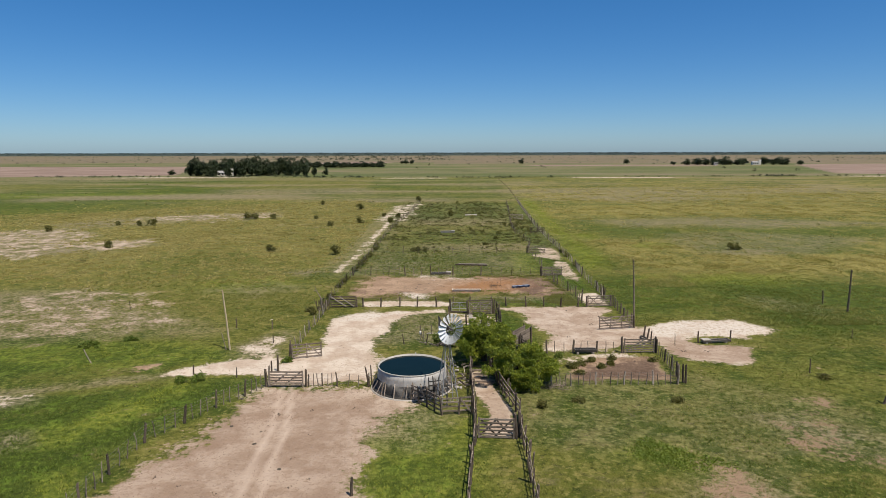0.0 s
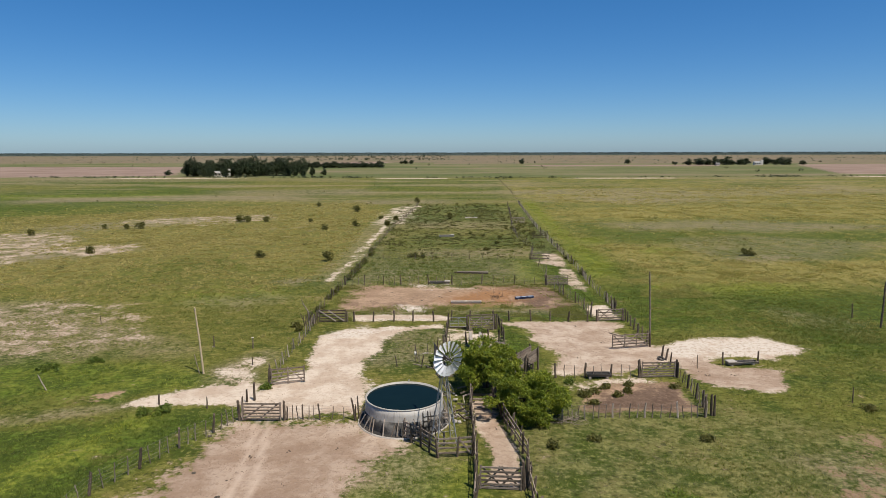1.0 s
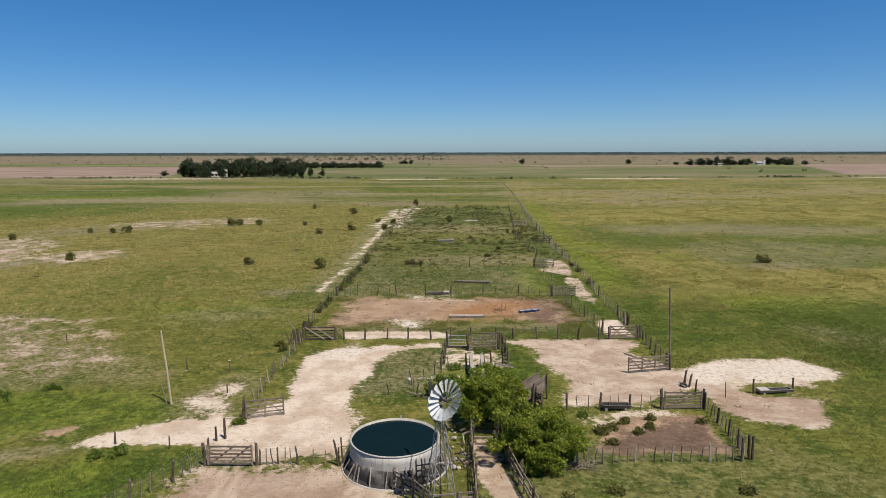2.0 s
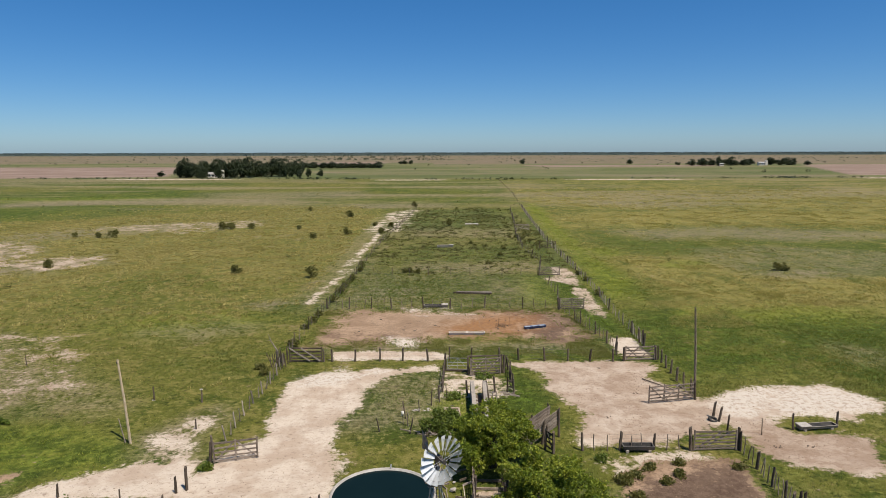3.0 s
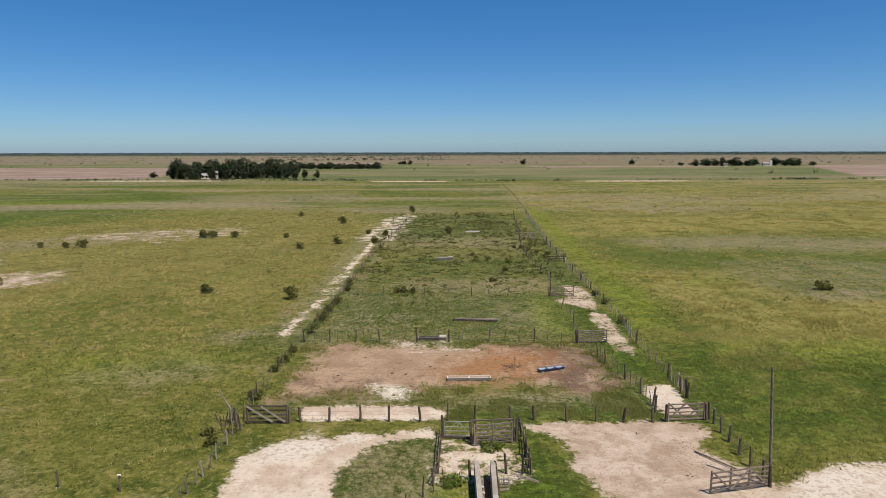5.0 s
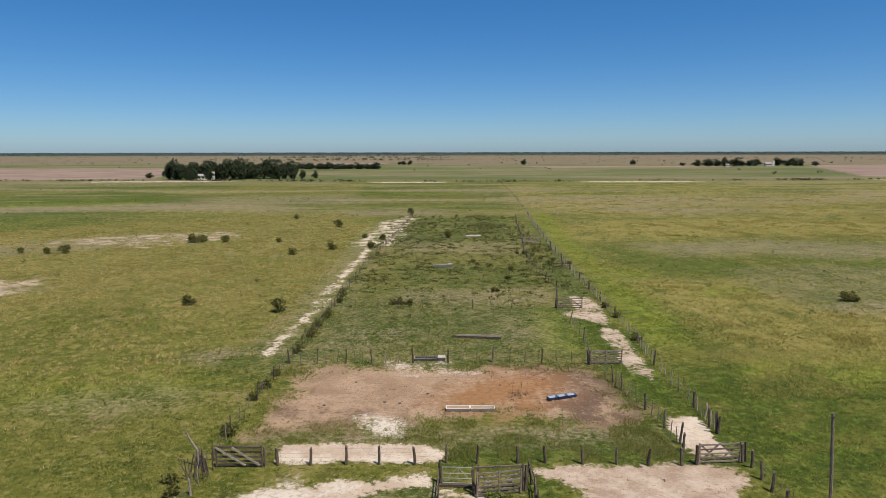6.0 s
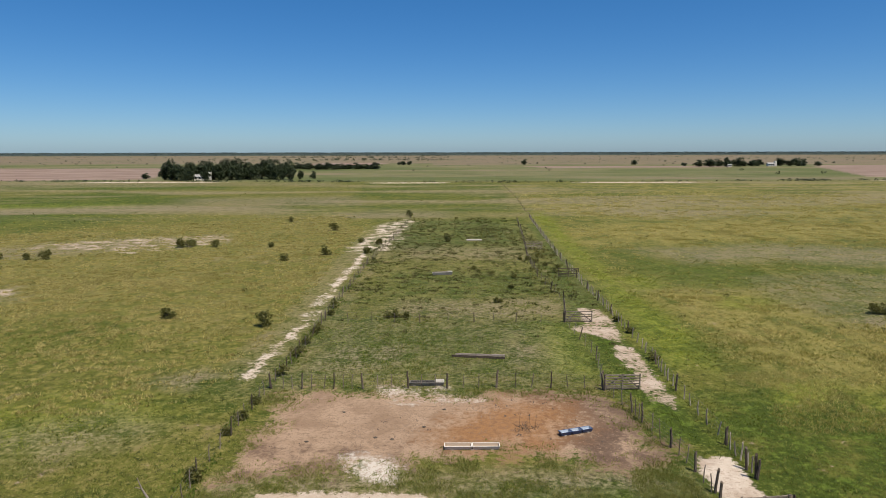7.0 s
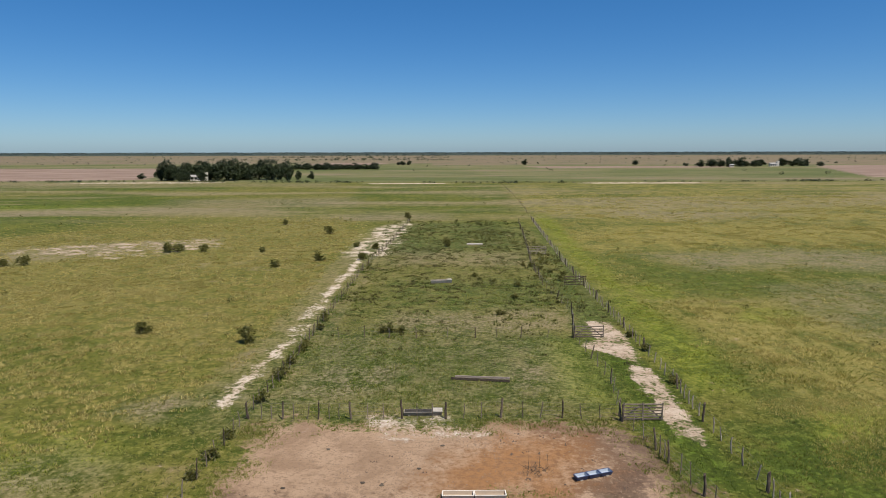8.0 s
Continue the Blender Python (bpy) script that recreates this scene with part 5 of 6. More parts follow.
# ---- water tank ----
def revolve(profile, sides, seed=0, wobble=0.0):
    """A surface of revolution from (radius, z) pairs."""
    rnd = random.Random(seed)
    verts, faces = [], []
    off = [1 + rnd.uniform(-wobble, wobble) for _ in range(sides)]
    for r, z in profile:
        verts += [(r * off[k] * math.cos(k * math.tau / sides), r * off[k] * math.sin(k * math.tau / sides), z) for k in range(sides)]
    for i in range(len(profile) - 1):
        for k in range(sides):
            a, b = i * sides + k, i * sides + (k + 1) % sides
            faces.append((a, b, b + sides, a + sides))
    return mesh_of("ring", verts, faces, None, True)


tank = thing("water_tank", -1.35, 46.0, 0, 0, "round grey water tank with rusty stains, full of dark water", "water tank")
part("wall", revolve([(2.56, 0.78), (2.52, 1.2), (2.50, 1.62), (2.42, 1.62), (2.50, 0.55), (2.55, 0.1)], 72), TANK_SHEET, tank, "stained grey sheet wall")
part("rim", revolve([(2.52, 1.58), (2.535, 1.63), (2.48, 1.66), (2.43, 1.63), (2.43, 1.56)], 72), PALE_CONCRETE, tank, "pale rounded rim")
part("skirt", revolve([(2.66, 0.0), (2.63, 0.4), (2.59, 0.84), (2.54, 0.86)], 72, 3, 0.004), WET_SKIRT, tank, "black damp lower skirt")
# flat black ring filling the gap to the footing, in the tyre material
part("gutter", revolve([(2.64, 0.10), (2.80, 0.07), (2.965, 0.065)], 72), TYRE_RUBBER, tank, "black ring between the skirt and the footing")
part("footing", revolve([(3.04, -0.08), (3.03, 0.07), (2.97, 0.08), (2.96, 0.0)], 72), PALE_CONCRETE, tank, "pale concrete footing ring")
bm = bmesh.new()
bmesh.ops.create_circle(bm, cap_ends=True, segments=72, radius=2.46)
part("water", bm, WATER, tank, "still dark blue water", pose(0, 0, 1.53))
for k in range(34):
    a = math.radians(360 * k / 34 + fence_rnd.uniform(-3, 3))
    t = a + math.radians(fence_rnd.uniform(-3, 5))
    foot = (2.98 * math.cos(a), 2.98 * math.sin(a), 0.08)
    head = (2.66 * math.cos(t), 2.66 * math.sin(t), fence_rnd.uniform(0.78, 1.12))
    plank(tank, foot, head, 0.06, 0.04, PALE_WOOD if k % 3 else GREY_WOOD, "stay", "", (math.cos(a), math.sin(a), 0.2))
bm = bmesh.new()
rod(bm, (0.2, 2.40, 1.68), (0.2, 2.75, 1.68), 0.03), rod(bm, (0.2, 2.75, 1.70), (0.2, 2.8, 0.0), 0.03)
part("inlet_pipe", bm, GALV, tank)

# ---- windmill ----
MILL = (1.18, 42.15)
mill = thing("windmill", MILL[0], MILL[1], 0, 0, "galvanised multi-blade farm windmill on a lattice tower", "windmill")
HUB_Z, TOWER_TOP = 5.6, 5.25
base = [Matrix.Rotation(radians(18), 3, "Z") @ Vector((sx * 0.64, sy * 0.64, 0)) for sx, sy in ((-1, -1), (1, -1), (1, 1), (-1, 1))]
top = [v * 0.10 + Vector((0.0, -0.5, TOWER_TOP)) for v in base]
for b, t in zip(base, top):
    bm = bmesh.new()
    rod(bm, b - Vector((0, 0, 0.1)), t, 0.036, 0.030, 5)
    part("leg", bm, GALV, mill)
levels = [0.0, 0.22, 0.44, 0.64, 0.82, 0.96]
for i in range(1, len(levels)):
    for k in range(4):
        bm = bmesh.new()
        a0, a1 = base[k].lerp(top[k], levels[i - 1]), base[k].lerp(top[k], levels[i])
        b0, b1 = base[(k + 1) % 4].lerp(top[(k + 1) % 4], levels[i - 1]), base[(k + 1) % 4].lerp(top[(k + 1) % 4], levels[i])
        rod(bm, a1, b1, 0.012, sides=4), rod(bm, a0, b1, 0.006, sides=4), rod(bm, b0, a1, 0.006, sides=4)
        part("brace", bm, GALV, mill, "crossed lattice brace")
bm = bmesh.new()
box(bm, -0.45, 0.45, -0.04, 0.04, -0.03, 0.0), box(bm, -0.45, 0.45, 0.24, 0.32, -0.03, 0.0), box(bm, -0.45, 0.45, -0.36, -0.28, -0.03, 0.0)
box(bm, -0.42, -0.36, -0.36, 0.32, 0, 0.03), box(bm, 0.36, 0.42, -0.36, 0.32, 0, 0.03)
part("platform", bm, GREY_WOOD, mill, "weathered board work platform", pose(0, -0.42, 4.55, 0, 0, 18))
bm = bmesh.new()
rod(bm, (0, -0.1, 0), (0, -0.1, 4.9), 0.018, sides=5)
part("pump_rod", bm, DARK_METAL, mill)
bm = bmesh.new()
rod(bm, (0, -0.08, 0), (0, -0.08, 0.85), 0.06, sides=8), rod(bm, (0, -0.08, 0.75), (-0.7, 1.6, 0.75), 0.03), rod(bm, (-0.7, 1.6, 0.75), (-0.9, 2.2, 1.5), 0.03)
part("pump", bm, DARK_METAL, mill)
FACING = -36
head = part("gearbox", bevelled((lambda b: (box(b, -0.10, 0.10, -0.28, 0.22, -0.14, 0.15), box(b, -0.05, 0.05, -0.05, 0.05, -0.5, -0.18), b)[-1])(bmesh.new()), 0.03), DARK_METAL, mill, "dark iron gearbox", pose(0, -0.45, HUB_Z, 0, 0, 36))
R_OUT, R_IN, BLADES = 1.02, 0.42, 18
wheel = part("wheel", (lambda b: (rod(b, (0, 0.12, 0), (0, -0.16, 0), 0.09, sides=10), b)[-1])(bmesh.new()), DARK_METAL, mill, "bladed wind wheel", pose(0, -0.45, HUB_Z, 0, 0, 36) @ pose(0, -0.42, 0))
rims = bmesh.new()
for ring in (0.46, 0.86):
    for k in range(36):
        a, b = k * math.tau / 36, (k + 1) * math.tau / 36
        rod(rims, (ring * math.cos(a), 0.05, ring * math.sin(a)), (ring * math.cos(b), 0.05, ring * math.sin(b)), 0.011, sides=4)
for k in range(6):
    a = k * math.tau / 6 + 0.2
    rod(rims, (0.05 * math.cos(a), 0.05, 0.05 * math.sin(a)), (0.88 * math.cos(a), 0.05, 0.88 * math.sin(a)), 0.012, sides=4)
    rod(rims, (0.05 * math.cos(a + 0.3), -0.14, 0.05 * math.sin(a + 0.3)), (0.86 * math.cos(a), 0.04, 0.86 * math.sin(a)), 0.009, sides=4)
part("wheel_rim", rims, GALV, wheel)
verts, faces, n = [], [], 6
for i in range(n + 1):
    s = i / n
    r = R_IN + (R_OUT - R_IN) * s
    w = 0.060 + 0.098 * s
    twist = radians(30 - 8 * s)
    for j in range(4):
        c = (j / 3 - 0.5) * 2 * w
        dish = 0.18 * w * (1 - (2 * j / 3 - 1) ** 2)
        verts.append((c * math.cos(twist) - dish * math.sin(twist), c * math.sin(twist) + dish * math.cos(twist), r))
for i in range(n):
    for j in range(3):
        k = 4 * i + j
        faces.append((k, k + 1, k + 5, k + 4))
count = len(verts)
verts += [(x, y + 0.006, z) for x, y, z in verts]
faces += [tuple(count + k for k in f[::-1]) for f in faces]
BLADE_MESH = mesh_of("blade", verts, faces, BLADE, True)
for k in range(BLADES):
    part("blade", BLADE_MESH, None, wheel, "", pose(0, 0.02, 0, 0, 360 * k / BLADES + 4, 0))
tail = part("tail", (lambda b: (rod(b, (0, 0.2, 0.05), (0, 1.35, 0.02), 0.022), rod(b, (0, 0.2, -0.12), (0, 1.3, -0.05), 0.016), b)[-1])(bmesh.new()), GALV, mill, "tail boom", pose(0, -0.45, HUB_Z, 0, 0, 36) @ pose(0, 0, 0, 0, 0, -16))
bm = bmesh.new()
made = [bm.verts.new(v) for v in ((0, 0.95, -0.22), (0, 1.75, -0.42), (0, 1.68, 0.0), (0, 1.75, 0.44), (0, 0.95, 0.24))]
bm.faces.new(made)
bmesh.ops.solidify(bm, geom=list(bm.faces), thickness=0.012)
part("vane", bm, plain_material("dull_vane_sheet", (0.24, 0.24, 0.25), 0.5, 0.5, (0.15, 0.14, 0.13)), tail, "dull grey sheet tail vane")


# ---- fences, posts and gates ----
# front yard
wire_fence([(-12.1, 46.0), (-13.15, 44.15), (-14.5, 42.1), (-15.7, 39.6), (-17.0, 36.8), (-17.2, 33.0), (-17.2, 30.0), (-17.2, 26.6)], "wire fence with grey posts and droppers along the dusty yard", 1.15, 3, POSTS, DROPPERS, girth=0.95, lean=4)
farm_gate((-11.9, 45.92), (-9.36, 45.86), "closed grey timber gate into the front yard", 1.2, 6, GREY_WOOD, ((0.05, 0.62), (0.45, 0.98)))
posts = thing("gate_posts", 0, 0, 0, 0, "pair of stout dark gate posts", "post")
for x, y, h, g in ((-12.1, 46.0, 1.35, 1.35), (-11.93, 46.2, 1.5, 1.0), (-9.18, 46.0, 1.3, 1.35)):
    stick(posts, x, y, h, POSTS, "post", 2, g)
wire_fence([(-9.0, 46.05), (-7.98, 46.1), (-6.9, 46.05), (-4.5, 45.9)], "wire fence with thin posts beside the water tank", 1.02, 2, SLIM_POSTS, girth=0.9)
pair = thing("tank_posts", 0, 0, 0, 0, "two leaning dark posts beside the water tank", "post")
stick(pair, -4.55, 45.85, 1.5, POSTS, girth=1.1, tilt=(2, -9)), stick(pair, -4.3, 45.95, 1.6, POSTS, girth=0.8, tilt=(0, -3))
for x, y, h, g, words in ((-12.05, 49.4, 1.25, 1.1, "stout dark post standing alone in the drive"), (-12.5, 49.1, 0.95, 0.9, "short weathered post standing alone in the drive"), (-14.9, 48.0, 0.8, 0.6, "thin leaning stake by the drive"),
                          (-18.5, 48.8, 0.75, 0.9, "short dark stump post by the drive"), (-14.3, 57.0, 0.7, 0.7, "short dark stake in worn grass"), (-33.2, 69.9, 0.9, 0.5, "thin stake in the pasture"),
                          (44.3, 71.0, 1.5, 1.1, "dark lone post in the tall grass"), (29.6, 48.2, 1.1, 0.6, "thin dark stake in the pasture"), (38.8, 57.3, 0.9, 0.5, "thin stake in the pasture"),
                          (21.75, 55.5, 1.1, 0.4, "thin iron stake in the bare yard"), (19.6, 55.6, 1.3, 1.0, "dark post behind the pen gate"), (-3.9, 30.6, 1.0, 1.0, "dark post in the front yard")):
    lone = thing("lone_post", x, y, 0, 0, words, "post", "lone posts")
    stick(lone, 0, 0, h, POSTS, "post", 3, g)
leaner = thing("lone_post", 31.1, 41.9, 0, 0, "thick leaning dark post in the pasture", "post", "lone posts")
stick(leaner, 0, 0, 1.6, POSTS, girth=1.2, tilt=(0, 18))
for x, y, words in ((-19.1, 61.9, "short post with a pale insulator foot in the pasture"), (-15.5, 61.4, "short post with a white insulator cap in the pasture")):
    peg = thing("insulator_post", x, y, 0, 0, words, "post", "insulator posts")
    stick(peg, 0, 0, 1.05, SLIM_POSTS, girth=0.9)
    bm = bmesh.new()
    box(bm, -0.11, 0.11, -0.04, 0.04, 0.98, 1.05) if x > -18 else box(bm, -0.14, 0.06, -0.05, 0.05, -0.02, 0.07)
    part("insulator", bevelled(bm, 0.02), WHITE, peg, "white insulator")
white_post = thing("white_stake", -27.9, 51.6, 0, 0, "white painted leaning stake in the grass", "stake")
stick(white_post, 0, 0, 1.3, PALE_DROPPERS, "stake", girth=2.0, tilt=(0, -22))

# open leaf of the drive gate and the fence that runs on from it
farm_gate((-11.6, 52.3), (-9.25, 53.0), "open sagging timber gate beside the drive", 1.25, 5, GREY_WOOD, ((0.02, 0.5), (0.97, 0.5)), (0, 0.5, 1), brace_wood=PALE_WOOD)
posts = thing("gate_posts", 0, 0, 0, 0, "two dark hinge posts of the drive gate", "post")
stick(posts, -11.85, 52.4, 1.35, POSTS, girth=1.2), stick(posts, -11.65, 52.65, 1.55, POSTS, girth=0.9)
wire_fence([(-11.8, 55.1), (-11.8, 57.1), (-11.77, 59.0), (-11.76, 61.2), (-11.6, 63.0), (-11.55, 65.1), (-11.5, 67.0), (-11.6, 69.6)], "wire fence with crooked grey posts beside the drive", 1.05, 1, PALE_POSTS, girth=0.95, lean=6)
snag = thing("dead_tree_post", -12.2, 70.2, 0, 0, "crooked dead branch standing as a fence post", "post")
bm = bmesh.new()
rod(bm, (0, 0, -0.1), (-0.05, 0, 1.1), 0.09, 0.07), rod(bm, (-0.05, 0, 1.1), (-0.55, 0.1, 1.9), 0.07, 0.04), rod(bm, (-0.55, 0.1, 1.9), (-0.75, 0.1, 2.5), 0.04, 0.015), rod(bm, (-0.55, 0.1, 1.9), (-0.95, 0.2, 1.95), 0.03, 0.01), rod(bm, (0, 0, 0.9), (0.3, -0.1, 1.3), 0.04, 0.02)
part("branch", bm, PALE_WOOD, snag)
heap = thing("brush_heap", -11.9, 69.6, 0, 0, "tangle of old posts and dead branches at the lot corner", "brushwood")
for k in range(16):
    stick(heap, fence_rnd.uniform(-0.6, 0.7), fence_rnd.uniform(-0.9, 0.9), fence_rnd.uniform(0.9, 1.5), SLIM_POSTS, "branch", 14, 0.7)

# feed lot front fence
farm_gate((-11.2, 70.25), (-8.45, 70.2), "closed dark timber gate with two pale diagonal boards", 1.3, 5, DARK_WOOD, (), (0, 1), width=0.13)
lot_gate = bpy.data.objects[scene.collection.objects[-1].name].parent
for a, b in ((1.75, 0.0), (2.6, 1.0)):
    plank(lot_gate, (a, -0.09, 0.15), (b, -0.09, 1.28), 0.12, 0.03, PALE_WOOD, "brace", "pale diagonal board", (0, 0.001, 1))
wire_fence([(-8.3, 70.3), (-7.6, 70.4), (-5.65, 70.38), (-3.56, 70.4), (-1.6, 70.4), (0.53, 70.36), (2.4, 70.5), (4.22, 70.41), (6.65, 70.37), (8.3, 70.34), (10.5, 70.2), (12.49, 70.14), (14.32, 70.0), (16.3, 69.95), (17.2, 70.0)],
           "wire fence with stout dark posts along the feed lot", 1.12, 0, POSTS, wires=4, girth=1.15, lean=2)
farm_gate((17.35, 70.1), (19.95, 70.3), "closed grey timber gate of the cattle corridor", 1.25, 5, GREY_WOOD, ((0, 0.5), (1, 0.5), (0.5, 0), (0.5, 1)), (0, 1))
posts = thing("gate_posts", 0, 0, 0, 0, "dark posts of the corridor gate", "post")
for x, y, h in ((17.25, 70.1, 1.2), (17.3, 72.8, 1.4), (20.1, 70.3, 1.25), (20.3, 70.4, 1.2)):
    stick(posts, x, y, h, POSTS, girth=1.2)
wire_fence([(20.31, 69.6), (20.2, 68.2), (20.1, 66.9), (19.95, 65.2), (19.95, 63.75), (19.85, 62.2), (19.9, 61.4)], "wire fence with stout dark posts beside the bare yard", 1.15, 0, POSTS, girth=1.05)
farm_gate((19.75, 61.45), (16.3, 60.7), "open grey timber gate standing in the bare yard", 1.25, 5, GREY_WOOD, ((0.0, 0.33), (0.66, 0.33), (0.66, 1.0)), (0, 0.33, 0.66, 1))
lying = thing("fallen_pole", 0, 0, 0, 0, "dark fallen pole lying in the grass", "pole")
bm = bmesh.new()
rod(bm, (17.4, 65.6, 0.06), (18.95, 63.2, 0.08), 0.05, 0.04)
part("pole", bm, DARK_WOOD, lying)
pair = thing("tyre_posts", 0, 0, 0, 0, "two dark posts leaning together with a tyre at the foot", "post")
stick(pair, 19.83, 58.3, 1.10, POSTS, girth=1.2, tilt=(4, 5)), stick(pair, 19.95, 57.6, 1.0, POSTS, girth=1.2, tilt=(0, 6))
verts, faces = [], []
for i in range(20):
    for j in range(8):
        a, b = i * math.tau / 20, j * math.tau / 8
        r = 0.24 + 0.08 * math.cos(b)
        verts.append((r * math.cos(a), r * math.sin(a), 0.08 + 0.08 * math.sin(b)))
        faces.append((i * 8 + j, ((i + 1) % 20) * 8 + j, ((i + 1) % 20) * 8 + (j + 1) % 8, i * 8 + (j + 1) % 8))
part("tyre", mesh_of("tyre", verts, faces, TYRE_RUBBER, True), None, pair, "old black tyre", pose(19.6, 57.8, 0, 18, 0, 30))

# small pen
wire_fence([(9.95, 53.55), (12.2, 53.6), (14.28, 53.63), (16.4, 53.45)], "wire fence with dark posts along the small pen", 1.08, 2, POSTS, wires=4, girth=1.1)
farm_gate((16.55, 53.4), (19.15, 53.45), "closed pale grey timber gate of the small pen", 1.25, 6, GREY_WOOD, ((0.05, 0.7), (0.2, 0.95)), (0, 1), brace_wood=PALE_WOOD)
posts = thing("gate_posts", 0, 0, 0, 0, "two thick dark posts of the pen gate", "post")
stick(posts, 16.42, 53.42, 1.4, POSTS, girth=1.5), stick(posts, 19.32, 53.45, 1.4, POSTS, girth=1.5)
wire_fence([(19.35, 53.3), (19.25, 51.1), (19.1, 49.2), (18.95, 47.6), (18.45, 46.0)], "wire fence with dark posts down the side of the small pen", 1.15, 3, POSTS, girth=1.0)
posts = thing("corner_posts", 0, 0, 0, 0, "cluster of three heavy grey corner posts of the pen", "post")
for x, y, h in ((18.42, 45.95, 1.55), (18.9, 46.15, 1.5), (19.05, 46.1, 1.45)):
    stick(posts, x, y, h, POSTS, girth=1.1)
wire_fence([(8.9, 45.7), (10.42, 45.75), (12.3, 45.95), (14.4, 45.92), (16.55, 45.88), (18.4, 45.93)], "wire fence with droppers along the pen foot", 1.05, 3, PALE_POSTS, wires=4, girth=1.0)
branches = thing("brush_pile", 9.4, 45.4, 0, 0, "pile of dead grey branches beside the tree", "brushwood")
bm = bmesh.new()
for k in range(70):
    a, l = fence_rnd.uniform(0, math.tau), fence_rnd.uniform(0.4, 1.1)
    p = Vector((fence_rnd.gauss(0, 0.4), fence_rnd.gauss(0, 0.3), fence_rnd.uniform(0.03, 0.4)))
    rod(bm, p, p + Vector((l * math.cos(a), l * math.sin(a), fence_rnd.uniform(-0.15, 0.25))), 0.014, 0.006, 4)
part("twigs", bm, GREY_WOOD, branches)

# paddock fences
wire_fence(between([(-11.6, 71.0), (-11.8, 75.0), (-11.6, 80.5), (-11.2, 89.2), (-10.5, 98.0), (-10.4, 108.2), (-10.1, 116.2), (-9.8, 126.0), (-9.2, 145.3), (-6.8, 175.0), (-4.4, 215.4)], 5.2), "long wire fence with thin posts along the paddock", 1.2, 2, SLIM_POSTS, wires=4, girth=0.85, lean=5)
wire_fence([(-11.0, 89.0), (-8.6, 88.95), (-6.1, 88.9), (-3.8, 88.9), (-0.2, 88.9), (2.9, 88.8), (6.8, 89.0), (11.1, 88.8), (15.1, 88.3)], "wire fence between the feed lot and the paddock", 1.25, 2, SLIM_POSTS, wires=4, girth=1.3)
wire_fence([(-10.2, 109.6), (-5.0, 109.0), (0.3, 108.8), (6.2, 108.6), (10.8, 108.5), (16.0, 108.4)], "thin wire fence across the paddock", 1.1, 1, SLIM_POSTS, wires=3, girth=0.8)
wire_fence([(17.1, 71.7), (17.1, 75.1), (16.85, 78.3), (16.2, 82.0), (16.05, 83.8), (15.2, 88.1)], "wire fence of the cattle corridor beside the feed lot", 1.3, 2, SLIM_POSTS, girth=1.3, lean=4)
wire_fence(between([(15.2, 89.0), (16.4, 95.4), (16.3, 101.8), (16.1, 108.2), (18.0, 118.2), (17.6, 125.3), (17.2, 134.0), (18.0, 150), (19.2, 161), (22, 190), (24, 212)], 6.4), "wire fence of the cattle corridor beside the paddock", 1.3, 2, SLIM_POSTS, wires=4, girth=1.35, lean=4)
wire_fence(between([(20.35, 74.2), (20.5, 78.6), (20.8, 88.0), (21.3, 94.2), (21.8, 104.0), (22.2, 112), (22.5, 125.2), (23.6, 149.6), (26, 185), (28.4, 218.6)], 7.0), "long wire fence with bleached droppers beside the tall grass", 1.2, 5, SLIM_POSTS, PALE_DROPPERS, 4, 1.5, thick=1.9)
wire_fence(between([(28.4, 218.6), (33.9, 292.8), (39.8, 407.8)], 11.0), "distant wire fence between two fields", 1.2, 1, SLIM_POSTS, wires=2)
posts = thing("corner_posts", 0, 0, 0, 0, "two dark braced posts of the corridor fence", "post")
stick(posts, 20.3, 74.3, 1.5, POSTS, girth=1.2), stick(posts, 20.25, 75.3, 1.35, POSTS, girth=1.1)
farm_gate((15.25, 88.25), (18.0, 88.2), "weathered grey timber gate across the corridor", 1.25, 6, GREY_WOOD, ((0, 0.5), (1, 0.5)), (0, 0.5, 1))
farm_gate((16.1, 108.4), (19.1, 108.3), "weathered grey timber gate of the upper corridor", 1.25, 5, GREY_WOOD, ((0, 0.5), (1, 0.5)), (0, 1))
farm_gate((20.3, 133.9), (23.3, 133.9), "dark timber gate of the upper corridor", 1.3, 4, DARK_WOOD, ((0, 1),), (0, 0.5, 1))
farm_gate((19.2, 161.3), (22.4, 161.2), "distant pale timber gate of the upper corridor", 1.4, 5, PALE_WOOD, ((0, 1),), (0, 0.5, 1))

# ---- poles ----
def pole(x, y, height, lean, wood, label, r=0.10, brace=False):
    ob = thing("utility_pole", x, y, 0, 0, label, "pole", "timber poles")
    top_at = Vector((lean[0], lean[1], height))
    bm = bmesh.new()
    mid = top_at * 0.5 + Vector((0.03, 0, 0))
    rod(bm, (0, 0, -0.2), mid, r, r * 0.85, 9), rod(bm, mid, top_at, r * 0.85, r * 0.68, 9)
    part("shaft", bm, wood, ob)
    bm = bmesh.new()
    rod(bm, top_at + Vector((0.0, -0.07, -0.22)), top_at + Vector((0.0, -0.13, -0.10)), 0.03)
    part("insulator", bm, DARK_METAL, ob)
    if brace:
        bm = bmesh.new()
        rod(bm, (-0.35, 0.1, -0.1), (-0.75, 0.25, 1.5), 0.035, 0.03)
        part("stub", bm, GREY_WOOD, ob, "thin grey stub stake")
    return ob


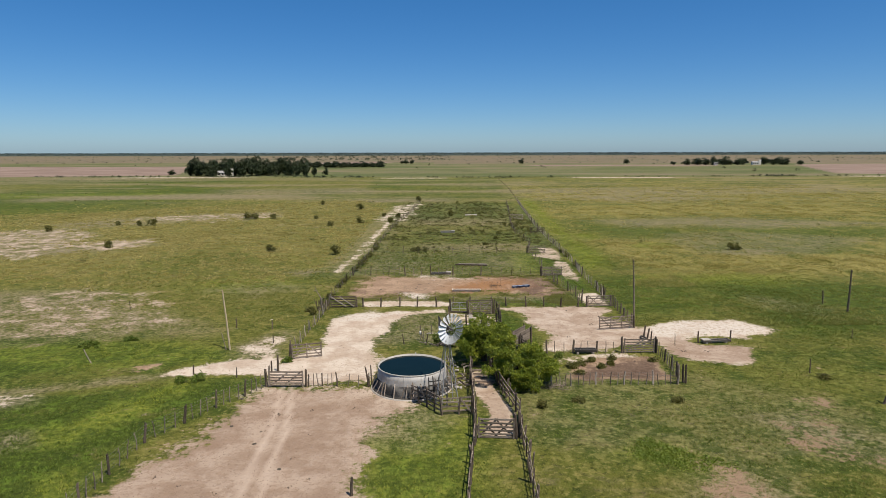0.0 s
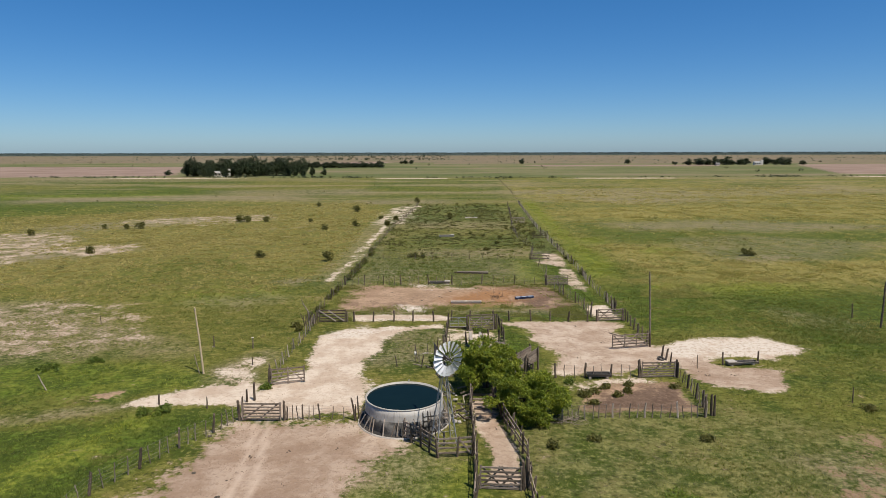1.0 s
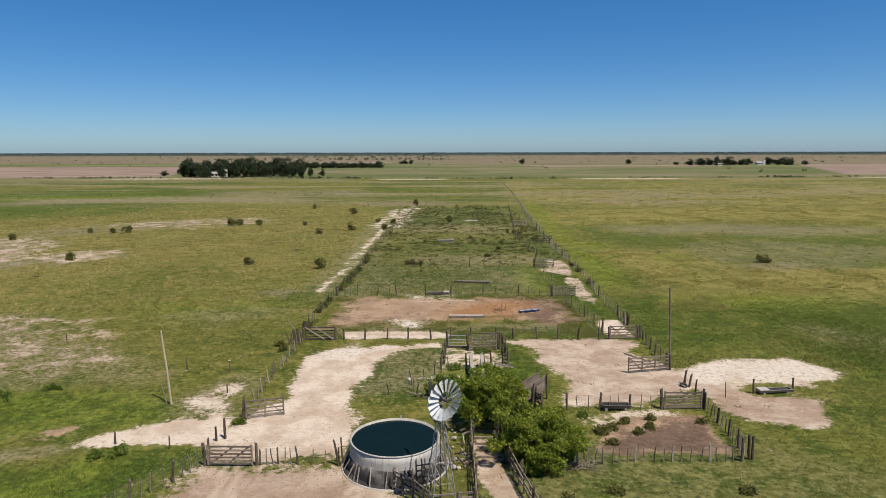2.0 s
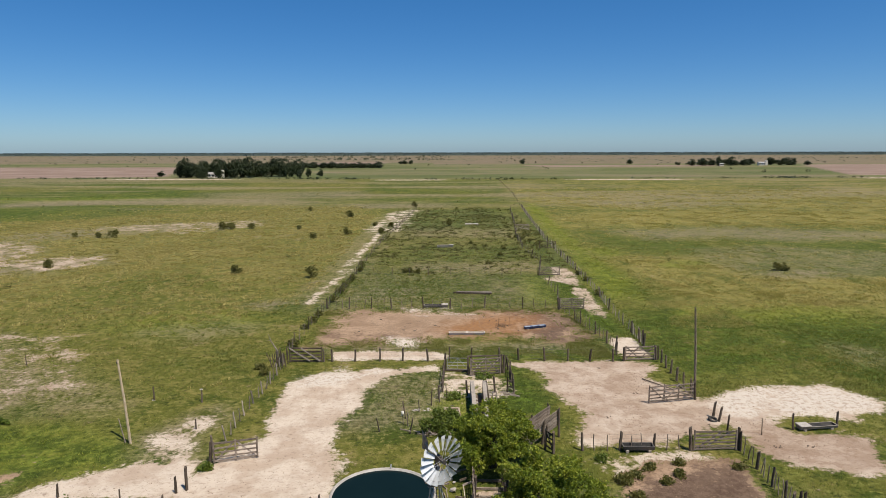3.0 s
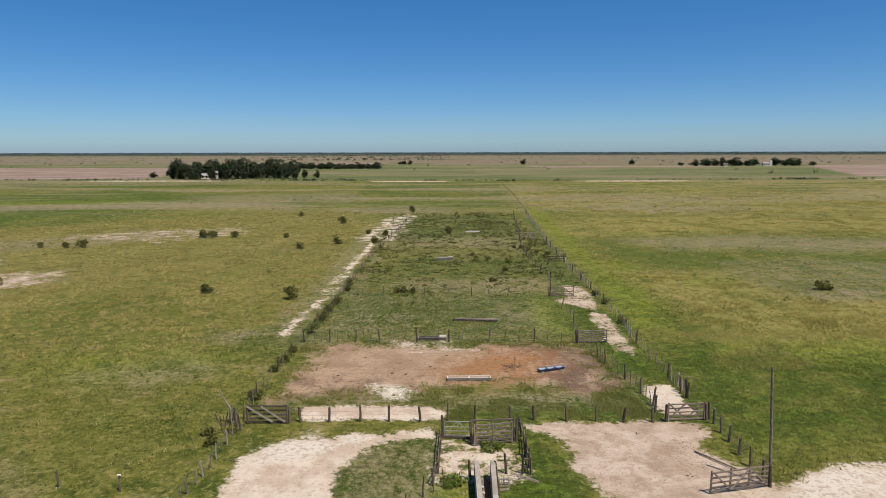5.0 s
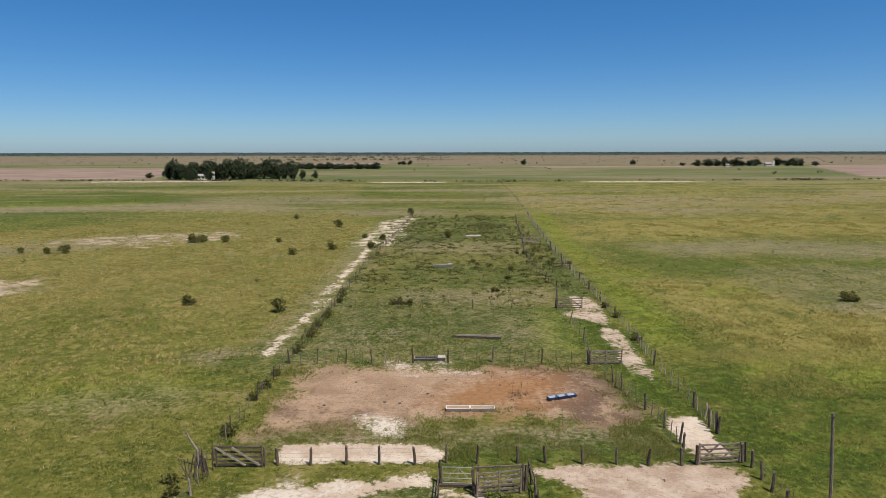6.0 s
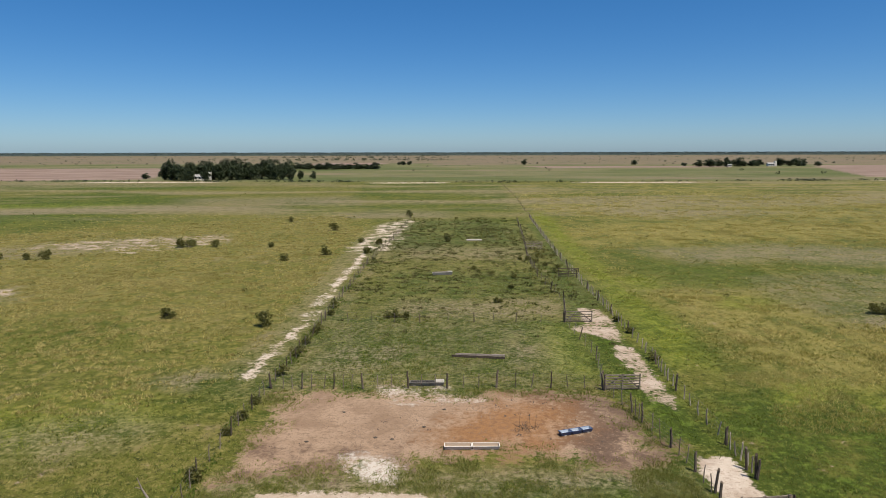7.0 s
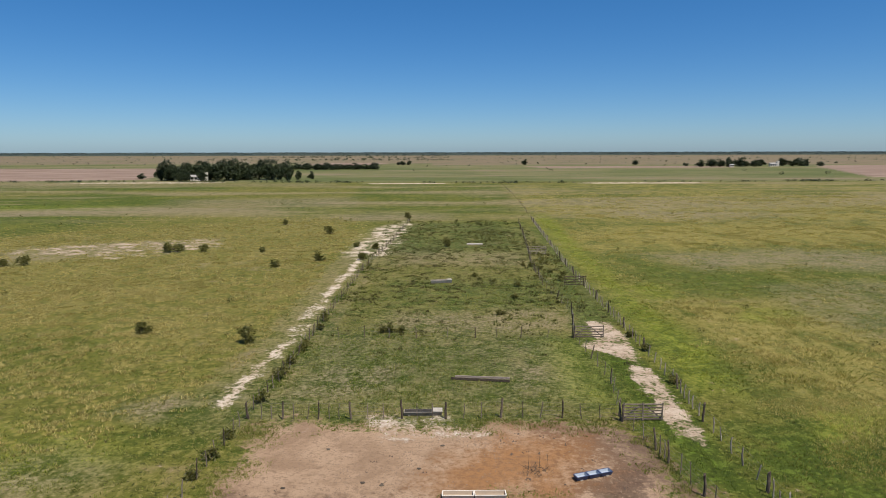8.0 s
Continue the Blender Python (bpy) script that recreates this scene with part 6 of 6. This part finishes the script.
pole(-17.6, 55.0, 5.35, (-0.40, 0.0), POLE_WOOD, "tall leaning bare timber pole in lush grass", 0.085, True)
pole(19.9, 61.5, 6.75, (-0.25, 0.2), GREY_WOOD, "tall dark timber pole beside the yard gate", 0.09)
pole(44.7, 67.2, 4.6, (0.05, 0.0), DARK_WOOD, "dark timber pole in the tall grass", 0.11)

# ---- cattle alley ----
ALLEY_L = [(1.9, 27.0), (2.0, 30.0), (2.25, 32.4), (2.55, 35.2), (2.75, 37.1), (2.95, 41.0), (3.03, 45.1), (3.15, 50.0)]
ALLEY_R = [(5.2, 27.0), (5.3, 30.3), (5.55, 33.9), (5.55, 36.9), (5.85, 40.2), (5.45, 42.6), (5.08, 45.1), (4.75, 49.6)]
for line, words in ((ALLEY_L, "rough close-set post and rail fence of the cattle alley, tank side"), (ALLEY_R, "rough close-set post and rail fence of the cattle alley, tree side")):
    ob = thing("alley_fence", 0, 0, 0, 0, words, "fence", "cattle alley fences")
    pts = between(line, 0.8)
    for k, (x, y) in enumerate(pts):
        near = y < 37.5
        stick(ob, x, y, (1.2 if near else 1.3) * fence_rnd.uniform(0.85, 1.12), SLIM_POSTS if k % 3 else POSTS, "post", 5, 0.85 if k % 3 else 1.15)
    for (x, y), (u, v) in zip(line, line[1:]):
        for z in ((0.45, 0.95) if y < 36 else (0.4, 0.75, 1.1)):
            plank(ob, (x, y, z + fence_rnd.uniform(-0.05, 0.05)), (u, v, z + fence_rnd.uniform(-0.05, 0.05)), 0.11 if y > 36 else 0.05, 0.04, GREY_WOOD)
farm_gate((2.95, 37.05), (5.1, 36.85), "closed grey timber gate of the cattle alley with crossed braces", 1.3, 6, GREY_WOOD, ((0.0, 0.55), (0.55, 0.0), (0.45, 1.0), (1.0, 0.45)), (0, 1), brace_wood=DARK_WOOD, width=0.11)
posts = thing("gate_posts", 0, 0, 0, 0, "stout posts of the alley gate", "post")
for x, y in ((2.8, 37.1), (5.25, 36.95), (5.45, 37.2)):
    stick(posts, x, y, 1.6, POSTS, girth=1.4)
steps = thing("alley_crossbars", 0, 0, 0, 0, "row of timber crossbars on the alley floor", "timber")
for k in range(5):
    plank(steps, (3.3, 46.6 + 0.85 * k, 0.09), (4.8, 46.5 + 0.85 * k, 0.09), 0.12, 0.10, GREY_WOOD, "crossbar", "", (0, 0.001, 1))

# rail fence round the foot of the windmill
ob = thing("rail_fence", 0, 0, 0, 0, "grey post and rail fence round the windmill foot", "fence")
CORNERS = [(-1.3, 43.05), (-0.2, 42.0), (0.8, 40.55), (1.9, 40.65), (2.8, 40.8)]
for x, y in between(CORNERS, 0.95):
    stick(ob, x, y, 1.25 * fence_rnd.uniform(0.95, 1.15), POSTS, "post", 2, 0.95)
for (x, y), (u, v) in zip(CORNERS, CORNERS[1:]):
    for z in (0.28, 0.58, 0.88, 1.14):
        plank(ob, (x, y, z), (u, v, z), 0.10, 0.04, GREY_WOOD)
plank(ob, (2.7, 40.7, 0.2), (2.0, 40.6, 1.15), 0.10, 0.04, GREY_WOOD, "brace", "", (0, 0.001, 1))
ob = thing("timber_hurdle", 0, 0, 0, 0, "short slatted timber hurdle standing at the tank wall", "hurdle")
for z in (0.4, 0.75, 1.1, 1.4):
    plank(ob, (-0.1, 43.0, z), (0.75, 43.25, z), 0.08, 0.03, DARK_WOOD)
for x in (-0.05, 0.3, 0.7):
    stick(ob, x, 43.1, 1.7, SLIM_POSTS, "post", 2, 0.8)

# scrap heap between the windmill and the alley
heap = thing("scrap_heap", 2.1, 47.2, 0, 0, "untidy heap of old timber and rubble under the tree", "scrap")
for k in range(30):
    x, y, a, l = fence_rnd.uniform(-0.8, 0.7), fence_rnd.uniform(-2.3, 3.2), fence_rnd.uniform(0, math.pi), fence_rnd.uniform(0.5, 1.5)
    z = fence_rnd.uniform(0.06, 0.5)
    plank(heap, (x, y, z), (x + l * math.cos(a) * 0.6, y + l * math.sin(a), z + fence_rnd.uniform(-0.05, 0.3)), 0.10, 0.04, fence_rnd.choice((GREY_WOOD, DARK_WOOD, PALE_WOOD)), "board")


def stone(seed, r):
    rnd2 = random.Random(seed)
    bm = bmesh.new()
    bmesh.ops.create_icosphere(bm, subdivisions=1, radius=r)
    for v in bm.verts:
        v.co *= rnd2.uniform(0.7, 1.25)
        v.co.z *= 0.65
    return bm


for k in range(12):
    part("stone", stone(k, fence_rnd.uniform(0.08, 0.2)), PALE_CONCRETE, heap, "", pose(fence_rnd.uniform(-0.7, 0.7), fence_rnd.uniform(-2, 3), 0.12))
for gx0, gy0, words in ((0.3, 59.8, "scatter of white rubble on the grass"), (1.3, 56.5, "heap of white rubble and broken concrete near the tree"), (5.9, 62.5, "broken white rubble by the race")):
    rub = thing("rubble", gx0, gy0, 0, 0, words, "rubble", "rubble heaps")
    for k in range(14):
        part("stone", stone(40 + k, fence_rnd.uniform(0.04, 0.11)), PALE_CONCRETE, rub, "", pose(fence_rnd.gauss(0, 0.42), fence_rnd.gauss(0, 0.22), 0.02, 0, 0, fence_rnd.uniform(0, 360)) @ Matrix.Diagonal((1.5, 0.8, 0.6, 1)))
wire_fence([(2.0, 61.6), (0.88, 60.65), (-0.83, 58.4), (-0.44, 56.0), (-2.4, 56.4)], "derelict wire with thin crooked posts behind the tank", 1.1, 1, SLIM_POSTS, wires=2, girth=0.8, lean=9, skip=(3,))
can = thing("white_container", -1.0, 57.6, 0, 0, "white plastic container hung on a thin stake", "container")
stick(can, 0.05, 0, 1.2, DROPPERS, "stake")
part("can", revolve([(0.0, 0.55), (0.09, 0.56), (0.10, 0.82), (0.04, 0.90), (0.0, 0.91)], 10), WHITE, can)
junk = thing("scrap_heap", 1.2, 55.9, 0, 0, "low heap of dark brushwood and broken boards near the tree", "scrap")
for k in range(26):
    x, y, a, l = fence_rnd.gauss(0, 0.6), fence_rnd.gauss(0, 0.35), fence_rnd.uniform(0, math.pi), fence_rnd.uniform(0.3, 0.9)
    z = fence_rnd.uniform(0.04, 0.3)
    plank(junk, (x, y, z), (x + l * math.cos(a), y + l * math.sin(a) * 0.6, z + fence_rnd.uniform(-0.03, 0.2)), 0.07, 0.04, fence_rnd.choice((GREY_WOOD, DARK_WOOD, DARK_WOOD, PALE_WOOD)), "board")

# ---- concrete race and the forcing pen behind it ----
race = thing("cattle_race", 0, 0, 0, 0, "narrow cattle race between two weathered concrete walls", "cattle race")
for x0, x1, near in ((3.66, 3.86, 53.6), (4.36, 4.76, 54.6)):
    bm = bmesh.new()
    vs = box(bm, -0.14, 0.14, 0, 1, -0.05, 1.1)
    for v in vs:
        v.co.x += x0 + (x1 - x0) * v.co.y
        v.co.y = near + (62.6 - near) * v.co.y
    bmesh.ops.subdivide_edges(bm, edges=[e for e in bm.edges if e.calc_length() > 5], cuts=14)
    for v in bm.verts:
        v.co += Vector((fence_rnd.uniform(-0.012, 0.012), 0, fence_rnd.uniform(-0.015, 0.015)))
    part("wall", bm, CONCRETE, race, "weathered concrete side wall")
# thin dark slab that fills the space between the two walls
bm = bmesh.new()
box(bm, 3.72, 4.5, 54.6, 62.4, -0.04, 0.045)
part("floor", bm, DARK_WOOD, race, "dark floor between the walls")
for k, (x, y) in enumerate(((4.08, 61.5), (4.1, 60.9), (4.05, 60.2), (4.12, 59.6), (4.0, 58.4))):
    part("stone", stone(70 + k, 0.16), PALE_CONCRETE, race, "white limed stone", pose(x, y, 0.08))
posts = thing("race_posts", 0, 0, 0, 0, "dark squared posts at the head of the race", "post")
for x, y, h in ((3.5, 62.5, 1.15), (5.0, 62.5, 1.15), (5.6, 63.1, 1.2), (4.95, 60.8, 1.05)):
    stick(posts, x, y, h, POSTS, girth=1.05)

pen = thing("forcing_pen", 0, 0, 0, 0, "crowding pen of close-set dark posts and rails", "cattle pen")
for line in ([(1.95, 68.2), (1.8, 65.8), (1.72, 63.2), (1.4, 61.8)], [(7.05, 68.8), (7.15, 67.0), (6.95, 65.2)], [(6.5, 63.1), (6.98, 62.9), (7.05, 65.0)]):
    for x, y in between(line, 1.0):
        stick(pen, x, y, 1.1 * fence_rnd.uniform(0.8, 1.15), POSTS, "post", 4, 0.85)
    for (x, y), (u, v) in zip(line, line[1:]):
        for z in (0.45, 0.9):
            plank(pen, (x, y, z), (u, v, z), 0.09, 0.04, DARK_WOOD)
for x, y, h in ((2.0, 68.2, 1.4), (3.8, 67.0, 1.5), (3.98, 67.1, 1.55), (6.5, 67.3, 1.55), (6.66, 67.25, 1.5)):
    stick(pen, x, y, h, POSTS, "post", 1.5, 1.3)
plank(pen, (3.8, 67.05, 1.48), (6.66, 67.25, 1.5), 0.10, 0.08, DARK_WOOD, "head_rail")
farm_gate((3.95, 66.6), (6.4, 67.0), "grey timber gate with pale crossed braces in the crowding pen", 1.4, 6, GREY_WOOD, ((0, 0.5), (0.5, 0.0), (0.5, 1.0), (1.0, 0.5)), (0, 0.5, 1), brace_wood=PALE_WOOD)
tube_gate = thing("tube_gate", 2.15, 68.0, 0, -4, "light grey tubular metal gate of the crowding pen", "gate")
bm = bmesh.new()
for z in (0.12, 0.4, 0.68, 1.05):
    rod(bm, (0, 0, z), (1.7, 0, z), 0.022)
for x in (0, 0.85, 1.7):
    rod(bm, (x, 0, 0.10), (x, 0, 1.07), 0.022)
rod(bm, (0, 0, 0.12), (0.85, 0, 1.05), 0.015), rod(bm, (1.7, 0, 0.12), (0.85, 0, 1.05), 0.015)
part("frame", bm, GALV, tube_gate)
sill = thing("timber_sill", 0, 0, 0, 0, "heavy dark timber lying under the tubular gate", "timber")
plank(sill, (2.0, 67.8, 0.08), (4.0, 67.6, 0.1), 0.14, 0.14, DARK_WOOD, "beam")
scrap = thing("scrap_boards", 0, 0, 0, 0, "grey boards dropped in the grass by the race", "timber")
plank(scrap, (6.0, 63.0, 0.06), (7.3, 62.0, 0.08), 0.12, 0.04, PALE_WOOD, "board", "", (0, 0.3, 1)), plank(scrap, (6.2, 62.4, 0.05), (7.0, 62.6, 0.12), 0.10, 0.04, GREY_WOOD, "board", "", (0, 0.3, 1))
pallet = thing("pallet", 5.25, 61.2, 0, 4, "small pale timber pallet standing on the grass", "pallet")
for k in range(4):
    plank(pallet, (-0.3, 0, 0.1 + 0.2 * k), (0.3, 0, 0.1 + 0.2 * k), 0.09, 0.025, PALE_WOOD, "slat")
for x in (-0.27, 0.0, 0.27):
    plank(pallet, (x, 0.04, 0.0), (x, 0.04, 0.82), 0.08, 0.03, PALE_WOOD, "bearer", "", (1, 0, 0))
well = thing("masonry_box", 2.3, 59.3, 0, 2, "low open box of rendered brick with rusty pipes", "masonry box")
for x0, x1, y0, y1, word in ((-0.55, 0.55, -0.55, -0.43, ""), (-0.55, 0.55, 0.43, 0.55, ""), (-0.55, -0.43, -0.43, 0.43, ""), (0.43, 0.55, -0.43, 0.43, "")):
    bm = bmesh.new()
    box(bm, x0, x1, y0, y1, -0.05, 0.20)
    part("wall", bevelled(bm, 0.02), BRICK, well)
bm = bmesh.new()
box(bm, -0.43, 0.43, -0.43, 0.43, -0.02, 0.06)
part("floor", bm, BRICK, well)
bm = bmesh.new()
rod(bm, (-0.1, 0.1, 0), (-0.08, 0.1, 0.5), 0.03), rod(bm, (-0.08, 0.1, 0.48), (0.1, 0.2, 0.45), 0.03)
part("pipe", bm, DARK_METAL, well)

# ---- loading ramp ----
ramp_thing = thing("loading_ramp", 0, 0, 0, 0, "weathered grey timber cattle loading ramp with plank sides", "loading ramp")
axis = Vector((0.77, 0.638, 0)).normalized()
side = Vector((-axis.y, axis.x, 0))
foot_at = Vector((6.38, 53.5, 0))
LONG = 3.3
for off in (0.0, 0.75):
    o = foot_at + side * off
    for k in range(5):
        z0, z1 = 0.20 + 0.205 * k, 0.88 + 0.205 * k
        plank(ramp_thing, o + Vector((0, 0, z0)), o + axis * LONG + Vector((0, 0, z1)), 0.19, 0.035, GREY_WOOD, "side_board")
    for s, h in ((0.03, 1.2), (0.5, 1.55), (0.98, 1.9)):
        q = o + axis * LONG * s - side * (0.07 if off == 0 else -0.07)
        stick(ramp_thing, q.x, q.y, h, POSTS, "post", 1.5, 1.1)
for k in range(10):
    s = k / 10
    a = foot_at + axis * LONG * s + Vector((0, 0, 0.12 + 0.62 * s))
    plank(ramp_thing, a + side * 0.02, a + side * 0.73, 0.26, 0.04, GREY_WOOD, "floor_board", "", (-axis.x * 0.2, -axis.y * 0.2, 0.01))
wing = [Vector((7.75, 53.75, 0)), Vector((8.15, 53.2, 0))]
for q, h in zip(wing, (1.55, 1.35)):
    stick(ramp_thing, q.x, q.y, h, POSTS, "post", 2, 1.2)
for z in (0.3, 0.6, 0.9, 1.2):
    plank(ramp_thing, wing[0] + Vector((0, 0, z)), wing[1] + Vector((0, 0, z - 0.08)), 0.09, 0.04, DARK_WOOD, "wing_board")
plank(ramp_thing, wing[0] + Vector((0, 0.05, 1.3)), wing[1] + Vector((0, 0.05, 0.1)), 0.09, 0.04, GREY_WOOD, "brace")

# ---- troughs ----
def trough(x, y, rz, length, width, height, label, outside, inside, legs=2, bays=1, lift=0.12, lid=0.0):
    """An open feed trough with thick sloping walls, on legs."""
    ob = thing("trough", x, y, 0, rz, label, "trough", "feed and water troughs")
    t = 0.05
    step = length / bays
    for b in range(bays):
        x0, x1 = b * step + (0.015 if b else 0), (b + 1) * step - (0.015 if b + 1 < bays else 0)
        bm = bmesh.new()
        low, high = lift, lift + height
        outer0 = [(x0 + 0.05, -width * 0.36, low), (x1 - 0.05, -width * 0.36, low), (x1 - 0.05, width * 0.36, low), (x0 + 0.05, width * 0.36, low)]
        outer1 = [(x0, -width / 2, high), (x1, -width / 2, high), (x1, width / 2, high), (x0, width / 2, high)]
        inner1 = [(x0 + t, -width / 2 + t, high), (x1 - t, -width / 2 + t, high), (x1 - t, width / 2 - t, high), (x0 + t, width / 2 - t, high)]
        rings = [[bm.verts.new(v) for v in ring] for ring in (outer0, outer1, inner1)]
        bm.faces.new(rings[0][::-1])
        for r0, r1 in zip(rings, rings[1:]):
            for k in range(4):
                bm.faces.new((r0[k], r0[(k + 1) % 4], r1[(k + 1) % 4], r1[k]))
        basin = part("basin", bm, outside, ob)
        bm = bmesh.new()
        deep = high - height * 0.62
        top_ring = [bm.verts.new((px * 1.0, py, high - 0.005)) for px, py, _ in inner1]
        low_ring = [bm.verts.new((x0 + t + 0.04 if k in (0, 3) else x1 - t - 0.04, (-1 if k < 2 else 1) * width * 0.3, deep)) for k in range(4)]
        for k in range(4):
            bm.faces.new((top_ring[k], low_ring[k], low_ring[(k + 1) % 4], top_ring[(k + 1) % 4]))
        bm.faces.new(low_ring)
        part("lining", bm, inside, basin)
    for k in range(legs):
        bm = bmesh.new()
        lx = length * (0.14 + 0.72 * k / max(1, legs - 1))
        box(bm, lx - 0.09, lx + 0.09, -width * 0.42, width * 0.42, -0.03, lift + 0.02)
        part("leg", bevelled(bm, 0.015), CONCRETE, ob)
    if lid:
        bm = bmesh.new()
        box(bm, length - lid, length + 0.02, -width / 2 - 0.02, width / 2 + 0.02, lift + height + 0.003, lift + height + 0.09)
        part("valve_cover", bevelled(bm, 0.03), PALE_CONCRETE, ob, "pale concrete valve cover")
    return ob


DARK_CONCRETE = plain_material("damp_dark_concrete", (0.10, 0.09, 0.08), 0.85, 0, (0.10, 0.09, 0.08), 5, 0.6, 0.4)
trough(12.3, 53.45, -1, 1.85, 0.62, 0.26, "dark concrete trough on pale feet under the pen fence", DARK_CONCRETE, TYRE_RUBBER, 2, 1, 0.16)
t2 = trough(27.0, 56.5, 187, 2.6, 0.62, 0.20, "long grey trough with a pale valve cover in the bare yard", CONCRETE, TYRE_RUBBER, 2, 1, 0.10, 0.75)
posts = thing("trough_posts", 0, 0, 0, 0, "two dark posts at the ends of the yard trough", "post")
stick(posts, 24.15, 56.25, 1.1, POSTS, girth=1.2), stick(posts, 27.2, 56.6, 1.05, POSTS, girth=1.1)
trough(2.5, 78.35, 0, 3.5, 0.58, 0.24, "long pale two-bay feed trough in the feed lot", WHITE, BRICK, 3, 2, 0.03)
trough(10.15, 80.1, 18, 2.35, 0.50, 0.22, "faded blue three-bay plastic feed trough", BLUE, PALE_BLUE, 2, 3, 0.05)
trough(-0.1, 89.6, 0, 2.75, 0.66, 0.24, "grey concrete trough with pale valve cover by the lot fence", CONCRETE, TYRE_RUBBER, 2, 1, 0.04, 0.75)
log = thing("timber_trough", 3.5, 96.75, 0, -8.5, "long dark hollowed timber trough lying on grass", "trough")
plank(log, (0, -0.18, 0.14), (4.8, -0.18, 0.14), 0.20, 0.06, DARK_WOOD, "side_board"), plank(log, (0.3, 0.18, 0.2), (4.8, 0.18, 0.24), 0.16, 0.08, PALE_WOOD, "side_board"), plank(log, (0, 0, 0.08), (4.8, 0, 0.08), 0.34, 0.06, DARK_WOOD, "floor_board", "", (0, 1, 0.001))
trough(1.6, 135.6, 8, 3.0, 0.8, 0.4, "distant pale concrete trough in the paddock", PALE_CONCRETE, CONCRETE, 2, 1, 0.05, 0.7)
lime = thing("concrete_slab", 10.2, 173.6, 0, 0, "pale concrete slab in the far paddock", "slab")
bm = bmesh.new()
box(bm, -1.6, 1.6, -0.7, 0.7, -0.05, 0.18)
part("slab", bevelled(bm, 0.04), PALE_CONCRETE, lime)
ash = thing("brush_remains", 8.0, 81.2, 0, 0, "low remains of a dead bush in the feed lot", "brushwood")
bm = bmesh.new()
for k in range(60):
    a, l = fence_rnd.uniform(0, math.tau), fence_rnd.uniform(0.2, 0.6)
    p = Vector((fence_rnd.gauss(0, 0.45), fence_rnd.gauss(0, 0.35), 0.02))
    rod(bm, p, p + Vector((l * 0.7 * math.cos(a), l * 0.7 * math.sin(a), fence_rnd.uniform(0.02, 0.3))), 0.012, 0.005, 4)
for x in (-0.35, 0.3, 0.75):
    rod(bm, (x, 0.2, -0.05), (x + 0.03, 0.2, 0.95), 0.012, 0.008, 4)
part("twigs", bm, BARK, ash)
rag = thing("feed_bag", 30.6, 38.2, 0, 25, "crumpled pale blue plastic bag on the grass", "bag")
bm = bmesh.new()
bmesh.ops.create_grid(bm, x_segments=12, y_segments=10, size=0.5)
for v in bm.verts:
    v.co = Vector((v.co.x * 1.1, v.co.y * 0.8, 0.10 + 0.16 * noise.noise((v.co.x * 4, v.co.y * 4, 2)) * (1.2 - abs(v.co.x) - abs(v.co.y))))
bmesh.ops.solidify(bm, geom=list(bm.faces), thickness=0.01)
part("sheet", bm, PALE_BLUE, rag)
for x0, y0 in ((-10.4, 36.5), (-13.2, 43.6), (-8.2, 33.4), (-12.5, 39.0), (-2.0, 80.0), (2.6, 84.6), (-4.6, 84.2), (1.2, 81.6), (-6.4, 79.5), (-0.9, 79.7)):
    dung = thing("dung_pat", x0, y0, 0, 0, "small dark dried dung pat on bare dirt", "dung", "dung pats")
    part("pat", stone(int(x0 * 7 + y0), 0.14), BARK, dung, "", pose(0, 0, 0.02) @ Matrix.Diagonal((1.2, 0.9, 0.45, 1)))

# ---- farmsteads far off ----
def farmhouse(x, y, rz, length, depth, height, label, tank_height=0.0):
    ob = thing("farmhouse", x, y, 0, rz, label, "house", "distant farmhouses")
    bm = bmesh.new()
    box(bm, -length / 2, length / 2, -depth / 2, depth / 2, -0.1, height)
    wall = part("wall", bm, WHITE, ob)
    bm = bmesh.new()
    ridge = height + depth * 0.28
    vs = [bm.verts.new(v) for v in ((-length / 2 - 0.4, -depth / 2 - 0.4, height), (length / 2 + 0.4, -depth / 2 - 0.4, height), (length / 2 + 0.4, 0, ridge), (-length / 2 - 0.4, 0, ridge), (-length / 2 - 0.4, depth / 2 + 0.4, height), (length / 2 + 0.4, depth / 2 + 0.4, height))]
    for f in ((0, 1, 2, 3), (3, 2, 5, 4), (0, 3, 4), (1, 5, 2), (0, 4, 5, 1)):
        bm.faces.new([vs[k] for k in f])
    part("roof", bm, ROOF, ob)
    for k in range(3):
        bm = bmesh.new()
        wx = -length / 2 + length * (k + 0.5) / 3
        box(bm, wx - 0.6, wx + 0.6, -depth / 2 - 0.05, -depth / 2 + 0.05, 0.9, 2.2)
        part("window", bm, DARK_METAL, wall)
    if tank_height:
        bm = bmesh.new()
        box(bm, -1.2, 1.2, -1.2, 1.2, 0, tank_height)
        part("tower", bevelled(bm, 0.1), WHITE, ob, "white water tower", pose(length / 2 + 2, 0, 0))
    return ob


farmhouse(-147, 455, 4, 7, 5, 2.4, "low white farmhouse among dark trees", 5.2)
farmhouse(385, 776, -6, 7, 5, 2.8, "white farmhouse beside a distant grove", 6.0)
farmhouse(330, 758, 0, 4, 3, 2.2, "small pale shed beside a distant grove")
